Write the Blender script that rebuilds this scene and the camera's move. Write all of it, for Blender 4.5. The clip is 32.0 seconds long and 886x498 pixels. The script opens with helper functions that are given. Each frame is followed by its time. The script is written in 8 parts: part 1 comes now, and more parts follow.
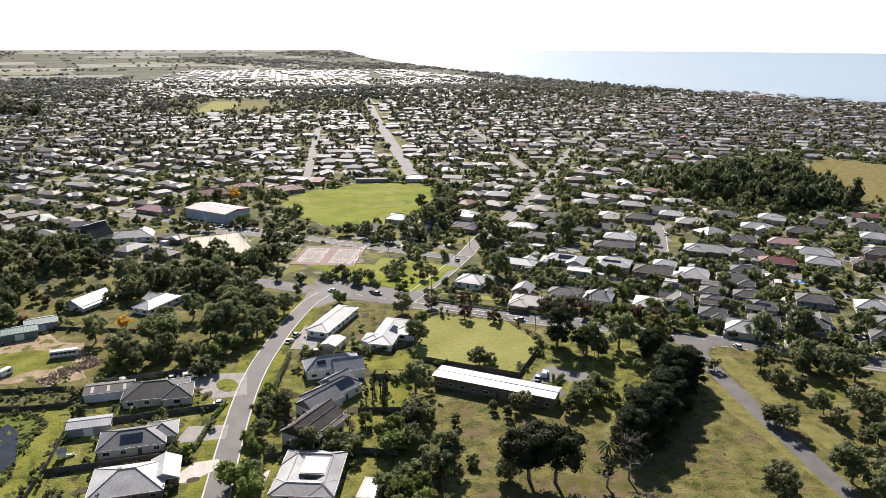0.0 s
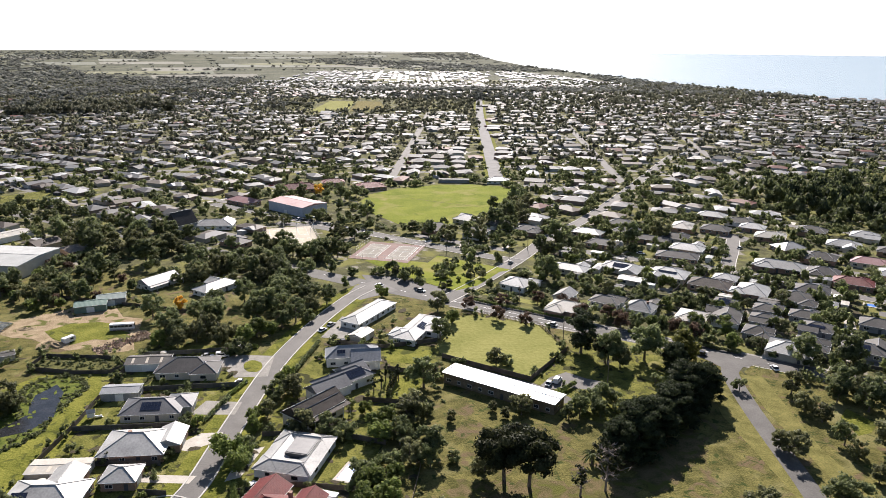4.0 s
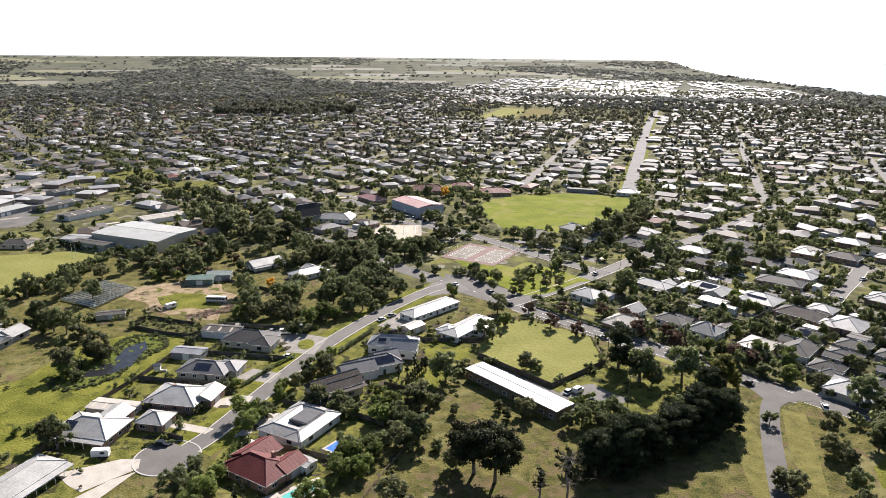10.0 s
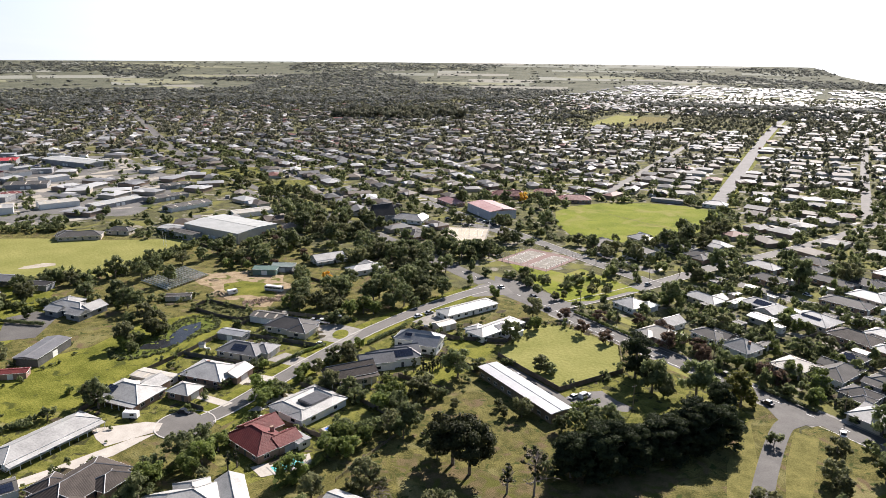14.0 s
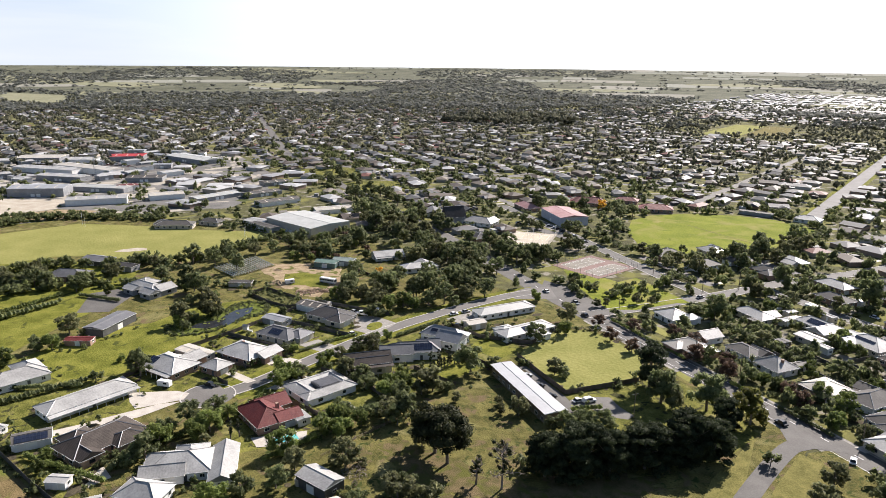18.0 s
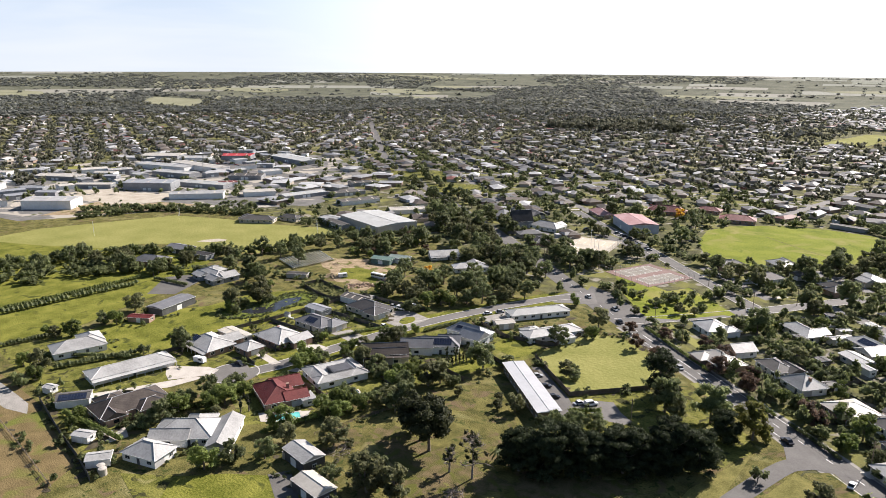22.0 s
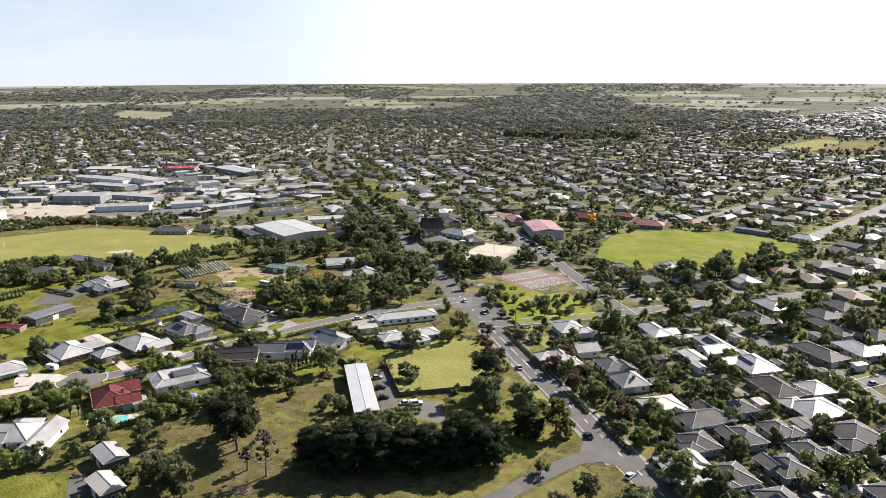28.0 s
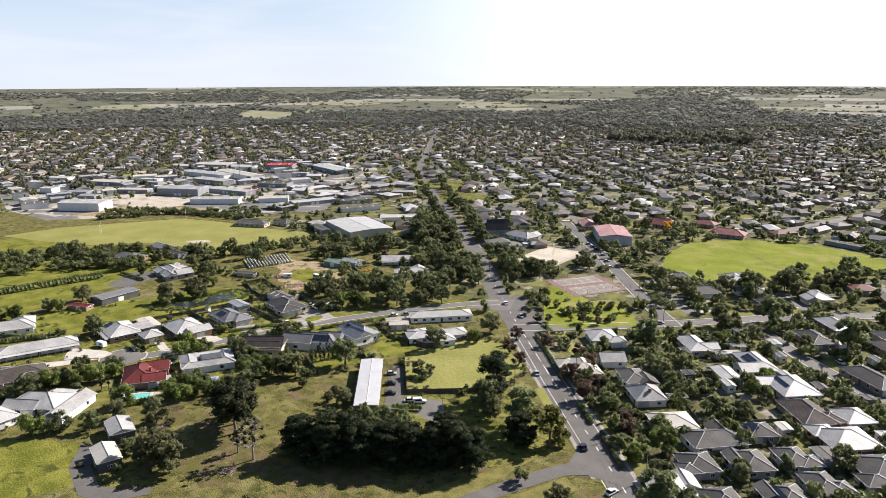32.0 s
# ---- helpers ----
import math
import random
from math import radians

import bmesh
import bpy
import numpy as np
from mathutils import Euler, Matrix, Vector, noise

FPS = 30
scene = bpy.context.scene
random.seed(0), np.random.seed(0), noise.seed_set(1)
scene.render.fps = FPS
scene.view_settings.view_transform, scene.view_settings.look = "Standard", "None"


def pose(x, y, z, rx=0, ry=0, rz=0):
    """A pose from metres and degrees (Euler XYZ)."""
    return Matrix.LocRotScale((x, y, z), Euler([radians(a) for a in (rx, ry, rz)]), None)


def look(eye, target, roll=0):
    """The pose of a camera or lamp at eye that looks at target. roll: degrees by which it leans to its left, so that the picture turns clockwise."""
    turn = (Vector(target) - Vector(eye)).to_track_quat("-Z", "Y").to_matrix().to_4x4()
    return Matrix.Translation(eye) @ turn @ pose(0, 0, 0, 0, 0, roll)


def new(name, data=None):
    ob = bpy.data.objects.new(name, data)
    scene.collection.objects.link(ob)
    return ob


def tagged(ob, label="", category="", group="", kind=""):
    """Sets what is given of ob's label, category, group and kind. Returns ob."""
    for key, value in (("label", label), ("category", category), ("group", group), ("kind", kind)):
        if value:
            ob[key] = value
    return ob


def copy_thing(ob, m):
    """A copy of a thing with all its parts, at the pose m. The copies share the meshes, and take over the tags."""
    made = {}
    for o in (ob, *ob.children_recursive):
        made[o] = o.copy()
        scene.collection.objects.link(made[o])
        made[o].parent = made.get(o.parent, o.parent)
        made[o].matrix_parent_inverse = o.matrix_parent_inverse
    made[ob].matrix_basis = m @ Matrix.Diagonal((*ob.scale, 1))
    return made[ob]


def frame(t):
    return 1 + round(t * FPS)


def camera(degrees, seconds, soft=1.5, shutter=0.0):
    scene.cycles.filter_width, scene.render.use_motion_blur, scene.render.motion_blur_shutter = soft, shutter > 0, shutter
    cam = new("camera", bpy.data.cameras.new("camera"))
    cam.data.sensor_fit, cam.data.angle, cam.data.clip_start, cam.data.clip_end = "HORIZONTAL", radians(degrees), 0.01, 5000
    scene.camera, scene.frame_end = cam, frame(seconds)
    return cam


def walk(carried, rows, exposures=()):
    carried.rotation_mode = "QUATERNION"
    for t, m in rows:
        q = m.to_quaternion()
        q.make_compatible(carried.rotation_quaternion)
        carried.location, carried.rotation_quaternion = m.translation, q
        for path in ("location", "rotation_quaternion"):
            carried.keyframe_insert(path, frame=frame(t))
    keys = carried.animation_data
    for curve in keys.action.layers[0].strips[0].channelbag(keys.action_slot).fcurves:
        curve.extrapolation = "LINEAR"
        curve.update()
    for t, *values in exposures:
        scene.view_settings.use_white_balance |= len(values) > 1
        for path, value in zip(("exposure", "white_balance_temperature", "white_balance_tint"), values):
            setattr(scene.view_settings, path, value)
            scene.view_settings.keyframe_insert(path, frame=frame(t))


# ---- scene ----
cam = camera(62.87, 32.0, soft=0.7)


def aim(x, y, z, yaw, pitch, roll):
    return pose(x, y, z, 90 + pitch, 0, yaw) @ pose(0, 0, 0, 0, 0, roll)


walk(cam, [
    (0, aim(0.76, 1.68, 115.73, -12.45, -16.07, 0.30)),
    (1, aim(9.21, -1.40, 116.07, -10.10, -16.01, 0.37)),
    (2, aim(18.10, -3.90, 116.39, -7.66, -16.00, 0.40)),
    (3, aim(27.22, -6.01, 116.50, -5.04, -16.00, 0.41)),
    (3.5, aim(31.85, -7.07, 116.53, -3.77, -16.00, 0.44)),
    (6, aim(55.13, -11.78, 116.74, 2.77, -15.86, 0.50)),
    (7, aim(64.16, -13.42, 116.81, 5.32, -15.80, 0.53)),
    (8, aim(73.72, -14.26, 117.15, 7.72, -15.71, 0.57)),
    (9, aim(83.35, -14.64, 117.54, 10.21, -15.62, 0.58)),
    (10, aim(93.29, -15.10, 117.99, 12.95, -15.53, 0.60)),
    (11, aim(103.49, -15.07, 118.52, 15.42, -15.41, 0.63)),
    (12, aim(113.46, -14.42, 118.95, 17.99, -15.34, 0.61)),
    (13, aim(123.78, -13.80, 119.18, 20.61, -15.27, 0.58)),
    (14, aim(134.02, -12.84, 119.36, 23.14, -15.20, 0.56)),
    (17, aim(164.50, -5.59, 119.40, 30.80, -14.89, 0.58)),
    (18, aim(174.18, -2.33, 119.46, 33.28, -14.82, 0.57)),
    (19, aim(183.91, 1.24, 119.50, 35.97, -14.73, 0.53)),
    (20, aim(193.37, 5.23, 119.32, 38.85, -14.65, 0.50)),
    (21, aim(202.65, 10.06, 119.05, 41.62, -14.55, 0.45)),
    (21.5, aim(207.28, 12.70, 118.92, 42.85, -14.49, 0.44)),
    (22, aim(211.81, 15.28, 118.97, 43.13, -14.42, 0.41)),
    (22.5, aim(216.18, 17.60, 119.11, 42.25, -14.33, 0.39)),
    (23, aim(220.61, 20.03, 119.36, 41.10, -14.23, 0.34)),
    (24, aim(229.81, 25.17, 119.81, 38.86, -14.04, 0.22)),
    (25, aim(239.13, 30.53, 119.91, 38.68, -13.90, 0.13)),
    (27.5, aim(259.04, 46.71, 119.72, 41.43, -13.67, -0.18)),
    (28, aim(262.80, 50.23, 119.63, 42.50, -13.65, -0.23)),
    (29, aim(269.64, 57.34, 119.22, 44.87, -13.60, -0.27)),
    (30, aim(276.29, 64.73, 118.75, 47.27, -13.53, -0.27)),
    (31, aim(282.88, 72.21, 118.26, 49.70, -13.46, -0.20)),
    (32, aim(289.07, 79.94, 117.95, 52.00, -13.42, -0.21)),
], exposures=((0, 1.08, 6330, 12), (20, 1.15, 6330, 12), (32, 1.14, 6330, 12)))

# ---- light ----
SUN_AZ, SUN_EL = radians(4.0), radians(35.5)
world = bpy.data.worlds.new("world")
scene.world = world
world.use_nodes = True
wn = world.node_tree.nodes
sky = wn.new("ShaderNodeTexSky")
sky.sky_type = "NISHITA"
sky.sun_disc = False
sky.sun_elevation = SUN_EL
sky.sun_rotation = SUN_AZ
sky.air_density, sky.dust_density, sky.ozone_density = 1.0, 0.5, 1.5
wn["Background"].inputs["Strength"].default_value = 0.05
wl = world.node_tree.links.new
# A bright summer haze lies low over the horizon and thins upwards, with thin high cloud.
way = wn.new("ShaderNodeTexCoord")
part_xyz = wn.new("ShaderNodeSeparateXYZ")
wl(way.outputs["Generated"], part_xyz.inputs[0])
thin = wn.new("ShaderNodeMapRange")
thin.interpolation_type = "SMOOTHSTEP"
thin.inputs["From Min"].default_value, thin.inputs["From Max"].default_value = 0.05, 0.32
thin.inputs["To Min"].default_value, thin.inputs["To Max"].default_value = 0.95, 0.0
wl(part_xyz.outputs["Z"], thin.inputs["Value"])
stretch = wn.new("ShaderNodeMapping")
stretch.inputs["Scale"].default_value = (2.2, 2.2, 16.0)
wl(way.outputs["Generated"], stretch.inputs["Vector"])
wisp = wn.new("ShaderNodeTexNoise")
wisp.inputs["Scale"].default_value, wisp.inputs["Detail"].default_value, wisp.inputs["Distortion"].default_value = 1.6, 7.0, 0.6
wl(stretch.outputs["Vector"], wisp.inputs["Vector"])
veil = wn.new("ShaderNodeMapRange")
veil.inputs["From Min"].default_value, veil.inputs["From Max"].default_value = 0.45, 0.7
veil.inputs["To Max"].default_value = 0.5
wl(wisp.outputs["Fac"], veil.inputs["Value"])
low = wn.new("ShaderNodeMapRange")
low.inputs["From Min"].default_value, low.inputs["From Max"].default_value = 0.1, 0.35
low.inputs["To Min"].default_value, low.inputs["To Max"].default_value = 1.0, 0.12
wl(part_xyz.outputs["Z"], low.inputs["Value"])
veil_low = wn.new("ShaderNodeMath")
veil_low.operation = "MULTIPLY"
wl(veil.outputs["Result"], veil_low.inputs[0])
wl(low.outputs["Result"], veil_low.inputs[1])
both = wn.new("ShaderNodeMath")
both.operation = "MAXIMUM"
wl(thin.outputs["Result"], both.inputs[0])
wl(veil_low.outputs[0], both.inputs[1])
# The haze is white low down and towards the sun, pale blue higher up and away from it.
tone = wn.new("ShaderNodeMapRange")
tone.inputs["From Min"].default_value, tone.inputs["From Max"].default_value = 0.0, 0.12
wl(part_xyz.outputs["Z"], tone.inputs["Value"])
cool = wn.new("ShaderNodeMixRGB")
cool.inputs["Color1"].default_value, cool.inputs["Color2"].default_value = (7.7, 8.3, 9.1, 1), (5.7, 6.9, 8.5, 1)
wl(tone.outputs["Result"], cool.inputs["Fac"])
cloudy = wn.new("ShaderNodeMixRGB")
cloudy.inputs["Color2"].default_value = (8.7, 9.0, 9.4, 1)
wl(veil.outputs["Result"], cloudy.inputs["Fac"])
wl(cool.outputs["Color"], cloudy.inputs["Color1"])
sunward = wn.new("ShaderNodeVectorMath")
sunward.operation = "DOT_PRODUCT"
sunward.inputs[1].default_value = (math.sin(SUN_AZ) * math.cos(SUN_EL), math.cos(SUN_AZ) * math.cos(SUN_EL), math.sin(SUN_EL))
wl(way.outputs["Generated"], sunward.inputs[0])
glow = wn.new("ShaderNodeMapRange")
glow.interpolation_type = "SMOOTHSTEP"
glow.inputs["From Min"].default_value, glow.inputs["From Max"].default_value = 0.35, 0.8
wl(sunward.outputs["Value"], glow.inputs["Value"])
milky = wn.new("ShaderNodeMixRGB")
milky.inputs["Color2"].default_value = (13.6, 13.9, 14.2, 1)
wl(glow.outputs["Result"], milky.inputs["Fac"])
wl(cloudy.outputs["Color"], milky.inputs["Color1"])
haze = wn.new("ShaderNodeMixRGB")
away = wn.new("ShaderNodeMapRange")
away.interpolation_type = "SMOOTHSTEP"
away.inputs["From Min"].default_value, away.inputs["From Max"].default_value = -0.65, 0.1
away.inputs["To Min"].default_value = 0.18
wl(sunward.outputs["Value"], away.inputs["Value"])
fading = wn.new("ShaderNodeMixRGB")
fading.blend_type = "MULTIPLY"
fading.inputs["Fac"].default_value = 1.0
wl(milky.outputs["Color"], fading.inputs["Color1"])
wl(away.outputs["Result"], fading.inputs["Color2"])
wl(fading.outputs["Color"], haze.inputs["Color2"])
wl(both.outputs[0], haze.inputs["Fac"])
wl(sky.outputs["Color"], haze.inputs["Color1"])
wl(haze.outputs["Color"], wn["Background"].inputs["Color"])
sun_data = bpy.data.lights.new("sun", "SUN")
sun_data.energy, sun_data.angle, sun_data.color = 5.0, radians(0.53), (1.0, 0.91, 0.83)
sun = new("sun", sun_data)
sun.matrix_world = look((0, 0, 0), (-math.sin(SUN_AZ) * math.cos(SUN_EL), -math.cos(SUN_AZ) * math.cos(SUN_EL), -math.sin(SUN_EL)))

# ---- materials ----


def surface(name, dark, light, rough=0.8, size=4.0, fine=0.4, bump=0.0, vary=0.0, metal=0.0, ribs=0.0, courses=0.0, island=0.0, spec=0.3, edge=(0.35, 0.65)):
    """A base colour that drifts between two shades at a coarse and a fine scale, in metres; ribs and courses are relief lines in UV metres."""
    m = bpy.data.materials.new(name)
    m.use_nodes = True
    nt = m.node_tree
    n, link = nt.nodes, nt.links.new
    bsdf = n["Principled BSDF"]
    geo = n.new("ShaderNodeNewGeometry")
    coarse, grain = n.new("ShaderNodeTexNoise"), n.new("ShaderNodeTexNoise")
    coarse.inputs["Scale"].default_value, grain.inputs["Scale"].default_value = 1.0 / size, 1.0 / fine
    coarse.inputs["Detail"].default_value, grain.inputs["Detail"].default_value = 5.0, 3.0
    link(geo.outputs["Position"], coarse.inputs["Vector"])
    link(geo.outputs["Position"], grain.inputs["Vector"])
    add = n.new("ShaderNodeMath")
    add.operation = "MULTIPLY_ADD"
    add.inputs[1].default_value = 0.45
    link(grain.outputs["Fac"], add.inputs[0])
    half = n.new("ShaderNodeMath")
    half.operation = "MULTIPLY"
    half.inputs[1].default_value = 0.55
    link(coarse.outputs["Fac"], half.inputs[0])
    link(half.outputs[0], add.inputs[2])
    ramp = n.new("ShaderNodeValToRGB")
    ramp.color_ramp.elements[0].position, ramp.color_ramp.elements[1].position = edge
    ramp.color_ramp.elements[0].color, ramp.color_ramp.elements[1].color = (*dark, 1), (*light, 1)
    link(add.outputs[0], ramp.inputs["Fac"])
    colour = ramp.outputs["Color"]
    if vary or island:
        info = n.new("ShaderNodeObjectInfo")
        hsv = n.new("ShaderNodeHueSaturation")
        span = n.new("ShaderNodeMapRange")
        link(geo.outputs["Random Per Island"] if island else info.outputs["Random"], span.inputs["Value"])
        much = island or vary
        span.inputs["To Min"].default_value, span.inputs["To Max"].default_value = 1 - much, 1 + much
        link(span.outputs["Result"], hsv.inputs["Value"])
        link(colour, hsv.inputs["Color"])
        colour = hsv.outputs["Color"]
    link(colour, bsdf.inputs["Base Color"])
    bsdf.inputs["Roughness"].default_value, bsdf.inputs["Metallic"].default_value = rough, metal
    bsdf.inputs["Specular IOR Level"].default_value = spec
    height, dist = None, 0.03
    if ribs or courses:
        uv = n.new("ShaderNodeUVMap")
        sep = n.new("ShaderNodeSeparateXYZ")
        link(uv.outputs["UV"], sep.inputs[0])
        lines = []
        for axis, pitch in (("X", ribs), ("Y", courses)):
            if pitch:
                f = n.new("ShaderNodeMath")
                f.operation = "MULTIPLY"
                f.inputs[1].default_value = 2 * math.pi / pitch
                link(sep.outputs[axis], f.inputs[0])
                s = n.new("ShaderNodeMath")
                s.operation = "SINE"
                link(f.outputs[0], s.inputs[0])
                lines.append(s.outputs[0])
        height = lines[0]
        if len(lines) == 2:
            s = n.new("ShaderNodeMath")
            s.operation = "ADD"
            link(lines[0], s.inputs[0])
            link(lines[1], s.inputs[1])
            height = s.outputs[0]
    elif bump:
        height, dist = grain.outputs["Fac"], fine
    if height is not None:
        b = n.new("ShaderNodeBump")
        b.inputs["Strength"].default_value, b.inputs["Distance"].default_value = bump or 0.5, dist
        link(height, b.inputs["Height"])
        link(b.outputs["Normal"], bsdf.inputs["Normal"])
    return m


def palette(name, stops, rough=0.6, ribs=0.0):
    """One of several paints for each separate house of a far district."""
    m = surface(name, (0.5, 0.5, 0.5), (0.6, 0.6, 0.6), rough, 6, 0.8, spec=0.05 if rough > 0.9 else 0.3 if rough < 0.5 else 0.12)
    n, link = m.node_tree.nodes, m.node_tree.links.new
    geo = n["Geometry"]
    ramp = n.new("ShaderNodeValToRGB")
    ramp.color_ramp.interpolation = "CONSTANT"
    el = ramp.color_ramp.elements
    while len(el) < len(stops):
        el.new(0.5)
    for k, (p, c) in enumerate(stops):
        el[k].position, el[k].color = p, (*c, 1)
    link(geo.outputs["Random Per Island"], ramp.inputs["Fac"])
    mul = n.new("ShaderNodeMixRGB")
    mul.blend_type = "MULTIPLY"
    mul.inputs["Fac"].default_value = 0.5
    link(ramp.outputs["Color"], mul.inputs["Color1"])
    link(n["Color Ramp"].outputs["Color"], mul.inputs["Color2"])
    link(mul.outputs["Color"], n["Principled BSDF"].inputs["Base Color"])
    return m


GROUND = surface("town_ground", (0.05, 0.05, 0.026), (0.125, 0.122, 0.055), 0.95, 7, 0.9, 0.4, edge=(0.38, 0.62))


def add_paving(m, colour, size, lo, hi):
    """Ragged patches of another ground cover, with a shape of their own."""
    n, link = m.node_tree.nodes, m.node_tree.links.new
    tex = n.new("ShaderNodeTexNoise")
    tex.inputs["Scale"].default_value, tex.inputs["Detail"].default_value, tex.inputs["Distortion"].default_value = 1.0 / size, 4.0, 0.8
    shift = n.new("ShaderNodeVectorMath")
    shift.inputs[1].default_value = (size * 37.0, size * 11.0, 0)
    link(n["Geometry"].outputs["Position"], shift.inputs[0])
    link(shift.outputs["Vector"], tex.inputs["Vector"])
    ramp = n.new("ShaderNodeMapRange")
    ramp.inputs["From Min"].default_value, ramp.inputs["From Max"].default_value = lo, hi
    link(tex.outputs["Fac"], ramp.inputs["Value"])
    mix = n.new("ShaderNodeMixRGB")
    link(ramp.outputs["Result"], mix.inputs["Fac"])
    old = n["Principled BSDF"].inputs["Base Color"].links[0].from_socket
    link(old, mix.inputs["Color1"])
    mix.inputs["Color2"].default_value = (*colour, 1)
    link(mix.outputs["Color"], n["Principled BSDF"].inputs["Base Color"])


add_paving(GROUND, (0.16, 0.155, 0.05), 16.0, 0.5, 0.62)
add_paving(GROUND, (0.24, 0.22, 0.18), 11.0, 0.58, 0.66)
LAWN = surface("lawn", (0.071, 0.0779, 0.0169), (0.18, 0.1729, 0.0442), 0.95, 5, 0.6, 0.5, edge=(0.4, 0.6))
DRY = surface("dry_grass", (0.0924, 0.0819, 0.0234), (0.2016, 0.1677, 0.0624), 0.95, 6, 0.5, 0.4)
OVAL = surface("mown_turf", (0.1115, 0.1382, 0.0155), (0.1997, 0.2165, 0.033), 0.95, 18, 1.2, 0.3)
FIELD = surface("field_turf", (0.1618, 0.1661, 0.0455), (0.2426, 0.2316, 0.0779), 0.95, 20, 1.5, 0.25)
PASTURE = surface("pasture", (0.0865, 0.0972, 0.0148), (0.1861, 0.1827, 0.037), 0.95, 9, 0.7, 0.5, edge=(0.4, 0.6))
ROUGHG = surface("rough_grass", (0.052, 0.0532, 0.0155), (0.1716, 0.152, 0.0519), 0.95, 5, 0.5, 0.6, edge=(0.38, 0.62))
STRAW = surface("straw_verge", (0.09, 0.088, 0.026), (0.2, 0.178, 0.062), 0.95, 4, 0.5, 0.3)
DIRT = surface("bare_dirt", (0.19, 0.14, 0.085), (0.36, 0.285, 0.185), 0.95, 4, 0.5, 0.5)
SAND = surface("pale_yard", (0.3, 0.26, 0.2), (0.45, 0.41, 0.34), 0.95, 9, 1, 0.3)
ASPHALT = surface("asphalt", (0.078, 0.073, 0.067), (0.125, 0.118, 0.108), 0.85, 7, 0.5, 0.1)
STREET = surface("street_asphalt", (0.105, 0.098, 0.09), (0.155, 0.146, 0.134), 0.85, 7, 0.5, 0.1)
add_paving(OVAL, (0.24, 0.215, 0.075), 30.0, 0.5, 0.7)
add_paving(OVAL, (0.1, 0.125, 0.016), 17.0, 0.56, 0.72)
add_paving(PASTURE, (0.06, 0.068, 0.016), 7.0, 0.58, 0.66)
add_paving(LAWN, (0.045, 0.046, 0.018), 4.0, 0.56, 0.62)
add_paving(LAWN, (0.2, 0.185, 0.07), 9.0, 0.6, 0.68)
add_paving(ROUGHG, (0.19, 0.172, 0.075), 13.0, 0.54, 0.72)
add_paving(ROUGHG, (0.13, 0.095, 0.055), 8.0, 0.57, 0.68)
add_paving(ROUGHG, (0.045, 0.058, 0.016), 2.6, 0.58, 0.66)
add_paving(DIRT, (0.1, 0.105, 0.03), 6.0, 0.55, 0.6)
YARD = surface("yard_mix", (0.11, 0.108, 0.102), (0.19, 0.182, 0.168), 0.9, 9, 0.8, 0.2)
add_paving(YARD, (0.34, 0.31, 0.26), 30.0, 0.54, 0.58)
add_paving(YARD, (0.07, 0.08, 0.03), 22.0, 0.6, 0.63)
DRYB = surface("dry_brown_grass", (0.1008, 0.0764, 0.0351), (0.1932, 0.1443, 0.0702), 0.95, 6, 0.5, 0.5, spec=0.05)
add_paving(DRYB, (0.12, 0.13, 0.03), 12.0, 0.52, 0.66)
MULCH = surface("garden_mulch", (0.04, 0.034, 0.024), (0.1, 0.085, 0.055), 0.95, 2, 0.3, 0.6, spec=0.05)
# Grass washed out in colour the way distance haze would pale it.
FARGRASS_HAZED = surface("far_grass_hazed", (0.16, 0.165, 0.1), (0.25, 0.24, 0.16), 0.95, 60, 6, 0.1, spec=0.05)
# Cap colour lighter than the dark roofs, painting in the sun's glint on ridges.
RIDGE_GLINT = surface("ridge_glint", (0.26, 0.26, 0.265), (0.36, 0.36, 0.365), 0.5, 3, 0.5, spec=0.4)
PALE_ROAD = surface("pale_asphalt", (0.19, 0.185, 0.175), (0.27, 0.26, 0.25), 0.9, 9, 0.6, 0.1, spec=0.1)
GRAVEL = surface("gravel", (0.2, 0.19, 0.17), (0.33, 0.31, 0.28), 0.95, 3, 0.4, 0.3)
CONCRETE = surface("concrete", (0.35, 0.318, 0.275), (0.48, 0.445, 0.39), 0.85, 3, 0.4)
KERB = surface("kerb_concrete", (0.36, 0.34, 0.31), (0.5, 0.48, 0.44), 0.85, 3, 0.4)
PAINT = surface("road_paint", (0.6, 0.6, 0.58), (0.8, 0.8, 0.78), 0.7, 1, 0.2)
COURT_R = surface("court_red", (0.1476, 0.0918, 0.0779), (0.205, 0.1312, 0.1132), 0.85, 6, 0.6)
COURT_P = surface("court_pale", (0.328, 0.2882, 0.2257), (0.4264, 0.3817, 0.3032), 0.85, 8, 0.6)
COURT_G = surface("court_grey", (0.1558, 0.141, 0.1148), (0.2214, 0.2009, 0.164), 0.85, 8, 0.6)
for m in (GROUND, LAWN, DRY, OVAL, FIELD, PASTURE, ROUGHG, STRAW, DIRT, SAND, GRAVEL, YARD):
    m.node_tree.nodes["Principled BSDF"].inputs["Specular IOR Level"].default_value = 0.05
WHITE = surface("white_roof", (0.2392, 0.2348, 0.2243), (0.4048, 0.3987, 0.3766), 0.45, 5, 0.6, 0.14, 0.2, ribs=0.76, spec=0.35)
CREAM = surface("cream_roof", (0.36, 0.33, 0.28), (0.48, 0.45, 0.39), 0.42, 5, 0.6, 0.14, 0.06, ribs=0.76, spec=0.3)
PALE_ROOF = surface("pale_grey_roof", (0.3, 0.3, 0.28), (0.41, 0.41, 0.385), 0.45, 5, 0.6, 0.14, 0.06, ribs=0.76, spec=0.3)
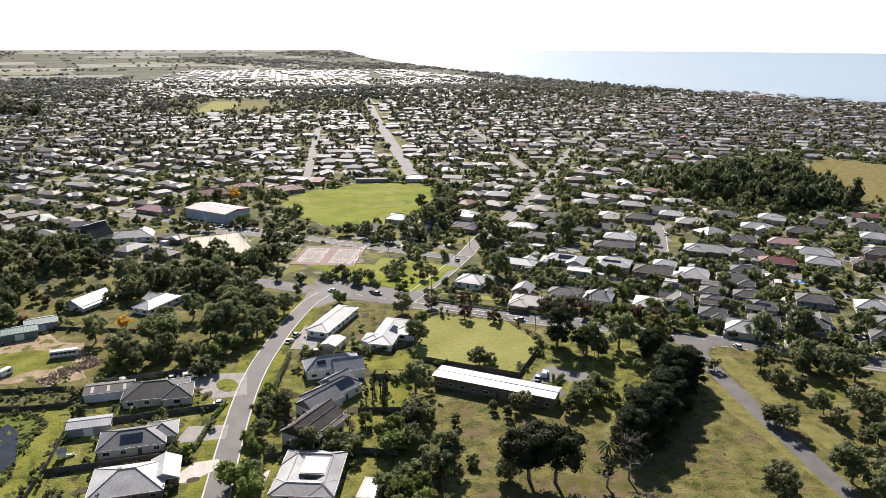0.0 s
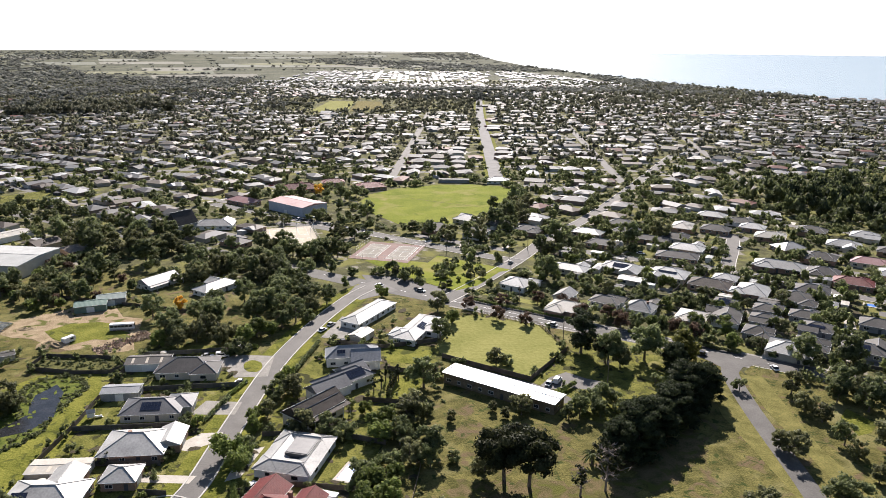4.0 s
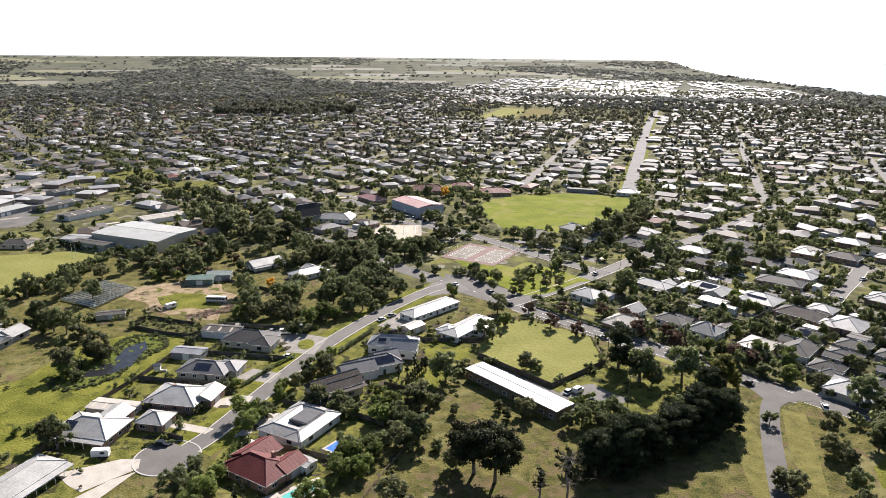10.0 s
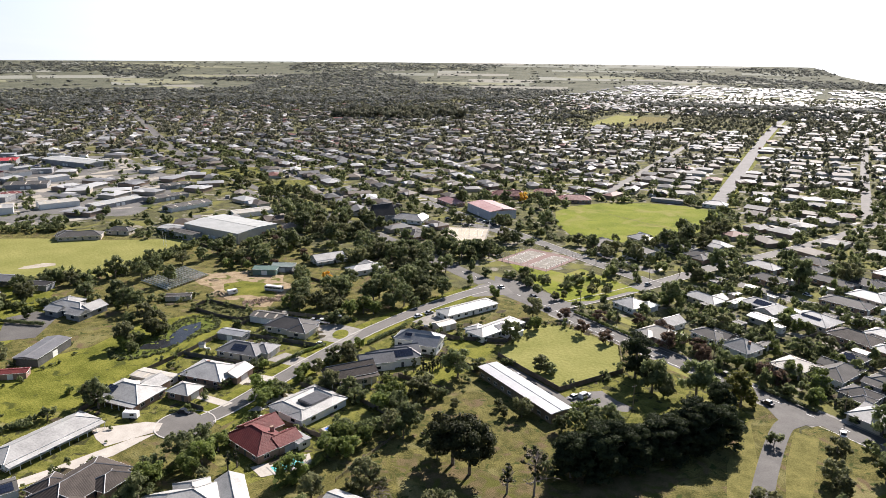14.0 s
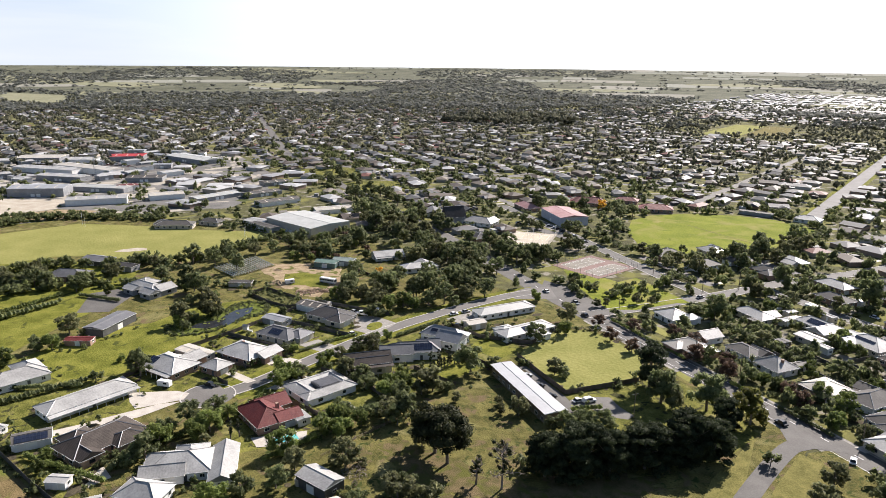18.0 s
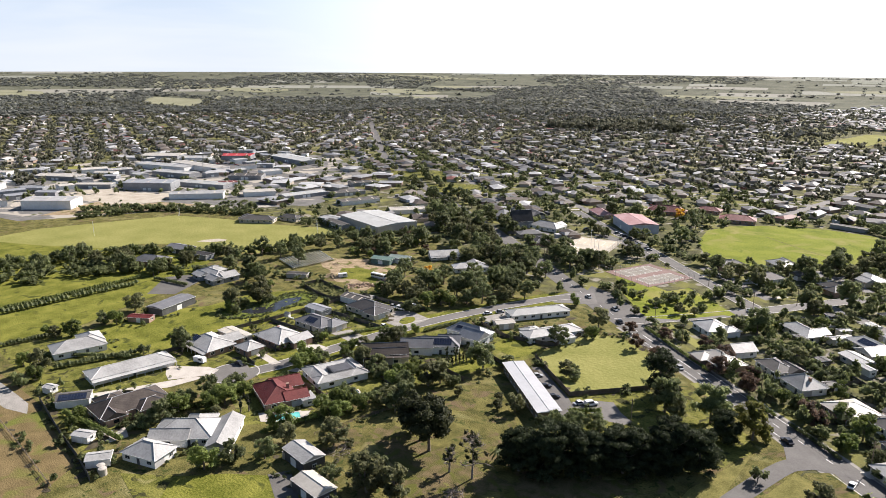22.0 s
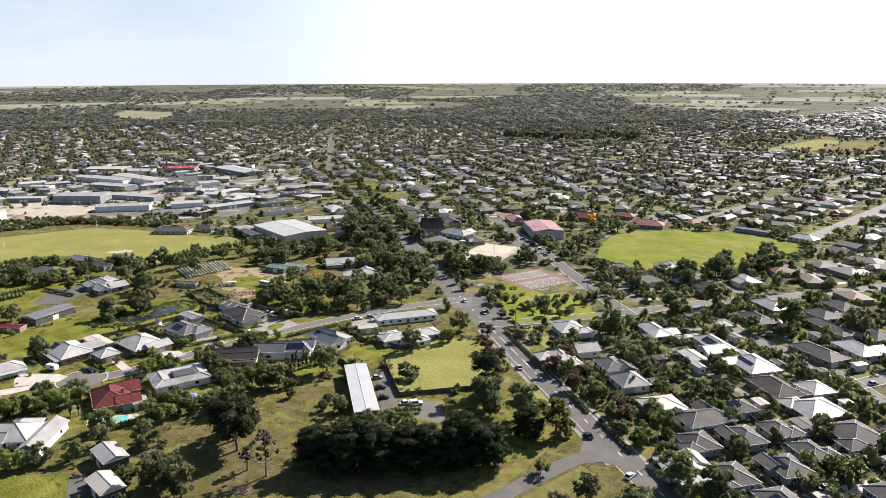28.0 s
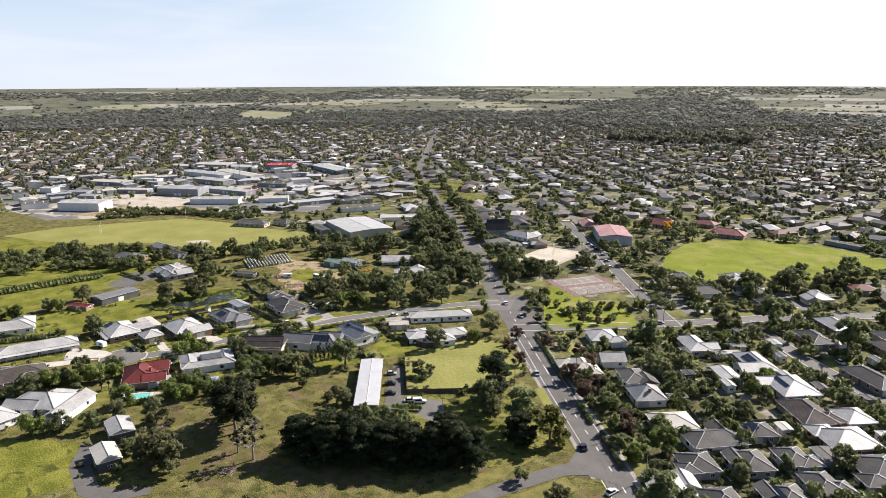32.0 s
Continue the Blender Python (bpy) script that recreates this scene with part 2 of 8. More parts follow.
MIDGREY = surface("mid_grey_roof", (0.105, 0.106, 0.11), (0.175, 0.176, 0.18), 0.55, 4, 0.6, 0.14, 0.2, ribs=0.76, spec=0.18)
GREY = surface("grey_roof", (0.065, 0.0612, 0.0566), (0.1105, 0.1038, 0.0956), 0.66, 4, 0.6, 0.14, 0.25, ribs=0.76, spec=0.12)
DARKR = surface("dark_roof", (0.045, 0.043, 0.042), (0.08, 0.076, 0.073), 0.62, 4, 0.6, 0.16, 0.2, ribs=0.6, spec=0.12)
BROWN = surface("brown_tiles", (0.042, 0.035, 0.03), (0.08, 0.066, 0.057), 0.7, 3, 0.4, 0.5, 0.12, ribs=0.3, courses=0.34, spec=0.15)
RED = surface("red_tiles", (0.085, 0.013, 0.012), (0.15, 0.03, 0.026), 0.6, 3, 0.4, 0.5, 0.08, ribs=0.3, courses=0.34, spec=0.25)
PINK = surface("faded_red_roof", (0.255, 0.1287, 0.1248), (0.3655, 0.2262, 0.2184), 0.6, 6, 0.7, 0.35, 0.05, ribs=0.76, spec=0.25)
SHEDG = surface("shed_green", (0.1, 0.16, 0.14), (0.17, 0.24, 0.2), 0.5, 4, 0.5, 0.35, ribs=0.5)
PALE_GREEN = surface("pale_green_roof", (0.17, 0.21, 0.19), (0.26, 0.3, 0.275), 0.5, 4, 0.5, 0.3, ribs=0.5, spec=0.2)
PALE_BLUE = surface("pale_blue_wall", (0.38, 0.4, 0.46), (0.5, 0.52, 0.58), 0.75, 4, 0.5, 0.1, ribs=0.5, spec=0.1)
SHED_GREY = surface("shed_bluegrey", (0.2, 0.206, 0.215), (0.31, 0.316, 0.322), 0.42, 4, 0.5, 0.35, 0.12, ribs=0.5, spec=0.3)
PLAINW = surface("white_roof_skin", (0.378, 0.377, 0.3745), (0.4536, 0.4537, 0.4533), 0.34, 5, 0.8, 0.1, spec=0.6)
WALL_W = surface("white_wall", (0.66, 0.65, 0.62), (0.8, 0.79, 0.76), 0.8, 3, 0.3, 0, 0.05)
WALL_B = surface("brick_wall", (0.24, 0.15, 0.11), (0.36, 0.25, 0.19), 0.9, 2, 0.2, 0.2, 0.15)
WALL_C = surface("cream_wall", (0.45, 0.4, 0.32), (0.6, 0.54, 0.45), 0.85, 3, 0.3, 0, 0.1)
WALL_G = surface("grey_wall", (0.2, 0.2, 0.21), (0.32, 0.32, 0.33), 0.8, 3, 0.3, 0, 0.12)
TRIM = surface("white_trim", (0.68, 0.68, 0.66), (0.8, 0.8, 0.78), 0.5, 2, 0.2)
DTRIM = surface("dark_trim", (0.05, 0.05, 0.055), (0.1, 0.1, 0.105), 0.5, 2, 0.2)
GLASS = surface("window_glass", (0.015, 0.018, 0.02), (0.035, 0.04, 0.045), 0.08, 3, 0.5, 0, 0.2)
PANEL = surface("solar_glass", (0.012, 0.016, 0.03), (0.025, 0.032, 0.055), 0.12, 3, 0.5)
FENCE = surface("paling_fence", (0.07, 0.058, 0.048), (0.16, 0.135, 0.11), 0.9, 3, 0.15, 0.3, 0.12)
STEELF = surface("steel_fence", (0.06, 0.06, 0.058), (0.11, 0.11, 0.105), 0.6, 3, 0.4, 0.2, 0.15)
TIMBER = surface("timber", (0.13, 0.1, 0.07), (0.26, 0.21, 0.15), 0.9, 1, 0.1, 0.3)
BARK = surface("bark", (0.09, 0.07, 0.055), (0.24, 0.2, 0.17), 0.95, 1.2, 0.15, 0.5)
DEADW = surface("dead_wood", (0.16, 0.13, 0.11), (0.34, 0.29, 0.26), 0.95, 1, 0.12, 0.4)
WATERP = surface("pond_water", (0.012, 0.014, 0.016), (0.035, 0.036, 0.04), 0.12, 4, 0.5, 0.15, spec=0.25)
POOLB = surface("pool_cover", (0.03, 0.12, 0.5), (0.06, 0.2, 0.62), 0.35, 2, 0.3, 0.1)
POOLT = surface("pool_water", (0.08, 0.36, 0.33), (0.16, 0.5, 0.46), 0.06, 3, 0.6, 0.05)
SEA = surface("sea_water", (0.13, 0.2, 0.25), (0.18, 0.25, 0.3), 0.25, 160, 12, 0.05, spec=0.5)
TYRE = surface("rubber", (0.012, 0.012, 0.012), (0.03, 0.03, 0.03), 0.8, 0.5, 0.05)
METAL = surface("galvanised", (0.21, 0.216, 0.222), (0.312, 0.318, 0.324), 0.4, 1, 0.1, metal=0.7)
DARK_STEEL = surface("dark_steel_roof", (0.11, 0.11, 0.115), (0.17, 0.17, 0.175), 0.5, 4, 0.5, 0.2, 0.1, ribs=0.5, spec=0.2)
GUM = surface("gum_leaves", (0.0446, 0.06, 0.0242), (0.2085, 0.232, 0.0966), 0.65, 2.5, 0.5, 0, 0.3, spec=0.2)
GUM2 = surface("olive_leaves", (0.05, 0.057, 0.027), (0.21, 0.212, 0.095), 0.65, 2.5, 0.5, 0, 0.3, spec=0.2)
GREENL = surface("garden_leaves", (0.046, 0.067, 0.017), (0.205, 0.242, 0.062), 0.65, 2.5, 0.5, 0, 0.35, spec=0.2)
CYPR = surface("cypress_leaves", (0.014, 0.02, 0.0095), (0.055, 0.068, 0.03), 0.75, 2.5, 0.5, 0, 0.15, spec=0.12)
GOLD = surface("golden_cypress", (0.055, 0.062, 0.014), (0.17, 0.165, 0.04), 0.7, 2.5, 0.5, spec=0.2)
DARKGUM = surface("dark_gum_leaves", (0.016, 0.02, 0.0085), (0.062, 0.068, 0.026), 0.7, 2.5, 0.5, 0, 0.2, spec=0.15)
YELLOW = surface("autumn_leaves", (0.42, 0.24, 0.02), (0.62, 0.4, 0.05), 0.7, 2, 0.4, spec=0.2)
PLUM = surface("plum_leaves", (0.06, 0.042, 0.028), (0.13, 0.082, 0.055), 0.7, 2, 0.4, 0, 0.2, spec=0.3)
# Far and town leaves run paler and greyer, haze mixed into their colour.
FARLEAF_HAZED = surface("far_leaves_hazed", (0.105, 0.112, 0.098), (0.195, 0.2, 0.175), 0.8, 8, 1.5, island=0.4, spec=0.1)
TOWNLEAF_HAZED = surface("town_leaves_hazed", (0.0808, 0.0862, 0.0582), (0.19, 0.1859, 0.1288), 0.75, 5, 0.8, island=0.45, spec=0.12)
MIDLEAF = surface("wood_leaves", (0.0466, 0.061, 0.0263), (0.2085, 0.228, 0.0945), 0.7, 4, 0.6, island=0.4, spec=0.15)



def leafy(m, share=0.4):
    """Lets sunlight through the leaves."""
    n, link = m.node_tree.nodes, m.node_tree.links.new
    bsdf, out = n["Principled BSDF"], n["Material Output"]
    through_leaf, mix = n.new("ShaderNodeBsdfTranslucent"), n.new("ShaderNodeMixShader")
    mix.inputs["Fac"].default_value = share
    bright = n.new("ShaderNodeHueSaturation")
    bright.inputs["Value"].default_value, bright.inputs["Saturation"].default_value = 1.5, 0.95
    link(bsdf.inputs["Base Color"].links[0].from_socket, bright.inputs["Color"])
    link(bright.outputs["Color"], through_leaf.inputs["Color"])
    link(bsdf.outputs["BSDF"], mix.inputs[1])
    link(through_leaf.outputs["BSDF"], mix.inputs[2])
    link(mix.outputs["Shader"], out.inputs["Surface"])


for m in (GUM, GUM2, GREENL, GOLD, YELLOW, PLUM):
    leafy(m, 0.5)
for m in (MIDLEAF, FARLEAF_HAZED, TOWNLEAF_HAZED):
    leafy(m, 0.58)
leafy(CYPR, 0.25)
leafy(DARKGUM, 0.25)

# ---- geometry helpers ----


class Geo:
    """Vertices, faces and face UVs in metres, gathered for one mesh."""

    def __init__(self):
        self.v, self.f, self.uv = [], [], []

    def poly(self, pts):
        k = len(self.v)
        self.v += [tuple(p) for p in pts]
        self.f.append(tuple(range(k, k + len(pts))))
        a = Vector(pts[1]) - Vector(pts[0])
        u = a.normalized() if a.length > 1e-6 else Vector((1, 0, 0))
        nrm = a.cross(Vector(pts[-1]) - Vector(pts[0]))
        w = nrm.normalized().cross(u) if nrm.length > 1e-9 else Vector((0, 1, 0))
        o = Vector(pts[0])
        self.uv += [((Vector(p) - o).dot(u), (Vector(p) - o).dot(w)) for p in pts]
        return self

    def box(self, x, y, z, sx, sy, sz, turn=0.0):
        """A box by the centre of its foot and its size."""
        c, s = math.cos(turn), math.sin(turn)
        p = [(x + c * a * sx / 2 - s * b * sy / 2, y + s * a * sx / 2 + c * b * sy / 2, z + h * sz) for h in (0, 1) for a, b in ((-1, -1), (1, -1), (1, 1), (-1, 1))]
        for q in ((3, 2, 1, 0), (4, 5, 6, 7), (0, 1, 5, 4), (1, 2, 6, 5), (2, 3, 7, 6), (3, 0, 4, 7)):
            self.poly([p[i] for i in q])
        return self

    def tube(self, a, b, ra, rb, n=6):
        a, b = Vector(a), Vector(b)
        d = (b - a).normalized()
        u = d.cross(Vector((0.3, 0.9, 0.2))).normalized()
        w = d.cross(u)
        ring = [(math.cos(2 * math.pi * k / n), math.sin(2 * math.pi * k / n)) for k in range(n)]
        lo = [a + (u * c + w * s) * ra for c, s in ring]
        hi = [b + (u * c + w * s) * rb for c, s in ring]
        for k in range(n):
            j = (k + 1) % n
            self.poly([lo[k], lo[j], hi[j], hi[k]])
        self.poly(hi)
        self.poly(lo[::-1])
        return self

    def mesh(self, name, material):
        me = bpy.data.meshes.new(name)
        me.from_pydata(self.v, [], self.f)
        lay = me.uv_layers.new(name="UVMap")
        lay.data.foreach_set("uv", [c for p in self.uv for c in p])
        me.materials.append(material)
        return me


def part(name, geo, material, parent=None, label="", at=None):
    ob = new(name, geo.mesh(name, material) if isinstance(geo, Geo) else geo)
    if at is not None:
        ob.matrix_basis = at
    if parent is not None:
        ob.parent = parent
    if label:
        tagged(ob, label)
    return ob


def thing(name, x, y, turn=0.0, z=0.0, **tags):
    ob = new(name)
    ob.empty_display_size = 0.5
    ob.matrix_basis = pose(x, y, z, 0, 0, turn)
    return tagged(ob, **tags)


def soup(name, v, f, material, **tags):
    """One joined mesh from arrays."""
    me = bpy.data.meshes.new(name)
    v = np.asarray(v, np.float32)
    f = np.asarray(f, np.int32)
    me.vertices.add(len(v))
    me.vertices.foreach_set("co", v.ravel())
    k = f.shape[1]
    me.loops.add(f.size)
    me.loops.foreach_set("vertex_index", f.ravel())
    me.polygons.add(len(f))
    me.polygons.foreach_set("loop_start", np.arange(0, f.size, k, dtype=np.int32))
    me.polygons.foreach_set("use_smooth", np.zeros(len(f), bool))
    me.update(calc_edges=True)
    me.materials.append(material)
    ob = new(name, me)
    return tagged(ob, **tags)


MID = (140.0, 20.0)


def lift(x, y):
    """The land and the sea rise very slowly to the far horizon."""
    r = math.hypot(x - MID[0], y - MID[1])
    return 50.0 * max(0.0, (r - 1900.0) / 3000.0) ** 1.9


def inside(p, poly):
    x, y = p
    hit = False
    for (x1, y1), (x2, y2) in zip(poly, poly[1:] + poly[:1]):
        if (y1 > y) != (y2 > y) and x < (x2 - x1) * (y - y1) / (y2 - y1) + x1:
            hit = not hit
    return hit


def seg_dist(p, a, b):
    ax, ay, bx, by = *a, *b
    dx, dy = bx - ax, by - ay
    t = max(0.0, min(1.0, ((p[0] - ax) * dx + (p[1] - ay) * dy) / (dx * dx + dy * dy + 1e-9)))
    return math.hypot(p[0] - ax - t * dx, p[1] - ay - t * dy)


CELL = 30.0


class Cells:
    """Items, filed by the map cells they touch."""

    def __init__(self, reach):
        self.reach, self.cells, self.rows = reach, {}, []

    def append(self, item):
        self.rows.append(item)
        x0, y0, x1, y1 = self.reach(item)
        for i in range(int(x0 // CELL), int(x1 // CELL) + 1):
            for j in range(int(y0 // CELL), int(y1 // CELL) + 1):
                self.cells.setdefault((i, j), []).append(item)

    def near(self, p):
        return self.cells.get((int(p[0] // CELL), int(p[1] // CELL)), ())


# Open grounds, road lines with half widths, house footprints.
OPEN = []
TRACKS = Cells(lambda t: (min(t[0][0], t[1][0]) - 25, min(t[0][1], t[1][1]) - 25, max(t[0][0], t[1][0]) + 25, max(t[0][1], t[1][1]) + 25))
FOOT = Cells(lambda t: (t[0] - t[2] - 12, t[1] - t[2] - 12, t[0] + t[2] + 12, t[1] + t[2] + 12))


def clear(p, gap=2.0, grounds=True):
    """Whether a place lies off the roads, houses and open grounds."""
    if any(seg_dist(p, a, b) < w + gap for a, b, w in TRACKS.near(p)):
        return False
    if any((p[0] - x) ** 2 + (p[1] - y) ** 2 < (r + gap) ** 2 for x, y, r in FOOT.near(p)):
        return False
    return not (grounds and any(inside(p, q) for q in OPEN))


# ---- land ----


def land():
    """The land as one sheet of rings and spokes out to the horizon."""
    spokes, radii = 96, [60, 140, 260, 420, 650, 950, 1350, 1900, 2300, 2700, 3100, 3500, 3900, 4300, 4650, 4930]
    v, f = [(*MID, 0.0)], []
    for r in radii:
        for k in range(spokes):
            a = 2 * math.pi * k / spokes
            x, y = MID[0] + r * math.cos(a), MID[1] + r * math.sin(a)
            v.append((x, y, lift(x, y)))
    for k in range(spokes):
        f.append((0, 1 + k, 1 + (k + 1) % spokes))
    for i in range(len(radii) - 1):
        for k in range(spokes):
            a, b = 1 + i * spokes + k, 1 + i * spokes + (k + 1) % spokes
            f += [(a, a + spokes, b + spokes), (a, b + spokes, b)]
    soup("ground", v, f, GROUND, label="town ground of soil, lawn and scrub", category="ground", kind="structure")


land()


def hazed_bushland():
    """Bush and farm soil beyond the town, a far-land skin greyed in imitation of haze."""
    v, f, n = [], [], 96
    radii = [1950, 2300, 2700, 3100, 3500, 3900, 4300, 4650, 4928]
    for r in radii:
        for k in range(n + 1):
            a = radians(62 + 160 * k / n)
            x, y = MID[0] + r * math.cos(a), MID[1] + r * math.sin(a)
            v.append((x, y, lift(x, y) + 0.4))
    for i in range(len(radii) - 1):
        for k in range(n):
            a = i * (n + 1) + k
            f += [(a, a + n + 1, a + n + 2), (a, a + n + 2, a + 1)]
    soup("ground", v, f, surface("hazed_bushland", (0.06, 0.065, 0.045), (0.15, 0.15, 0.105), 0.95, 70, 9, 0.2, spec=0.05), label="haze-greyed bush and farm soil far off", category="ground", kind="structure")


hazed_bushland()


def patch(name, pts, material, z, label, open_ground=True, category="ground"):
    g = Geo()
    g.poly([(x, y, z + lift(x, y)) for x, y in pts])
    ob = part(name, g, material)
    tagged(ob, label, category, kind="structure")
    if open_ground:
        OPEN.append(list(pts))
    return ob


def blob(x, y, rx, ry, turn=0.0, n=28, rag=0.12, seed=1):
    rnd = random.Random(seed)
    c, s = math.cos(radians(turn)), math.sin(radians(turn))
    out = []
    for k in range(n):
        a = 2 * math.pi * k / n
        q = 1 + rnd.uniform(-rag, rag)
        u, w = rx * math.cos(a) * q, ry * math.sin(a) * q
        out.append((x + c * u - s * w, y + s * u + c * w))
    return out


COAST_A = (-12, 10, 30, 48, 58.2, 68, 74.2, 80.1, 82.7, 85, 86.9)
COAST_R = (1700, 1585, 1478, 1565, 1638, 1929, 2343, 2923, 3307, 3895, 4860)


def shore(deg):
    """How far the coast lies from the middle of the town in one bearing."""
    return float(np.interp(deg, COAST_A, COAST_R)) if deg < 86.95 else 1e6


def sea():
    """The bay beyond the town, as strips from the coast outwards."""
    v, f, n, m = [], [], 30, 160
    for i in range(m + 1):
        a = -12 + 98.9 * i / m
        r0 = shore(a) + 14 * math.sin(i * 1.7) + 9 * math.sin(i * 3.1)
        for k in range(n + 1):
            r = r0 + (4929 - r0) * (k / n) ** 1.2
            x, y = MID[0] + r * math.cos(radians(a)), MID[1] + r * math.sin(radians(a))
            v.append((x, y, lift(x, y) + 1.0 + 2.4 * min(1.0, (r - r0) / 150)))
    for i in range(m):
        for k in range(n):
            q = i * (n + 1) + k
            f += [(q, q + 1, q + n + 2), (q, q + n + 2, q + n + 1)]
    soup("water", v, f, SEA, label="calm hazy blue sea of a wide bay", category="sea", kind="structure")


sea()

# ---- roads ----


def smooth(pts, steps=6):
    out = []
    for i in range(len(pts) - 1):
        p0, p1, p2, p3 = pts[max(i - 1, 0)], pts[i], pts[i + 1], pts[min(i + 2, len(pts) - 1)]
        for k in range(steps):
            t = k / steps
            out.append(tuple(0.5 * (2 * b + (c - a) * t + (2 * a - 5 * b + 4 * c - d) * t * t + (3 * b - a - 3 * c + d) * t ** 3) for a, b, c, d in zip(p0, p1, p2, p3)))
    return out + [tuple(pts[-1])]


def strip(geo, line, left, right, z0, thick=0.0):
    """A ribbon beside a line, from left to right of it; thick makes it a solid step."""
    rows = []
    for i, (x, y) in enumerate(line):
        ax, ay = line[max(i - 1, 0)]
        bx, by = line[min(i + 1, len(line) - 1)]
        d = math.hypot(bx - ax, by - ay) or 1
        nx, ny = -(by - ay) / d, (bx - ax) / d
        z = z0 + lift(x, y)
        rows.append(((x + nx * left, y + ny * left, z), (x + nx * right, y + ny * right, z)))
    for (a, b), (c, d) in zip(rows, rows[1:]):
        geo.poly([b, d, c, a])
        if thick:
            lo = lambda p: (p[0], p[1], p[2] - thick)
            geo.poly([a, c, lo(c), lo(a)])
            geo.poly([lo(b), lo(d), d, b])
    return geo


def road(pts, width, material, label, kerbs=True, z=0.06, curve=True, name="road"):
    line = smooth(pts) if curve else pts
    h = width / 2
    ob = part(name, strip(Geo(), line, h, -h, z), material)
    tagged(ob, label, "road", kind="structure")
    for a, b in zip(line, line[1:]):
        TRACKS.append((a, b, h))
    if kerbs:
        g = Geo()
        strip(g, line, h + 0.45, h, z + 0.13, 0.15)
        strip(g, line, -h, -h - 0.45, z + 0.13, 0.15)
        part("kerb", g, KERB, ob, "pale concrete kerb")
    return ob, line


def dashes(parent, a, b, first, period, length, count, wide=0.24, z=0.09):
    d = math.hypot(b[0] - a[0], b[1] - a[1])
    ux, uy = (b[0] - a[0]) / d, (b[1] - a[1]) / d
    me = Geo().box(0, 0, 0, length, wide, 0.012).mesh("lane_mark", PAINT)
    for k in range(count):
        s = first + k * period
        part("lane_mark", me, PAINT, parent, at=pose(a[0] + ux * s, a[1] + uy * s, z, 0, 0, math.degrees(math.atan2(uy, ux))))

MAIN_A, MAIN_B = (262, 179), (47, 315)
main_road, main_line = road([MAIN_A, (172, 237.3), (144, 255.3), (107, 277.8), MAIN_B, (-1, 344.5), (-60, 384), (-138, 431.5), (-236, 491), (-470, 637), (-695, 820), (-881, 974), (-1050, 1125)], 11.4, ASPHALT, "straight two-lane asphalt main road with worn white lines", kerbs=False)
dashes(main_road, (144, 255.3), (107, 277.8), -45, 12, 3, 7)
dashes(main_road, (107, 277.8), MAIN_B, 0, 14, 9, 5)
dashes(main_road, MAIN_B, (-60, 384), 6, 12, 3, 9)
g = Geo()
strip(g, [(230, 200), (172, 237.3), (144, 255.3), (107, 277.8), (65, 304.4)], 4.2, 4.05, 0.085)
strip(g, [(144, 255.3), (107, 277.8), (65, 304.4)], -4.05, -4.2, 0.085)
part("edge_line", g, PAINT, main_road, "thin white edge lines")
g = Geo()
strip(g, main_line[:24], 7.0, 5.7, 0.05)
strip(g, main_line[:24], -5.7, -7.0, 0.05)
part("shoulder", g, GRAVEL, main_road, "pale gravel road shoulders")
cul_street, cul_line = road([(-24.5, 158), (-22.3, 168), (-20.6, 189), (-18.6, 212), (-16, 235), (-12.8, 253), (-8, 272), (-3, 289), (2, 303), (8, 318), (16, 331)], 6.6, STREET, "curving grey residential street with pale kerbs", z=0.075)
BULB = blob(-28.3, 152, 9.4, 9.4, rag=0.0, n=36)
patch("road", BULB, STREET, 0.095, "round asphalt turning bulb of a cul-de-sac", True, "road")
g = Geo()
strip(g, blob(-28.3, 152, 9.4, 9.4, rag=0.0, n=36)[3:34], 0, -0.45, 0.2, 0.15)
tagged(part("kerb", g, KERB), "pale concrete kerb round the turning bulb", "kerb", kind="structure")
side_road, side_line = road([(162, 246), (156.5, 238), (152.5, 229), (148.5, 203), (145, 166), (143, 144), (144, 108), (147, 58), (149, 0), (150, -90)], 6.2, ASPHALT, "narrow dark asphalt side road", kerbs=False, z=0.085)
cross_road, cross_line = road([(50, 310), (66, 331.5), (80, 352.5), (97, 380), (122, 424), (152, 467), (190, 530), (250, 639), (318, 764)], 8.0, STREET, "grey asphalt cross street", z=0.066)
east_street, east_line = road([(113, 405), (137, 391), (155, 379.5), (176, 369), (198, 358.5), (222, 337), (258, 306), (331, 254), (425, 187)], 7.2, STREET, "grey residential street between gardens", z=0.069)
court_street, court_line = road([(204, 353.3), (212.5, 371.5), (223, 391.8), (234.3, 416.2)], 7.2, STREET, "short residential court", z=0.082)
patch("road", blob(236.2, 421.3, 10, 10, rag=0.0, n=30), STREET, 0.09, "round asphalt end of a residential court", True, "road")
oval_road, oval_line = road([(97, 371), (72, 388), (52, 403), (20, 427), (-18, 456), (-50, 478), (-112, 522)], 8.0, ASPHALT, "asphalt road along the sports ground", z=0.072)
boulevard, boulevard_line = road([(110.5, 624), (112, 640), (128.5, 902), (145, 1160), (172, 1480), (204, 1798)], 13.0, PALE_ROAD, "wide pale boulevard running to the horizon", kerbs=False, z=0.12)
g = Geo()
strip(g, boulevard_line, 10.5, 6.6, 0.14)
strip(g, boulevard_line, -6.6, -10.5, 0.14)
part("verge", g, PASTURE, boulevard, "bright grass verges")
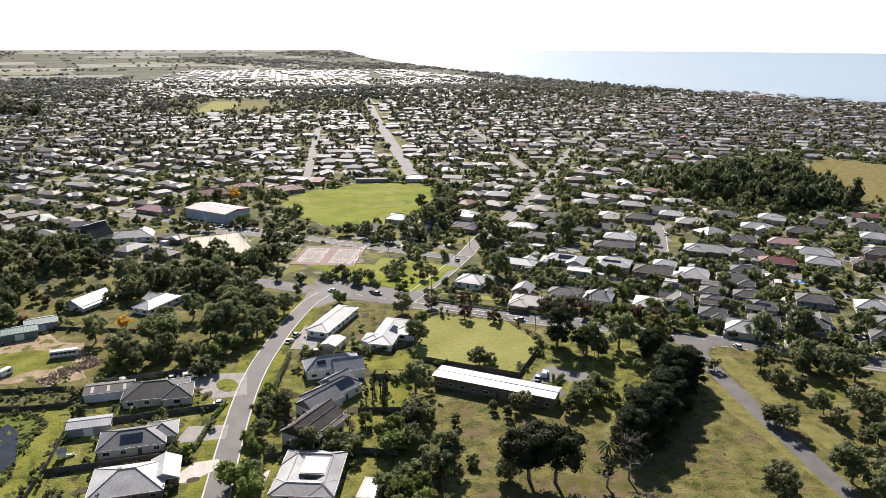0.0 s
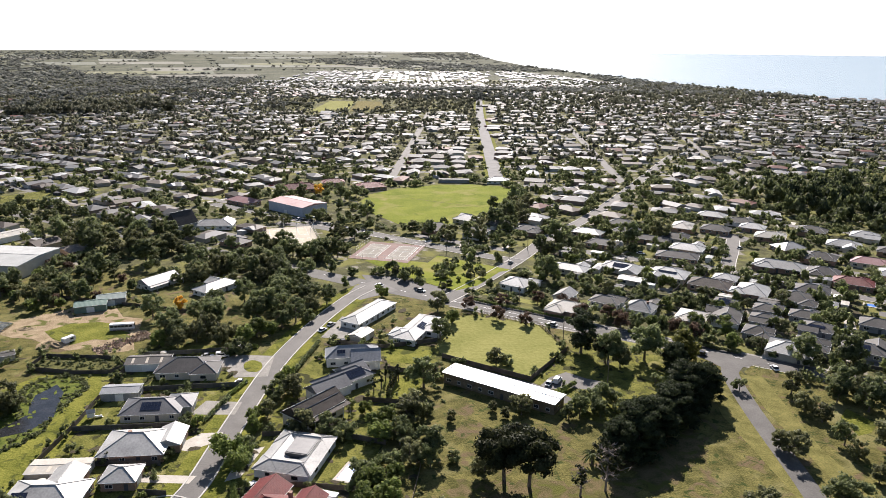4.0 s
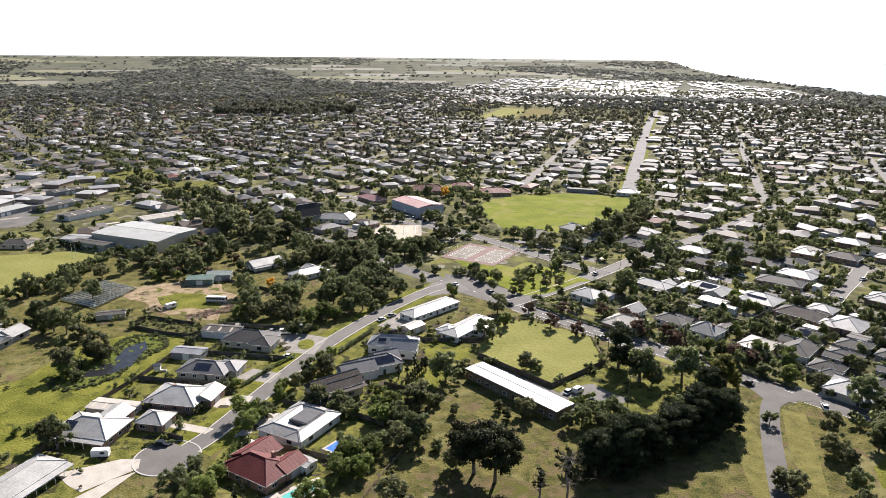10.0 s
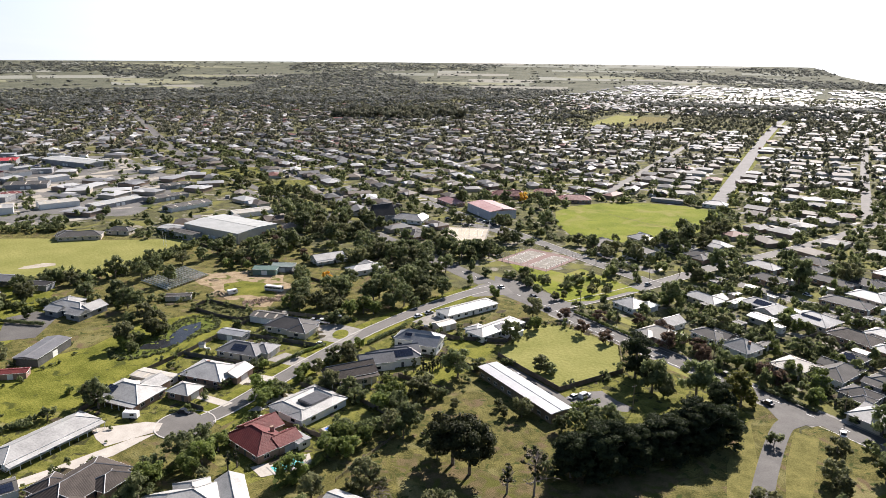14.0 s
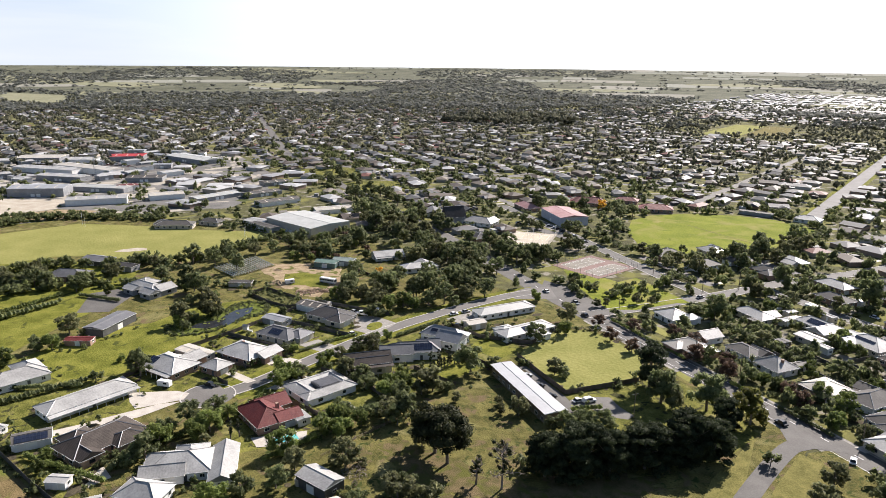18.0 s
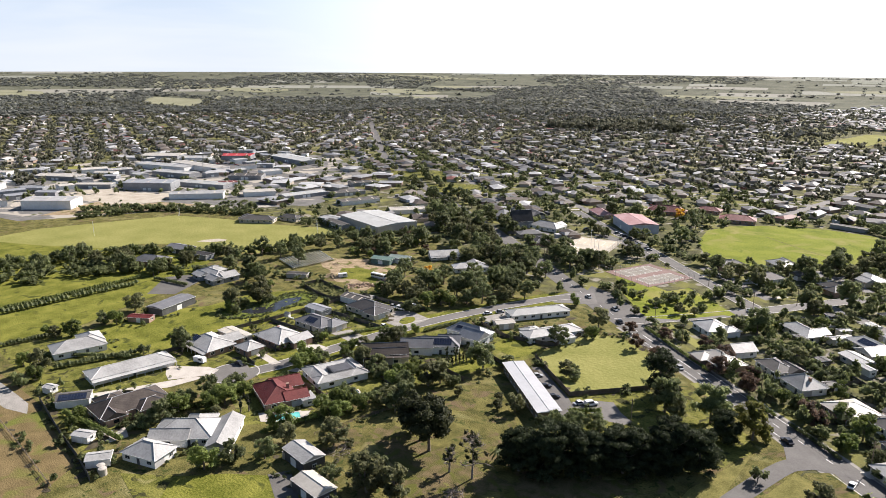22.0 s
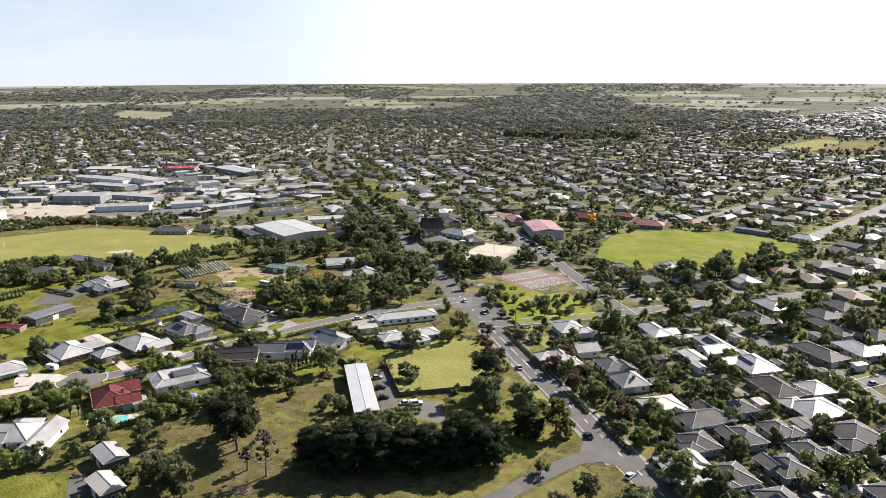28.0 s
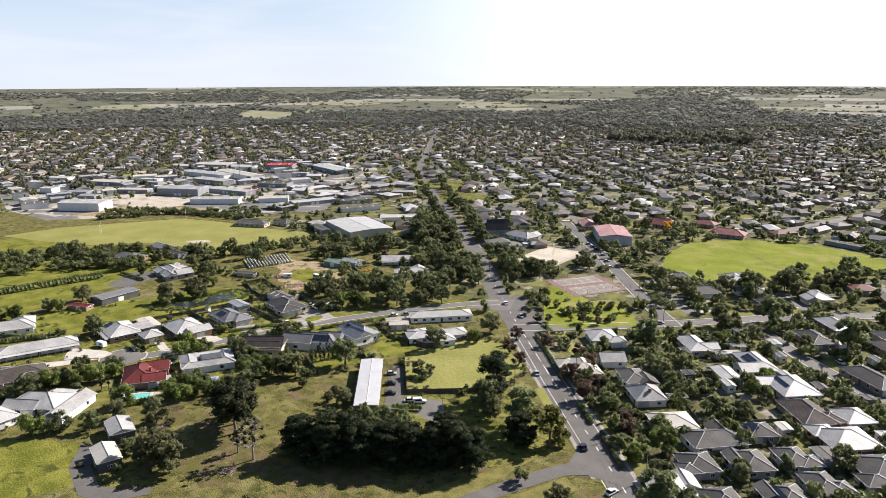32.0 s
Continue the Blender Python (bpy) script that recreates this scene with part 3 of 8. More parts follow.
for k, pts in enumerate((
    [(-207, 532.4), (-135.1, 877.4), (-55, 1235.5)], [(18.1, 631.7), (41.3, 923.4), (64.7, 1245.1)], [(218.5, 603.4), (248.2, 904.1), (288.2, 1264.1)],
    [(319, 564), (368.2, 824.1), (428.2, 1154.1)], [(-373.6, 608.6), (-117.5, 679.3), (121.5, 688.6), (318.2, 644.1)], [(-393.6, 868.6), (-117.5, 909.3), (150.3, 940.2), (448.2, 884.1)],
    [(-393.6, 1148.6), (-0.4, 1200.2), (308.2, 1194.1), (628.2, 1084.1)], [(418.8, 299.9), (550.6, 503.4), (708.2, 764.1)], [(-533.6, 768.6), (-403.6, 968.6), (-223.6, 1368.6)],
    [(-753.6, 868.6), (-573.6, 1168.6), (-403.6, 1468.6)], [(-980, 560), (-693.6, 608.6), (-453.6, 628.6)], [(-544.3, 402.5), (-460, 476.6), (-354.3, 559.4)], [(-689.4, 290.5), (-543.8, 411.8)])):
    road(pts, 8.0, STREET, "grey suburban street among houses and trees", kerbs=False, z=0.04 + 0.0015 * k)

# ---- open grounds ----
patch("grass", [(-454.4, 62.4), (-451.3, 234.2), (-368.3, 318.6), (-227.7, 332.7), (-181.9, 335.4), (-117.7, 324.7), (-22.8, 328.3), (52.4, 312.3), (158.3, 240.2), (152, 40), (-200, 20)], ROUGHG, 0.025, "rough grass of the town edge lots", False)
patch("grass", [(48, 247), (46, 258), (47, 272), (51, 287), (58, 291.5), (68, 291.5), (90, 279.5), (96.5, 253), (78.2, 227.5), (62, 238)], FIELD, 0.10, "mown yellow-green paddock beside the main road")
patch("oval", [(-3, 530), (3, 556), (28, 584), (60, 596), (87, 597), (109, 590), (119, 574), (112, 532), (104, 505), (83, 478), (64, 457), (45, 451), (27, 459), (8, 490)], OVAL, 0.10, "wide bright green school oval")
patch("grass", [(56.1, 324.2), (29.4, 351.3), (9.9, 376.2), (13.7, 382.2), (44.8, 371.4), (50.5, 385.3), (89.2, 357.5), (82.3, 354.4), (68.8, 332.4)], OVAL, 0.09, "bright green park lawn between the roads", False)
patch("field", [(-262, 198), (-256, 222), (-238, 237), (-212, 246), (-196, 250), (-181, 262), (-186, 336), (-205, 340), (-243, 318), (-288, 302), (-328, 281), (-343, 226), (-352, 190), (-345, 148), (-300, 172)], FIELD, 0.10, "broad pale green sports field")
patch("pitch", [(-236.7, 249.5), (-230, 254.5), (-224, 264), (-228, 267), (-234, 264), (-238, 255)], SAND, 0.14, "pale worn cricket pitch on the field", False)
patch("pasture", [(-174, 112.2), (-178.1, 186.8), (-146.9, 179), (-120.9, 119.4), (-126.5, 95.1)], PASTURE, 0.09, "bright green grazing pasture")
patch("pasture", [(-225.9, 130.2), (-232.9, 173.8), (-191.2, 188.3), (-186.3, 129.2)], PASTURE, 0.09, "bright green grazing pasture")
patch("grass", [(-117, 130.1), (-121, 161.1), (-109.5, 186.5), (-111.3, 213.5), (-97.9, 235.1), (-76.7, 237.5), (-67, 214.3), (-67.4, 151.9), (-81.9, 128.4)], PASTURE, 0.09, "green rear paddock round a pond")
patch("dirt", [(-146.5, 281.4), (-131.4, 291.6), (-116.2, 304.7), (-106.8, 299.3), (-96.4, 303.6), (-89.9, 293.2), (-80.4, 290.6), (-78.5, 282), (-70, 272.6), (-74.8, 264.7), (-71.9, 257), (-84.4, 252.8), (-89.2, 260.4), (-96.8, 257.3), (-107.2, 261.8), (-116.6, 269.2), (-126.1, 270.8)], DIRT, 0.10, "bare brown earth yard with ruts")
patch("grass", [(-99.6, 262), (-109.1, 269.4), (-115.6, 276.9), (-108.9, 284.8), (-97.5, 287.2), (-90, 284.5), (-85.2, 277.9), (-79.5, 274.2), (-86.3, 267.3), (-92, 268.1)], PASTURE, 0.13, "green patch in the dirt yard", False)
patch("grass", [(28.9, 159.5), (43.3, 151.3), (59.7, 147.1), (77.9, 150.8), (103.9, 166.4), (87.1, 176.7), (90.3, 200.8), (82.1, 204.9), (72.1, 201), (57.5, 215), (43.2, 227), (35.3, 223), (39.9, 197.2), (28.3, 181.3)], ROUGHG, 0.08, "rough paddock grass under scattered trees")
patch("grass", [(52.9, 109.2), (64.6, 123), (79.9, 150.8), (103.9, 166.4), (138.8, 216.2), (144, 240.4), (148.7, 226.2), (149.7, 179.6), (153.7, 57.9), (62, 60.9)], ROUGHG, 0.07, "rough verge grass below the cypress row", False)
patch("grass", [(158.7, 232.1), (164.6, 238.1), (196.9, 213.1), (245.2, 176.8), (240, 94.6), (177, 57), (162.8, 108), (157.5, 189.6)], ROUGHG, 0.07, "rough reserve grass with native trees", False)
patch("verge", [(142.9, 232.3), (145.6, 205.9), (145.4, 181.6), (145.2, 149.1), (149.3, 57.8), (142.9, 58.1), (137.1, 200)], STRAW, 0.075, "dry straw-coloured road verge", False)
patch("verge", [(156.4, 230), (153.4, 204.8), (152.9, 179.4), (153.0, 148.9), (160.9, 57.4), (169.3, 57), (158.7, 179.3), (163.7, 227.9)], STRAW, 0.078, "dry straw-coloured road verge", False)
patch("grass", [(10.8, 90), (22.7, 99.8), (40.5, 113.4), (58.3, 129.1), (62.8, 117), (53.4, 97.1), (35.4, 85.5)], LAWN, 0.08, "green paddock beside the sheds", False)
patch("yard", [(81.5, 223.2), (85.9, 229.4), (92.6, 233.5), (99, 228), (105, 225), (104, 221), (98.5, 219.3), (91.7, 220.8), (83.6, 220.3)], STREET, 0.092, "grey gravel parking yard beside the long building", False)
patch("yard", [(52, 238.5), (55, 241), (79, 225), (88, 217), (91, 212), (87.5, 209.5)], ASPHALT, 0.088, "narrow asphalt parking strip beside the long building", False)
patch("grass", [(77.6, 218.9), (81.3, 229.9), (101.1, 256.8), (108.5, 262.8), (144, 238.4), (138.8, 216.2), (102.9, 190.6), (90.3, 200.8)], LAWN, 0.083, "green grass below the tall pine", False)
patch("grass", [(175.3, 197.6), (180.5, 203.6), (184.9, 193.4), (179.4, 188), (174.2, 186.4)], PASTURE, 0.09, "bright mown clearing among native trees", False)
patch("grass", [(-334.2, 101.7), (-323.1, 166.2), (-243.2, 158.6), (-242.2, 101.7)], PASTURE, 0.085, "bright green grazing pasture")
patch("yard", [(-362.6, 254.9), (-341, 299.9), (-317.7, 332.7), (-285.3, 383.9), (-311.7, 448.9), (-396.3, 531.9), (-533.6, 608.6), (-676.3, 531.9), (-688.3, 318.6), (-612.8, 177.5), (-473, 168.1), (-392.6, 187)], YARD, 0.06, "grey industrial yards of asphalt and gravel", False)
SAND_YARD = [(-398, 262), (-392, 300), (-414, 334), (-450, 306), (-499, 292), (-488, 238), (-455, 250), (-430, 262)]
patch("yard", SAND_YARD, SAND, 0.1, "pale sandy concrete works yard", False)
patch("yard", [(-402, 206), (-372, 246), (-350, 286), (-358, 316), (-390, 300), (-398, 262), (-430, 262), (-420, 240)], DIRT, 0.13, "brown dirt storage yard", False)
patch("yard", [(-623.8, 411.8), (-501.7, 448.9), (-477.6, 513.5), (-536.3, 531.9), (-618.8, 495)], ASPHALT, 0.112, "dark asphalt car park of a store", False)
patch("grass", [(-688.3, 318.6), (-626.2, 365.3), (-606.5, 357.8), (-679.4, 290.5)], FIELD, 0.1, "green drainage reserve", False)
patch("field", [(-138.6, 1239), (-128.1, 1478.1), (-76.6, 1473.4), (-74.8, 1258.6)], FIELD, 0.3, "distant pale recreation field")
patch("field", [(-71.2, 1260), (-73, 1475.8), (-27.8, 1467.9), (-11.4, 1319.3)], DRY, 0.3, "distant dry brown field")
patch("field", [(-1690, 914), (-1545, 962), (-1620, 1020), (-1912, 1190), (-2160, 1144), (-1940, 996)], FARGRASS_HAZED, 0.8, "distant green paddock among trees")
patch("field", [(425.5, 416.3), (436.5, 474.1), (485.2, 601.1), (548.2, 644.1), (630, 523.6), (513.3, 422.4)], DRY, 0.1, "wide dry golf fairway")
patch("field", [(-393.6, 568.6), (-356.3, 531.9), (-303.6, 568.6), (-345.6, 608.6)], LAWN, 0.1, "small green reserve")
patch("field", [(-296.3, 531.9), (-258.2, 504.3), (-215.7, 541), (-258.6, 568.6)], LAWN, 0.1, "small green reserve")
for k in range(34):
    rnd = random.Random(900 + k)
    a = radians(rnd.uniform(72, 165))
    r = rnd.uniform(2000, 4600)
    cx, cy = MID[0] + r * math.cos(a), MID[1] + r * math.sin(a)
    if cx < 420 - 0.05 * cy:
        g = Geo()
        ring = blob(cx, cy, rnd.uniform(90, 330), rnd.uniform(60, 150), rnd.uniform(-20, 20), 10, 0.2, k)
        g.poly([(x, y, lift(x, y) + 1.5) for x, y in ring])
        tagged(part("field", g, FARGRASS_HAZED), "distant farm paddock", "field", kind="structure")

# ---- houses ----


def hip(g, x, y, turn, length, width, z, rise, over=0.5, ridge=None, gable=False):
    """A solid roof with eaves; gable leaves its ends upright."""
    c, s = math.cos(radians(turn)), math.sin(radians(turn))

    def w(a, b, h):
        return (x + c * a - s * b, y + s * a + c * b, h)

    l2, w2, t = length / 2 + over, width / 2 + over, 0.2
    e = [(-l2, -w2), (l2, -w2), (l2, w2), (-l2, w2)]
    lo, up = [w(a, b, z) for a, b in e], [w(a, b, z + t) for a, b in e]
    half = l2 if gable else max(l2 - w2, 0.05)
    r1, r2 = w(-half, 0, z + t + rise), w(half, 0, z + t + rise)
    g.poly(lo[::-1])
    for i in range(4):
        j = (i + 1) % 4
        g.poly([lo[i], lo[j], up[j], up[i]])
    g.poly([up[0], up[1], r2, r1])
    g.poly([up[2], up[3], r1, r2])
    g.poly([up[1], up[2], r2])
    g.poly([up[3], up[0], r1])
    lines = [(r1, r2)] + ([] if gable else [(up[0], r1), (up[3], r1), (up[1], r2), (up[2], r2)])
    return lines, up


def caps(lines, material, parent, r=0.13):
    g = Geo()
    for a, b in lines:
        if (Vector(a) - Vector(b)).length > 0.3:
            g.tube((a[0], a[1], a[2] + 0.03), (b[0], b[1], b[2] + 0.03), r, r, 4)
    part("ridge_cap", g, material, parent)


def gutters(up, parent, material=None):
    g = Geo()
    for i in range(4):
        a, b = Vector(up[i]), Vector(up[(i + 1) % 4])
        m, d = (a + b) / 2, b - a
        g.box(m.x, m.y, m.z - 0.13, d.length + 0.1, 0.12, 0.12, math.atan2(d.y, d.x))
    part("gutter", g, material or TRIM, parent)


FRAME_ME, PANE_ME, DOOR_ME, GAR_ME, SOL_ME, KNOB_ME = {}, None, None, None, None, None


def window_mesh(width, height):
    key = (width, height)
    if key not in FRAME_ME:
        f = Geo()
        for sx in (-1, 1):
            f.box(sx * (width / 2 - 0.05), 0.0, 0, 0.1, 0.1, height)
        f.box(0, 0, 0, width, 0.14, 0.09)
        f.box(0, 0, height - 0.09, width, 0.1, 0.09)
        f.box(0, 0, 0.09, 0.06, 0.08, height - 0.18)
        p = Geo().box(0, 0, 0.06, width - 0.12, 0.04, height - 0.12)
        FRAME_ME[key] = (f.mesh("window", TRIM), p.mesh("pane", GLASS))
    return FRAME_ME[key]


DOOR_ME = Geo().box(0, 0, 0, 0.92, 0.08, 2.05).box(0, -0.05, 0, 1.1, 0.02, 2.12).mesh("door", DTRIM)
GAR = Geo().box(0, 0, 0.02, 4.8, 0.07, 2.15)
GAR_ME = GAR.mesh("garage_door", surface("garage_panel", (0.45, 0.44, 0.42), (0.6, 0.59, 0.57), 0.6, 2, 0.2, 0, 0.3))
SOL = Geo().box(0, 0, 0, 0.98, 1.62, 0.05)
SOL_ME = SOL.mesh("solar_panel", PANEL)


def opening(parent, wx, wy, wz, turn, width=1.7, height=1.25, bare=False):
    f, p = window_mesh(width, height)
    if bare:
        return part("window", p, None, parent, at=pose(wx, wy, wz, 0, 0, turn))
    ob = part("window", f, None, parent, at=pose(wx, wy, wz, 0, 0, turn))
    part("pane", p, None, ob)


def walls_of(g, x, y, turn, length, width, height):
    g.box(x, y, -0.3, length, width, height + 0.3, radians(turn))


def fit_openings(root, x, y, turn, length, width, sparse=False, z=0.9, door=True, garage=False, skip=()):
    c, s = math.cos(radians(turn)), math.sin(radians(turn))
    for side in range(4):
        if side in skip:
            continue
        along = length if side % 2 == 0 else width
        off = (width if side % 2 == 0 else length) / 2 + 0.03
        n = max(1, int(along / (8 if sparse else 4.2)))
        nx, ny = ((0, -1), (1, 0), (0, 1), (-1, 0))[side]
        for k in range(n):
            q = (k + 0.5) / n * along - along / 2
            lx, ly = (q, ny * off) if side % 2 == 0 else (nx * off, q)
            wx, wy = x + c * lx - s * ly, y + s * lx + c * ly
            rot = turn + (0.6, 92.2, 180, 270)[side]
            if garage and side == 1 and k == 0 and along > 6:
                part("garage_door", GAR_ME, None, root, at=pose(wx, wy, 0.02, 0, 0, rot))
                if n == 1:
                    continue
            elif door and side == 0 and k == n // 2:
                part("door", DOOR_ME, None, root, at=pose(wx, wy, 0.02, 0, 0, rot))
            else:
                opening(root, wx, wy, z, rot, 1.5 if k % 2 else 2.0, 1.25, sparse)


def solar(root, x, y, turn, length, width, eave, rise, rows, cols, over=0.5, back=False, shift=0.0):
    """Panels lying on the long slope of a roof."""
    slope = math.atan2(rise, width / 2 + over)
    sign = 1 if back else -1
    m0 = pose(x, y, 0, 0, 0, turn + (180 if back else 0))
    for i in range(rows):
        for j in range(cols):
            d = (width / 2 + over) * 0.5 + (i - (rows - 1) / 2) * 1.68 * math.cos(slope)
            zz = eave + 0.2 + rise * (1 - d / (width / 2 + over)) + 0.09
            part("solar_panel", SOL_ME, None, root, at=m0 @ pose(shift + (j - (cols - 1) / 2) * 1.03, -d, zz, math.degrees(slope), 0, 0))


def house(x, y, turn, length, width, roof, wall, label, wings=(), eave=2.7, pitch=23, gable=False, panels=None, chimney=None, garage=True, sparse=False, group="", name="house", verandah=0, trim=None, door=True):
    """A bungalow: the main block, wings as (dx, dy, length, width, gable, extra turn), a roof on each, openings all round."""
    root = thing(name, x, y, turn, label=label, category=name.replace("_", " "), group=group)
    FOOT.append((x, y, 0.5 * math.hypot(length, width) * 0.82))
    g = Geo()
    walls_of(g, 0, 0, 0, length, width, eave)
    blocks = [(0, 0, length, width, gable, 0)] + list(wings)
    for dx, dy, l, w, gb, tw in wings:
        walls_of(g, dx, dy, tw, l, w, eave - 0.02)
        a = radians(turn)
        FOOT.append((x + math.cos(a) * dx - math.sin(a) * dy, y + math.sin(a) * dx + math.cos(a) * dy, 0.5 * math.hypot(l, w) * 0.82))
    part("wall", g, wall, root)
    for k, (dx, dy, l, w, gb, tw) in enumerate(blocks):
        rg = Geo()
        if w > l:
            l, w, tw = w, l, tw + 90
        rise = math.tan(radians(pitch)) * (w / 2 + 0.5)
        lines, up = hip(rg, dx, dy, tw, l, w, eave + 0.015 * k, rise, gable=gb)
        part("roof", rg, roof, root)
        caps(lines, RIDGE_GLINT if roof in (GREY, DARKR, BROWN, SHED_GREY) else roof, root)
        if k == 0 or not sparse:
            gutters(up, root, trim)
    fit_openings(root, 0, 0, 0, length, width, sparse, garage=garage and not wings, door=door)
    for dx, dy, l, w, gb, tw in wings:
        if not sparse:
            fit_openings(root, dx, dy, tw, l, w, True, door=False, garage=garage)
    if panels:
        rise = math.tan(radians(pitch)) * (width / 2 + 0.5)
        solar(root, 0, 0, 0, length, width, eave, rise, *panels)
    if chimney:
        cg = Geo().box(chimney[0], chimney[1], eave + 0.6, 0.9, 0.9, 2.6).box(chimney[0], chimney[1], eave + 3.2, 1.05, 1.05, 0.15)
        part("chimney", cg, WALL_B, root)
    if verandah:
        post = Geo().box(0, 0, 0, 0.14, 0.14, eave - 0.3).mesh("verandah_post", TRIM)
        n = int(length / 3)
        for k in range(n + 1):
            part("verandah_post", post, None, root, at=pose(-length / 2 + k * length / n, -width / 2 - verandah, 0))
        rg = Geo()
        rg.poly([(-length / 2 - 0.4, -width / 2 - verandah - 0.3, eave - 0.35), (length / 2 + 0.4, -width / 2 - verandah - 0.3, eave - 0.35), (length / 2 + 0.4, -width / 2 + 0.1, eave + 0.05), (-length / 2 - 0.4, -width / 2 + 0.1, eave + 0.05)])
        rg.poly([(-length / 2 - 0.4, -width / 2 + 0.1, eave - 0.05), (length / 2 + 0.4, -width / 2 + 0.1, eave - 0.05), (length / 2 + 0.4, -width / 2 - verandah - 0.3, eave - 0.45), (-length / 2 - 0.4, -width / 2 - verandah - 0.3, eave - 0.45)])
        part("verandah_roof", rg, roof, root)
    return root


def shed(x, y, turn, length, width, roof, wall, label, eave=3.0, pitch=12, name="shed", doors=1, skylights=0, ribs=True):
    root = thing(name, x, y, turn, label=label, category=name.replace("_", " "))
    FOOT.append((x, y, 0.5 * math.hypot(length, width) * 0.85))
    g = Geo()
    walls_of(g, 0, 0, 0, length, width, eave)
    rise = math.tan(radians(pitch)) * (width / 2 + 0.25)
    for sx in (-1, 1):
        a = sx * length / 2
        g.poly([(a, -width / 2, eave), (a, width / 2, eave), (a, 0, eave + rise)])
    part("wall", g, wall, root)
    rg = Geo()
    lines, up = hip(rg, 0, 0, 0, length, width, eave, rise, 0.25, gable=True)
    part("roof", rg, roof, root)
    caps(lines, roof, root, 0.1)
    gutters(up, root)
    for k in range(doors):
        dw = min(3.2, width * 0.4)
        dg = Geo()
        dg.box(0, 0, 0.02, dw, 0.06, 2.5)
        part("roller_door", dg, TRIM, root, "pale roller door", at=pose((k - (doors - 1) / 2) * (dw + 1.5), -width / 2 - 0.04, 0, 0, 0, 0))
    for k in range(skylights):
        q = (k + 0.5) / skylights * length - length / 2
        sg = Geo()
        sl = math.atan2(rise, width / 2)
        sg.box(0, 0, 0, 0.9, width * 0.38, 0.03)
        part("skylight", sg, WALL_C, root, at=pose(q, -width * 0.25, eave + 0.2 + rise * 0.52 + 0.03, math.degrees(sl), 0, 0))
    opening(root, length / 2 + 0.03, 0, 1.0, 90, 1.5, 1.0)
    return root


# Houses on the closed street.
house(-58.8, 158.8, 1, 19, 13, WHITE, WALL_B, "pale hipped-roof brick bungalow on a cul-de-sac", wings=((2, 8, 8, 9, True, 0),), panels=(2, 4, 0.5, False, -5), verandah=2.2, garage=False)
shed(-61.5, 172.7, 2, 16, 7, CREAM, WALL_C, "low flat-pitched carport shed with pale roof sheets", 2.5, 5, skylights=4)
house(-42.8, 168.2, 2, 9, 8, WHITE, WALL_B, "small hipped garage with a pale roof", name="garage", pitch=24)
house(-44.5, 184.3, 3, 18, 14, WHITE, WALL_B, "brick bungalow with a pale hipped iron roof", wings=((9, 3, 7, 10, True, 0),), chimney=(-2, 1))
house(-47.2, 206.6, 4, 18, 11, MIDGREY, WALL_C, "grey-roofed bungalow with rooftop solar panels", wings=((8, 3, 8, 9, False, 0),), panels=(2, 6))
shed(-61.9, 218.6, 4, 12, 6.5, SHED_GREY, SHED_GREY, "grey steel backyard shed with gable", 2.8, 12)
house(-45.2, 237.5, 2, 20, 13, DARKR, WALL_C, "dark hip-roofed bungalow behind a loop drive", wings=((7, -3, 9, 10, False, 0),))
shed(-60.8, 241.8, 4, 15, 8, GREY, WALL_W, "white garden shed with skylights in its roof", 2.9, 14, skylights=3)
house(-59, 124.5, 84, 31, 10, WHITE, WALL_W, "long white homestead with a verandah", pitch=20, verandah=2.4, panels=None)
house(-95.5, 118.6, 80, 20, 12, WHITE, WALL_W, "white rendered farmhouse with a hipped roof", wings=((6, 6, 9, 12, False, 0),))
house(-28, 110.4, 88, 24, 13, BROWN, WALL_B, "dark brown tiled hip-roofed house", wings=((-4, 6, 9, 9, False, 0), (5, -6, 10, 8, False, 0), (-8, -5, 7, 8, True, 0)), pitch=25)
solar(shed(-46.5, 98.6, 60, 11, 7.5, GREY, WALL_W, "white shed covered in solar panels", 2.6, 14), 0, 0, 0, 11, 7.5, 2.6, math.tan(radians(14)) * 4.0, 2, 9, 0.25)
house(4.5, 115, 45, 19, 13, WHITE, WALL_W, "large white weatherboard house with a pale valley roof", wings=((13, -2.5, 7, 20, True, 0), (-4, -4, 7, 12, True, 90), (3, 4, 9, 11, False, 0)), pitch=26)
house(8.5, 100.3, 20, 13, 9, WHITE, WALL_W, "white double garage with a hipped roof", name="garage", pitch=27)
shed(0.8, 88.2, 59, 7, 5, WHITE, WALL_W, "small white garden shed by fence", 2.4, 14)
house(2, 150.7, -19, 18, 12, RED, WALL_B, "red tiled house with gables beside a pool", wings=((-6, 5, 9, 11, True, 0), (6, 5.5, 7, 8, True, 0)), chimney=(2, 4), pitch=27)
shed(12.9, 156.6, -19, 6.5, 4.5, WHITE, WALL_W, "white-roofed patio cover beside a house", 2.5, 5, "patio_cover", 0)
VILLA = house(-1.6, 178.7, 75, 20, 6.5, WHITE, WALL_W, "white villa with a pale roof round a dark inner court", wings=((-7, -4.5, 16, 6.5, False, 90), (7, -4.5, 16, 6.5, False, 90), (0, -10, 20, 5.5, False, 0)), pitch=21)
# Raised dark box added in place of the shade in the sunken court.
part("court_shade", Geo().box(1.6, -5.8, 2.4, 8.5, 7, 1.7).box(1.6, -5.8, 4.1, 7.8, 6.3, 0.15), DTRIM, VILLA, "dark flat box for the shaded inner court")
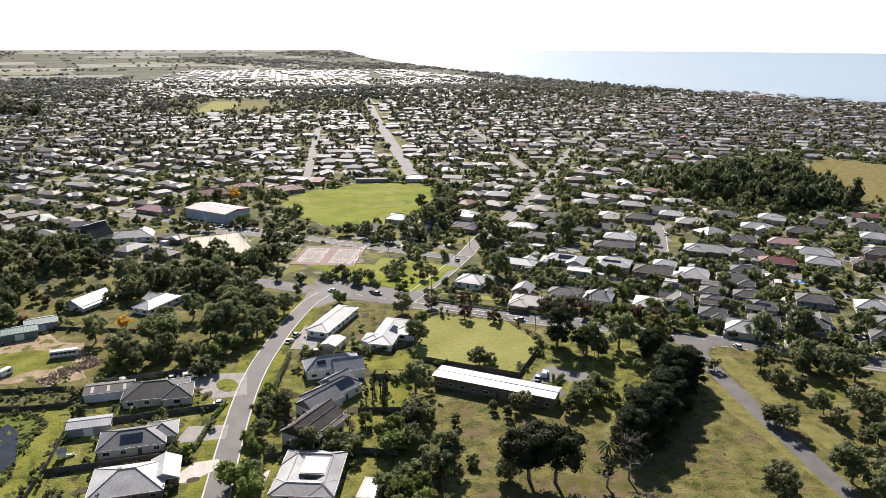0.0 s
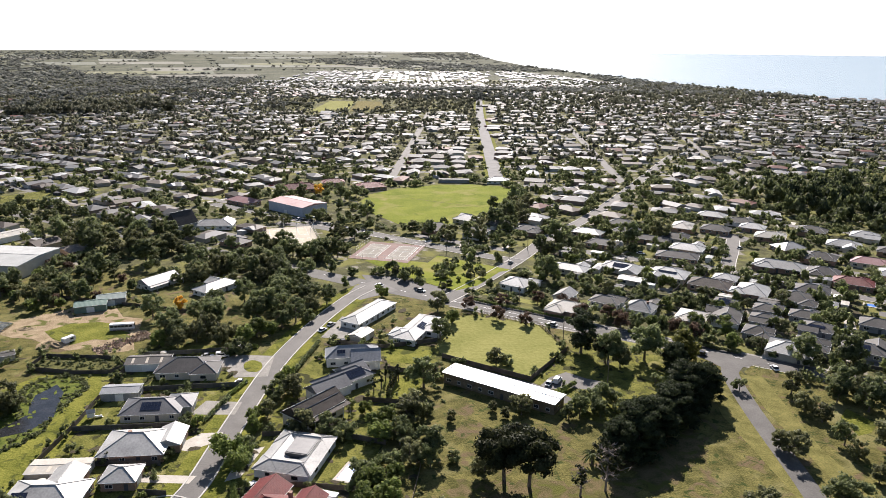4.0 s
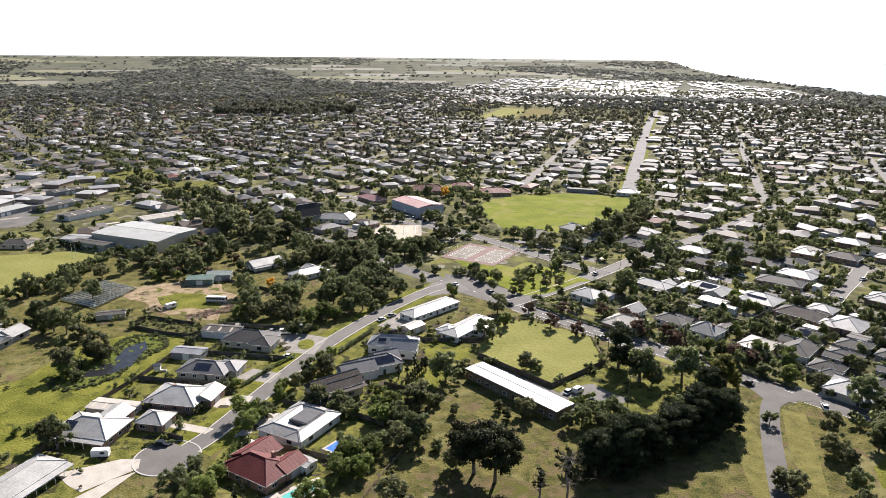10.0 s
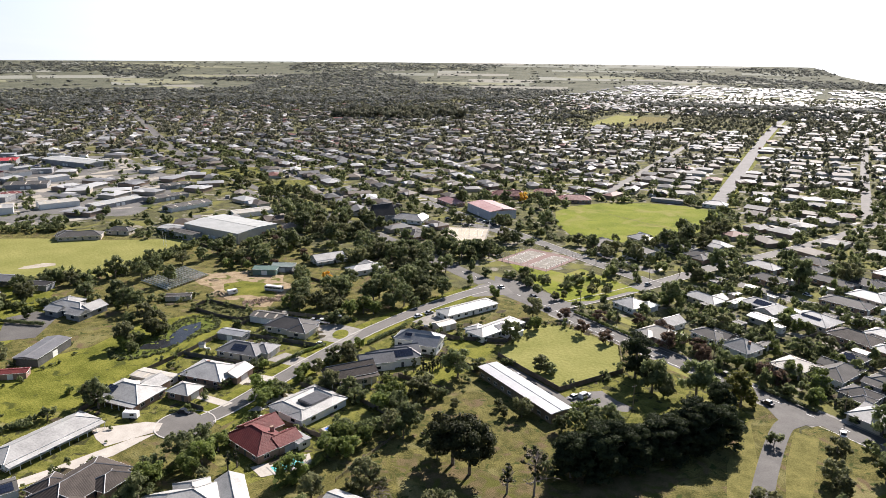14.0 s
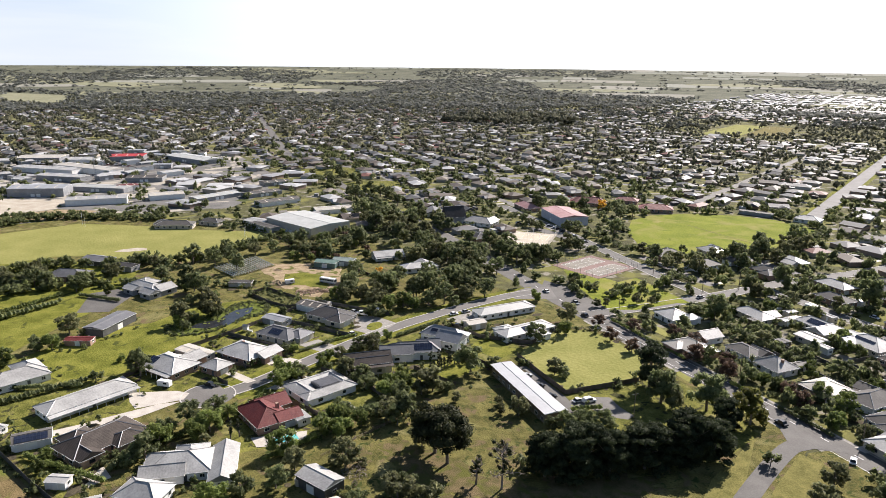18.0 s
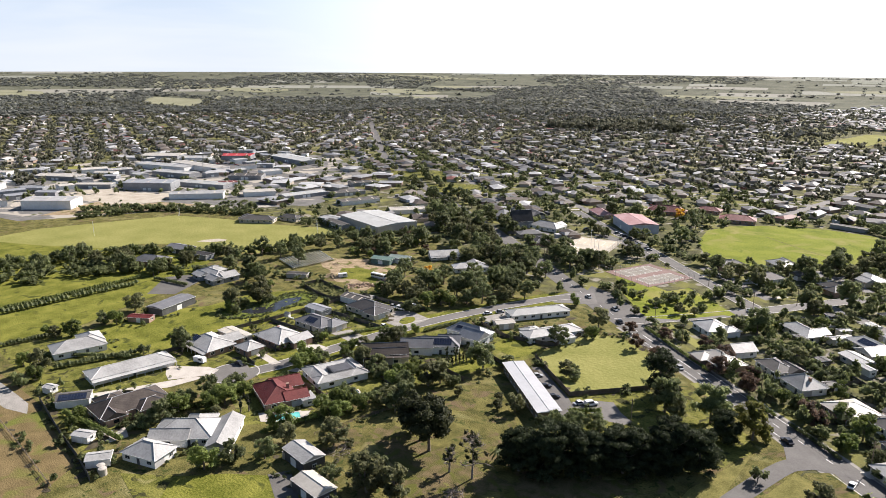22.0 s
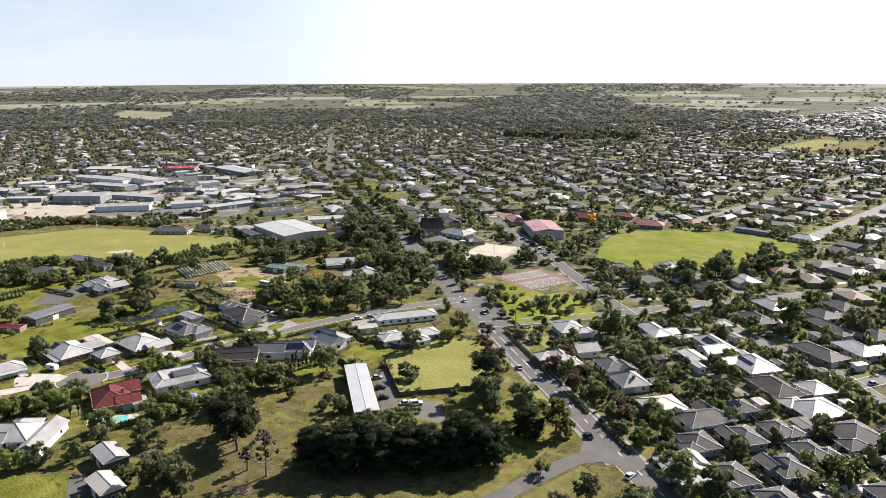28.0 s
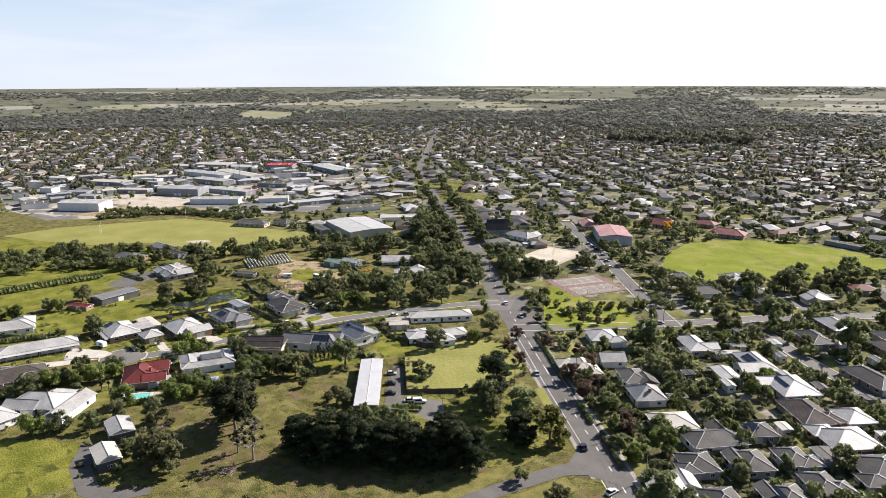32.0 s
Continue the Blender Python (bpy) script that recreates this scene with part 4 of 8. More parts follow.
house(4.8, 202, 50, 18, 9, BROWN, WALL_C, "two-storey gabled house with a grey-brown shingle roof", wings=((-5, -2.5, 5, 8, True, 90), (4, -2.5, 5, 8, True, 90)), eave=4.4, pitch=33, gable=True, verandah=2.6)
house(12, 224, 41, 20, 9, MIDGREY, WALL_W, "grey gabled house with many panels and skylights", wings=((-7.5, -2, 8, 13, True, 90), (6, 3, 8, 9, True, 90)), eave=3.4, pitch=30, panels=(2, 9, 0.5, False, 2.5))
house(13.5, 245, 6, 19, 9, SHED_GREY, WALL_W, "pale gabled house with a blue-grey roof", wings=((5, -4, 9, 10, True, 90),), eave=3.6, pitch=30, panels=(1, 3, 0.5, False, -4))
house(17.3, 290.5, 60, 30, 9, PALE_ROOF, WALL_W, "long clinic building with a pale ribbed roof", pitch=18, garage=False)
house(38.3, 272, 66, 27, 9, WHITE, WALL_W, "white building with solar panels and low wings", wings=((2, -6, 8, 9, False, 0), (-8, 4, 8, 7, False, 0)), pitch=18, panels=(2, 6), garage=False)
shed(15.6, 266.4, 60, 9, 6, CREAM, WALL_C, "low tan shed with gabled roof", 2.7, 14)
shed(44.9, 131.8, -5, 12, 7.5, WHITE, DTRIM, "gabled farm shed with one white roof sheet and dark walls", 3.4, 18)
shed(61, 123.5, -3, 12, 7, CREAM, DTRIM, "gabled farm shed with a pale green roof", 3.2, 18)
shed(-112.3, 153.5, 35, 11, 5, RED, WALL_B, "low stable shed with red roof", 2.3, 12)
shed(-119.3, 172.3, 108, 22, 10, DARK_STEEL, STEELF, "long dark grey steel machinery shed", 3.4, 8)
# Darker timber wall colour imitates the shadow on the building's long side.
BARN = house(67, 217.3, -35.5, 42.6, 7.9, PLAINW, TIMBER, "very long low stable block with a white flat-pitched roof", pitch=3, gable=True, eave=4.0, garage=False, name="stable_block")
shed(-119.3, 248, 32, 12, 5, GREY, WALL_C, "low open-sided hay shed in a yard", 2.3, 5)
shed(-62.1, 96, 20, 4, 3.4, WHITE, WALL_W, "small white garden shed by a hedge", 2.2, 14)
shed(-17, 90.5, 30, 6, 4, WHITE, WALL_W, "white garden shed by the dark fence", 2.3, 12)
# Houses along the main road and behind it.
EAST = -34
house(87.8, 329, EAST, 13, 12, WHITE, WALL_W, "white cottage with a pyramid roof", wings=((6, 5, 6, 7, False, 0),))
house(108, 310.8, EAST, 8, 10, WHITE, WALL_W, "small white gabled cottage", gable=True, pitch=28)
house(119.4, 352.6, EAST, 18, 9, WHITE, WALL_C, "cottage with a white iron roof", wings=((4, 5, 7, 7, True, 90),))
house(147.4, 354.1, EAST, 20, 10, WHITE, WALL_C, "white-roofed house covered with solar panels", wings=((6, -5, 10, 9, True, 90),), panels=(2, 8))
house(146.7, 333.8, EAST, 12, 7, WHITE, WALL_C, "low outbuilding with a white metal roof", gable=True, pitch=12)
house(168.4, 342, EAST, 18, 14, WHITE, WALL_C, "white-roofed brick house with solar panels", wings=((-5, -7, 8, 7, True, 90),), panels=(1, 9))
house(125.3, 302.5, EAST, 13, 9, GREY, WALL_W, "weatherboard cottage with a grey roof", wings=((4, 4, 7, 8, True, 90),))
house(138.6, 293.4, EAST, 12, 11, WHITE, WALL_W, "white cottage with a steep hipped roof", pitch=30, chimney=(3, 0))
house(157.7, 281.9, EAST, 12, 14, CREAM, WALL_B, "cream hip-roofed brick house beside a palm", pitch=20)
house(179.4, 298.9, EAST, 9, 9, GREY, WALL_G, "grey-roofed unit with skylights", panels=(2, 5))
house(183, 325, EAST, 19, 12, BROWN, WALL_B, "brown tiled hip-roofed house", wings=((5, 5, 8, 8, False, 0),))
house(200.3, 315.7, EAST, 14, 16, WHITE, WALL_B, "brick house with a bright hipped roof", wings=((-6, -5, 7, 8, False, 0),))
house(215.3, 304.5, EAST, 15, 14, GREY, WALL_C, "grey hip-roofed house beside a round pool", wings=((6, -6, 7, 8, False, 0),))
UNIT = "grey hip-roofed unit in a close row of matching units"
house(178.9, 264.3, EAST, 10.9, 10.1, GREY, WALL_G, UNIT, wings=((3, -4, 6, 6, False, 0),), group="row of grey units")
house(188.6, 278.3, EAST, 11.8, 9.2, GREY, WALL_G, UNIT, wings=((-2, -4, 5.5, 7, True, 90),), group="row of grey units")
house(195.3, 290.5, EAST, 10.9, 8.4, GREY, WALL_G, UNIT, wings=((3, 3.4, 6, 6, False, 0),), group="row of grey units")
house(208.1, 282.2, EAST, 11.8, 8.4, GREY, WALL_G, UNIT, wings=((2.5, 4, 6, 6, False, 0),), group="row of grey units")
house(195, 251.8, EAST, 11.8, 10.1, GREY, WALL_G, UNIT, wings=((3, -5, 6, 6, False, 0),), group="row of grey units")
house(205.6, 267.9, EAST, 11.8, 10.1, GREY, WALL_G, UNIT, wings=((-3, -4, 5.5, 7, True, 90),), panels=(1, 6), group="row of grey units")
house(211.9, 246.4, EAST, 15.1, 10.1, GREY, WALL_G, "grey-roofed unit with solar panels", wings=((5, 5, 8, 8, True, 90),), panels=(2, 5))
shed(201.1, 300.6, EAST, 9, 6, GREY, WALL_G, "low flat grey shed between units", 2.6, 4)
house(184.3, 374.6, EAST + 8, 22, 11, DARKR, WALL_B, "long house with a dark grey roof", pitch=20)
house(195.6, 389.7, EAST, 18, 11, WHITE, WALL_C, "brick house with a white iron roof", wings=((4, 5, 8, 8, True, 90),))
house(173.8, 449.8, EAST, 16, 11, GREY, WALL_B, "brick house with a grey roof")
house(146.4, 427.3, EAST, 18, 10, WHITE, WALL_B, "brick house with a pale roof")
house(148.9, 401.3, EAST, 17, 10, DARKR, WALL_B, "brick house with a dark roof")
house(256.6, 390.8, 10, 16, 13, WHITE, WALL_B, "white-roofed house at the end of the court")
house(232.7, 355.2, EAST, 25, 12, WHITE, WALL_B, "wide white-roofed house above a street corner", wings=((-6, -4, 9, 8, False, 0),))
house(194.5, 334.1, EAST, 11, 10, WHITE, WALL_C, "small house with a white roof")
house(292.3, 395.9, EAST, 18, 12, WHITE, WALL_C, "brick house with a white iron roof", wings=((4, -6, 8, 8, True, 90),))
house(285.9, 360.3, EAST, 18, 11, PINK, WALL_C, "house with a faded red iron roof")
house(256.4, 326.5, EAST, 18, 11, RED, WALL_B, "brick house with a red roof", wings=((4, 5, 7, 7, False, 0),))
house(286.9, 337.8, EAST, 20, 13, WHITE, WALL_B, "brick house with a white roof", wings=((6, 5, 8, 8, False, 0),))
house(341.2, 399, EAST, 14, 11, GREY, WALL_C, "grey-roofed house below the pines")
house(364.3, 397, EAST, 16, 11, WHITE, WALL_C, "white-roofed house below the pines")
house(178.8, 411.7, EAST, 25, 8, GREY, WALL_B, "long grey-roofed house behind gardens")
house(230.6, 434.5, EAST, 17, 11, DARKR, WALL_B, "brick house with a dark roof")
house(243.5, 472.1, EAST, 18, 11, WHITE, WALL_B, "brick house with a white iron roof")
house(256.7, 438.6, EAST, 15, 11, WHITE, WALL_B, "brick house with a white iron roof")
house(234.6, 270.5, EAST, 15, 10, GREY, WALL_G, UNIT, group="row of grey units")
house(232.8, 226.5, EAST, 12, 9, GREY, WALL_G, "small unit with a grey roof")
house(254, 257.9, EAST, 13, 11, WHITE, WALL_C, "house with a pale cream roof")
house(246.8, 238.5, EAST, 14, 11, GREY, WALL_C, "house with a plain grey roof")
# West side and public buildings.
house(-58.3, 327.2, 55, 20, 9, WHITE, WALL_W, "white-roofed house half hidden in trees", wings=((4, 4, 8, 8, True, 90),))
house(-88.8, 336.7, 55, 18, 10, WHITE, WALL_W, "white weatherboard cottage with a verandah", verandah=2, gable=True, pitch=24)
shed(-107.2, 302.6, 18, 13, 8, SHEDG, SHEDG, "green steel shed beside a taller pale shed", 3.0, 14)
shed(-101.5, 311, 18, 12, 8, PALE_GREEN, SHED_GREY, "pale green roofed shed behind a green shed", 3.2, 14)
SCHOOL_RED = surface("school_tiles", (0.15, 0.05, 0.045), (0.25, 0.1, 0.09), 0.65, 4, 0.5, 0.4, 0.12, ribs=0.3, courses=0.34, spec=0.2)
SCHOOL = "low brick building with a faded red roof beside the oval"
shed(-183.3, 366.2, -9, 51.5, 34, PALE_ROOF, WALL_C, "large sports hall with a pale low-pitched roof", 7.0, 3, "sports_hall", 2)
shed(-204, 345, -9, 26, 8, GREY, SHED_GREY, "low front annex of the sports hall", 4.2, 4, "annex", 2)
shed(-45, 499, -42, 37, 22, PINK, PALE_BLUE, "pale blue school hall with a faded red ribbed roof", 6.5, 7, "school_hall", 1)
house(-88, 522, -38, 24, 12, PINK, WALL_B, SCHOOL, gable=False, name="school_building", garage=False)
house(-54, 568, 20, 30, 13, SCHOOL_RED, WALL_B, SCHOOL, wings=((4, 6, 10, 10, True, 90),), name="school_building", garage=False, pitch=30)
house(-30, 596, 10, 18, 11, SCHOOL_RED, WALL_B, SCHOOL, name="school_building", garage=False)
house(1, 576, 20, 26, 14, SCHOOL_RED, WALL_B, SCHOOL, wings=((6, 5, 9, 9, False, 0),), name="school_building", garage=False)
house(-90.8, 450.8, 3, 24, 13, WHITE, WALL_W, "white community hall under trees", wings=((6, 6, 9, 9, True, 90),), garage=False)
house(-109, 443, -35, 11, 15, DARKR, WALL_G, "dark stone church with a steep roof", pitch=52, gable=True, eave=5, name="church", garage=False)
shed(72.2, 607.6, -5, 26, 6, GREY, WALL_G, "long low sports shelter beside the oval", 2.8, 6, "sports_shelter", 0)
house(110, 604, -10, 18, 11, WHITE, WALL_W, "white clubrooms beside the oval", name="clubhouse", garage=False)
house(-150.9, 213.3, 0, 22, 11, WHITE, SHED_GREY, "white-roofed farmhouse with blue walls", wings=((-8, 5, 10, 10, False, 0), (8, 4, 9, 9, True, 90), (-4, -5, 7, 8, True, 90), (9, -4.5, 7, 8, True, 90)))
house(-206, 203, 30, 20, 12, MIDGREY, WALL_B, "farmhouse with dark roof among trees")
shed(-220.5, 229.5, 15, 16, 11, DARK_STEEL, STEELF, "dark farm shed among tall trees", 3.0, 14)
shed(-195, 231, 15, 12, 7, DARKR, WALL_G, "dark farm shed among tall trees", 3.0, 14)
house(-262, 314, 38, 26, 10, GREY, WALL_C, "grey-roofed pavilion beside the sports field", wings=((-10, 5, 10, 10, False, 0),), name="pavilion", garage=False)
house(-249.5, 335.5, 15, 16, 8, GREY, WALL_C, "grey-roofed pavilion beside the sports field", name="pavilion", garage=False)
shed(-219.1, 352.5, 5, 18, 12, WHITE, WALL_W, "white depot building beside the field", 4, 6, "depot")

OPEN.append([(-64, 396), (-64, 456), (-14, 456), (-14, 396)])
OPEN.append([(-2, 370), (-2, 416), (46, 416), (46, 370)])

# Industrial estate.
STORE_RED = surface("store_red", (0.3, 0.03, 0.03), (0.42, 0.05, 0.05), 0.5, 4, 0.6, 0.2, ribs=0.76, spec=0.2)
ESTATE_SHED = "industrial shed with a low ribbed roof"
for k, (x, y, a, l, w, rf, h) in enumerate((
    (-603.8, 328.9, 75, 26, 18, CREAM, 6), (-581, 346.7, 75, 24, 16, WHITE, 6), (-580, 398, 18, 74, 18, WHITE, 6), (-520, 380, 20, 50, 16, WHITE, 6), (-549, 424, 6, 84, 18, CREAM, 7), (-668.2, 440.5, 40, 46, 30, CREAM, 6), (-617.2, 458.1, 40, 36, 24, WHITE, 6),
    (-462, 326, 40, 46, 22, SHED_GREY, 9), (-388, 333, 52, 46, 16, WHITE, 6), (-440, 368, 24, 56, 16, PALE_ROOF, 5), (-425.3, 383.9, 80, 18, 14, RED, 5), (-597, 502, 45, 36, 26, STORE_RED, 7))):
    shed(x, y, a, l, w, rf, SHED_GREY if k % 2 else WALL_W, ESTATE_SHED, h * 0.8, 6, "warehouse", 2, skylights=3)
for k, (x, y, a, l, w, rf, h) in enumerate((
    (-455, 425.7, 42, 34, 20, GREY, 5), (-464, 460, 80, 22, 14, WHITE, 5), (-530, 541, -3, 74, 26, PALE_ROOF, 6), (-362, 380, 61, 28, 16, CREAM, 5), (-327, 403, 84, 42, 14, PALE_ROOF, 4), (-268, 419, 75, 36, 13, GREY, 4), (-306.4, 436.8, 76, 34, 12, GREY, 4),
    (-208.6, 421, 57, 30, 14, CREAM, 4), (-338.5, 484, 68, 26, 14, GREY, 4), (-432, 226, 45, 40, 22, WHITE, 9), (-505, 290, 45, 34, 12, CREAM, 5), (-470.5, 190.8, 82, 22, 16, GREY, 6), (-584.5, 287.7, 34, 46, 20, CREAM, 5))):
    shed(x, y, a, l, w, rf, WALL_W if k % 2 else SHED_GREY, ESTATE_SHED, h * 0.8, 6, "warehouse", 2, skylights=3)


def outbuildings():
    """Garden sheds, carports and lean-tos behind the houses east of the main road."""
    rnd = random.Random(37)
    ground = [(105, 325), (140, 300), (168, 300), (222, 292), (262, 290), (250, 345), (215, 400), (150, 420), (118, 385)]
    looks = ((MIDGREY, WALL_C, "grey garden shed behind a house"), (GREY, STEELF, "dark grey steel garden shed"), (PALE_ROOF, WALL_W, "pale flat-roofed carport beside a house"), (CREAM, WALL_C, "cream garden shed among shrubs"), (DARKR, FENCE, "dark timber garden shed"))
    made = tries = 0
    while made < 30 and tries < 1500:
        tries += 1
        p = (rnd.uniform(95, 275), rnd.uniform(230, 425))
        if inside(p, ground) and clear(p, 1.2, False):
            rf, wl, lab = looks[made % 5]
            shed(*p, EAST + rnd.choice((0, 90)), rnd.uniform(3.2, 7.5), rnd.uniform(2.6, 4.2), rf, wl, lab, rnd.uniform(2.6, 2.9), rnd.choice((3, 8, 14)), "garden_shed", 1)
            made += 1


outbuildings()
NOHOUSE = [
    [(-66, 389.5), (-64.5, 461.3), (-7.7, 462.8), (8, 417.1), (46.5, 418.6), (54.5, 371.6), (6, 368.2)],
    [(-454.4, 62.4), (-451.3, 234.2), (-368.3, 318.6), (-227.7, 332.7), (-181.9, 335.4), (-117.7, 324.7), (-22.8, 328.3), (52.2, 322.2), (164.1, 250.3), (154.9, 225.1), (150, 40)],
    [(-117.5, 334.2), (-31.8, 415.2), (54.3, 399.2), (99.1, 355.6), (55.4, 310.4), (-42, 327.7)], [(-104.6, 468), (34.9, 427.9), (136, 540.2), (121.5, 623.6), (-64, 594.6)],
    [(-633.4, 149.1), (-708.3, 318.6), (-696.3, 531.9), (-533.6, 618.6), (-307.6, 513.5), (-213.4, 430.8), (-267, 346.7), (-392.8, 177.5)], [(292.7, 437.6), (288.2, 604.1), (428.2, 624.1), (548.2, 644.1), (640, 523.6), (434.1, 402)],
    [(150, 40), (148.1, 240.4), (244.6, 187.1), (310, 114.3), (240, 40)], [(-233.6, 1228.6), (-233.6, 1588.6), (228.3, 1503.8), (131.1, 1239.2)], [(-1500, 1250), (-1500, 2600), (-500, 2400), (-473.6, 1618.6)],
    [(-118, 330), (-185, 334), (-165, 350), (-150, 395), (-200, 430), (-235, 470), (-205, 480), (-105, 415), (-60, 380)],
]

# ---- suburb of repeated houses ----
PROTO = []
for k, (l, w, rf, wl, wing, lab) in enumerate((
    (17, 11, GREY, WALL_B, (4, 5, 8, 8, False, 0), "suburban brick house with a grey hipped roof"), (16, 12, WHITE, WALL_C, (-4, 5, 7, 8, True, 90), "suburban house with a pale iron roof"),
    (18, 10, BROWN, WALL_B, (5, -4, 8, 8, False, 0), "suburban brick house with a brown tiled roof"), (15, 11, DARKR, WALL_C, (3, 5, 7, 8, False, 0), "suburban house with a charcoal roof"),
    (17, 12, CREAM, WALL_B, (-4, -5, 8, 8, False, 0), "suburban brick house with a cream roof"), (18, 11, GREY, WALL_W, (5, 5, 8, 7, True, 90), "weatherboard house with a grey gabled roof"),
    (16, 10, DARKR, WALL_B, (4, -5, 8, 9, False, 0), "suburban brick house with a dark roof"))):
    PROTO.append(house(330 + 26 * (k % 4), 700 + 26 * (k // 4), -34, l, w, rf, wl, lab, wings=(wing,), sparse=True, group="suburban houses", garage=False))


SEEDS = [(160, 330, -34), (330, 480, -34), (150, 760, -4), (-150, 620, -36), (420, 760, -20), (700, 700, -40), (-60, 1050, -6), (330, 1100, 6), (-420, 760, -30), (-700, 900, -52), (-1000, 700, -20), (-420, 1150, 10), (650, 1050, -14), (100, 1600, 8), (600, 1500, -25), (-900, 1300, -40)]

def home_of(x, y):
    return min(range(len(SEEDS)), key=lambda m: (SEEDS[m][0] - x) ** 2 + (SEEDS[m][1] - y) ** 2)


def in_town(x, y, r):
    if y < 150 or r > 2050 or x > 1150 - 0.16 * max(0, y - 1200) or (x > 900 and y > 2240 - 0.62 * x):
        return False
    return not any(inside((x, y), q) for q in NOHOUSE) and not any(inside((x, y), q) for q in OPEN)


def streets():
    """The lesser streets between the house rows, with pale driveways off them."""
    rnd = random.Random(17)
    v, f, dv, df = [], [], [], []

    def quad(V, F, x, y, c, s, l, w, z):
        k = len(V)
        V += [(x + c * a * l / 2 - s * b * w / 2, y + s * a * l / 2 + c * b * w / 2, z + lift(x, y)) for a, b in ((-1, -1), (1, -1), (1, 1), (-1, 1))]
        F.append((k, k + 1, k + 2, k + 3))

    for home, (hx, hy, deg) in enumerate(SEEDS):
        c, s = math.cos(radians(deg)), math.sin(radians(deg))
        for i in range(-40, 41):
            for j in range(-30, 31, 2):
                u, w = i * 21.0, (j + 0.5) * 31.0
                x, y = hx + c * u - s * w, hy + s * u + c * w
                r = math.hypot(x - MID[0], y - MID[1])
                if home_of(x, y) != home or not in_town(x, y, r) or not clear((x, y), 7.0, False):
                    continue
                quad(v, f, x, y, c, s, 21.4, 6.6, 0.03 + 0.0005 * home)
                LANES.append(((x - c * 10.5, y - s * 10.5), (x + c * 10.5, y + s * 10.5), 3.3))
                for sg in (-1, 1):
                    if rnd.random() < 0.75:
                        a = rnd.uniform(-8, 8)
                        quad(dv, df, x + c * a - s * sg * 7.4, y + s * a + c * sg * 7.4, c, s, 3.2, 8.6, 0.036)
    soup("road", v, f, STREET, label="grey asphalt side streets between the house rows", category="road", kind="structure")
    soup("driveways", dv, df, CONCRETE, label="pale concrete driveways off the side streets", category="driveway", kind="structure")


LANES = []
streets()
for lane in LANES:
    TRACKS.append(lane)


def suburb():
    """Rows of house lots, turned with the streets."""
    rnd = random.Random(41)
    spots = []
    seeds = SEEDS
    for i, j, home in [(i, j, k) for k in range(len(seeds)) for i in range(-40, 41) for j in range(-30, 31)]:
        hx, hy, deg = seeds[home]
        c, s = math.cos(radians(deg)), math.sin(radians(deg))
        u = i * 21.0 + rnd.uniform(-6, 6)
        w = j * 31.0 + (-1 if j % 2 else 1) + rnd.uniform(-4, 4)
        x, y = hx + c * u - s * w, hy + s * u + c * w
        if home_of(x, y) != home:
            continue
        r = math.hypot(x - MID[0], y - MID[1])
        if not in_town(x, y, r) or rnd.random() < (0.1 if r < 900 or x > -250 else 0.1 + 0.4 * min(1.0, (r - 900) / 700)):
            continue
        spots.append((r, x, y, deg + rnd.choice((0.6, 92.2, 180, 0, 180)), rnd.random()))
    spots.sort()
    far = []
    n = 0
    for r, x, y, t, q in spots:
        if not clear((x, y), 7.0 if r < 700 else 5, False):
            continue
        if n < 84:
            copy_thing(PROTO[int(q * 7)], pose(x, y, 0, 0, 0, t + (q - 0.5) * 10))
            n += 1
        else:
            far.append((x, y, t + (q - 0.5) * 50, q))
        FOOT.append((x, y, 7.5))
    return far


FAR_HOUSES = suburb()

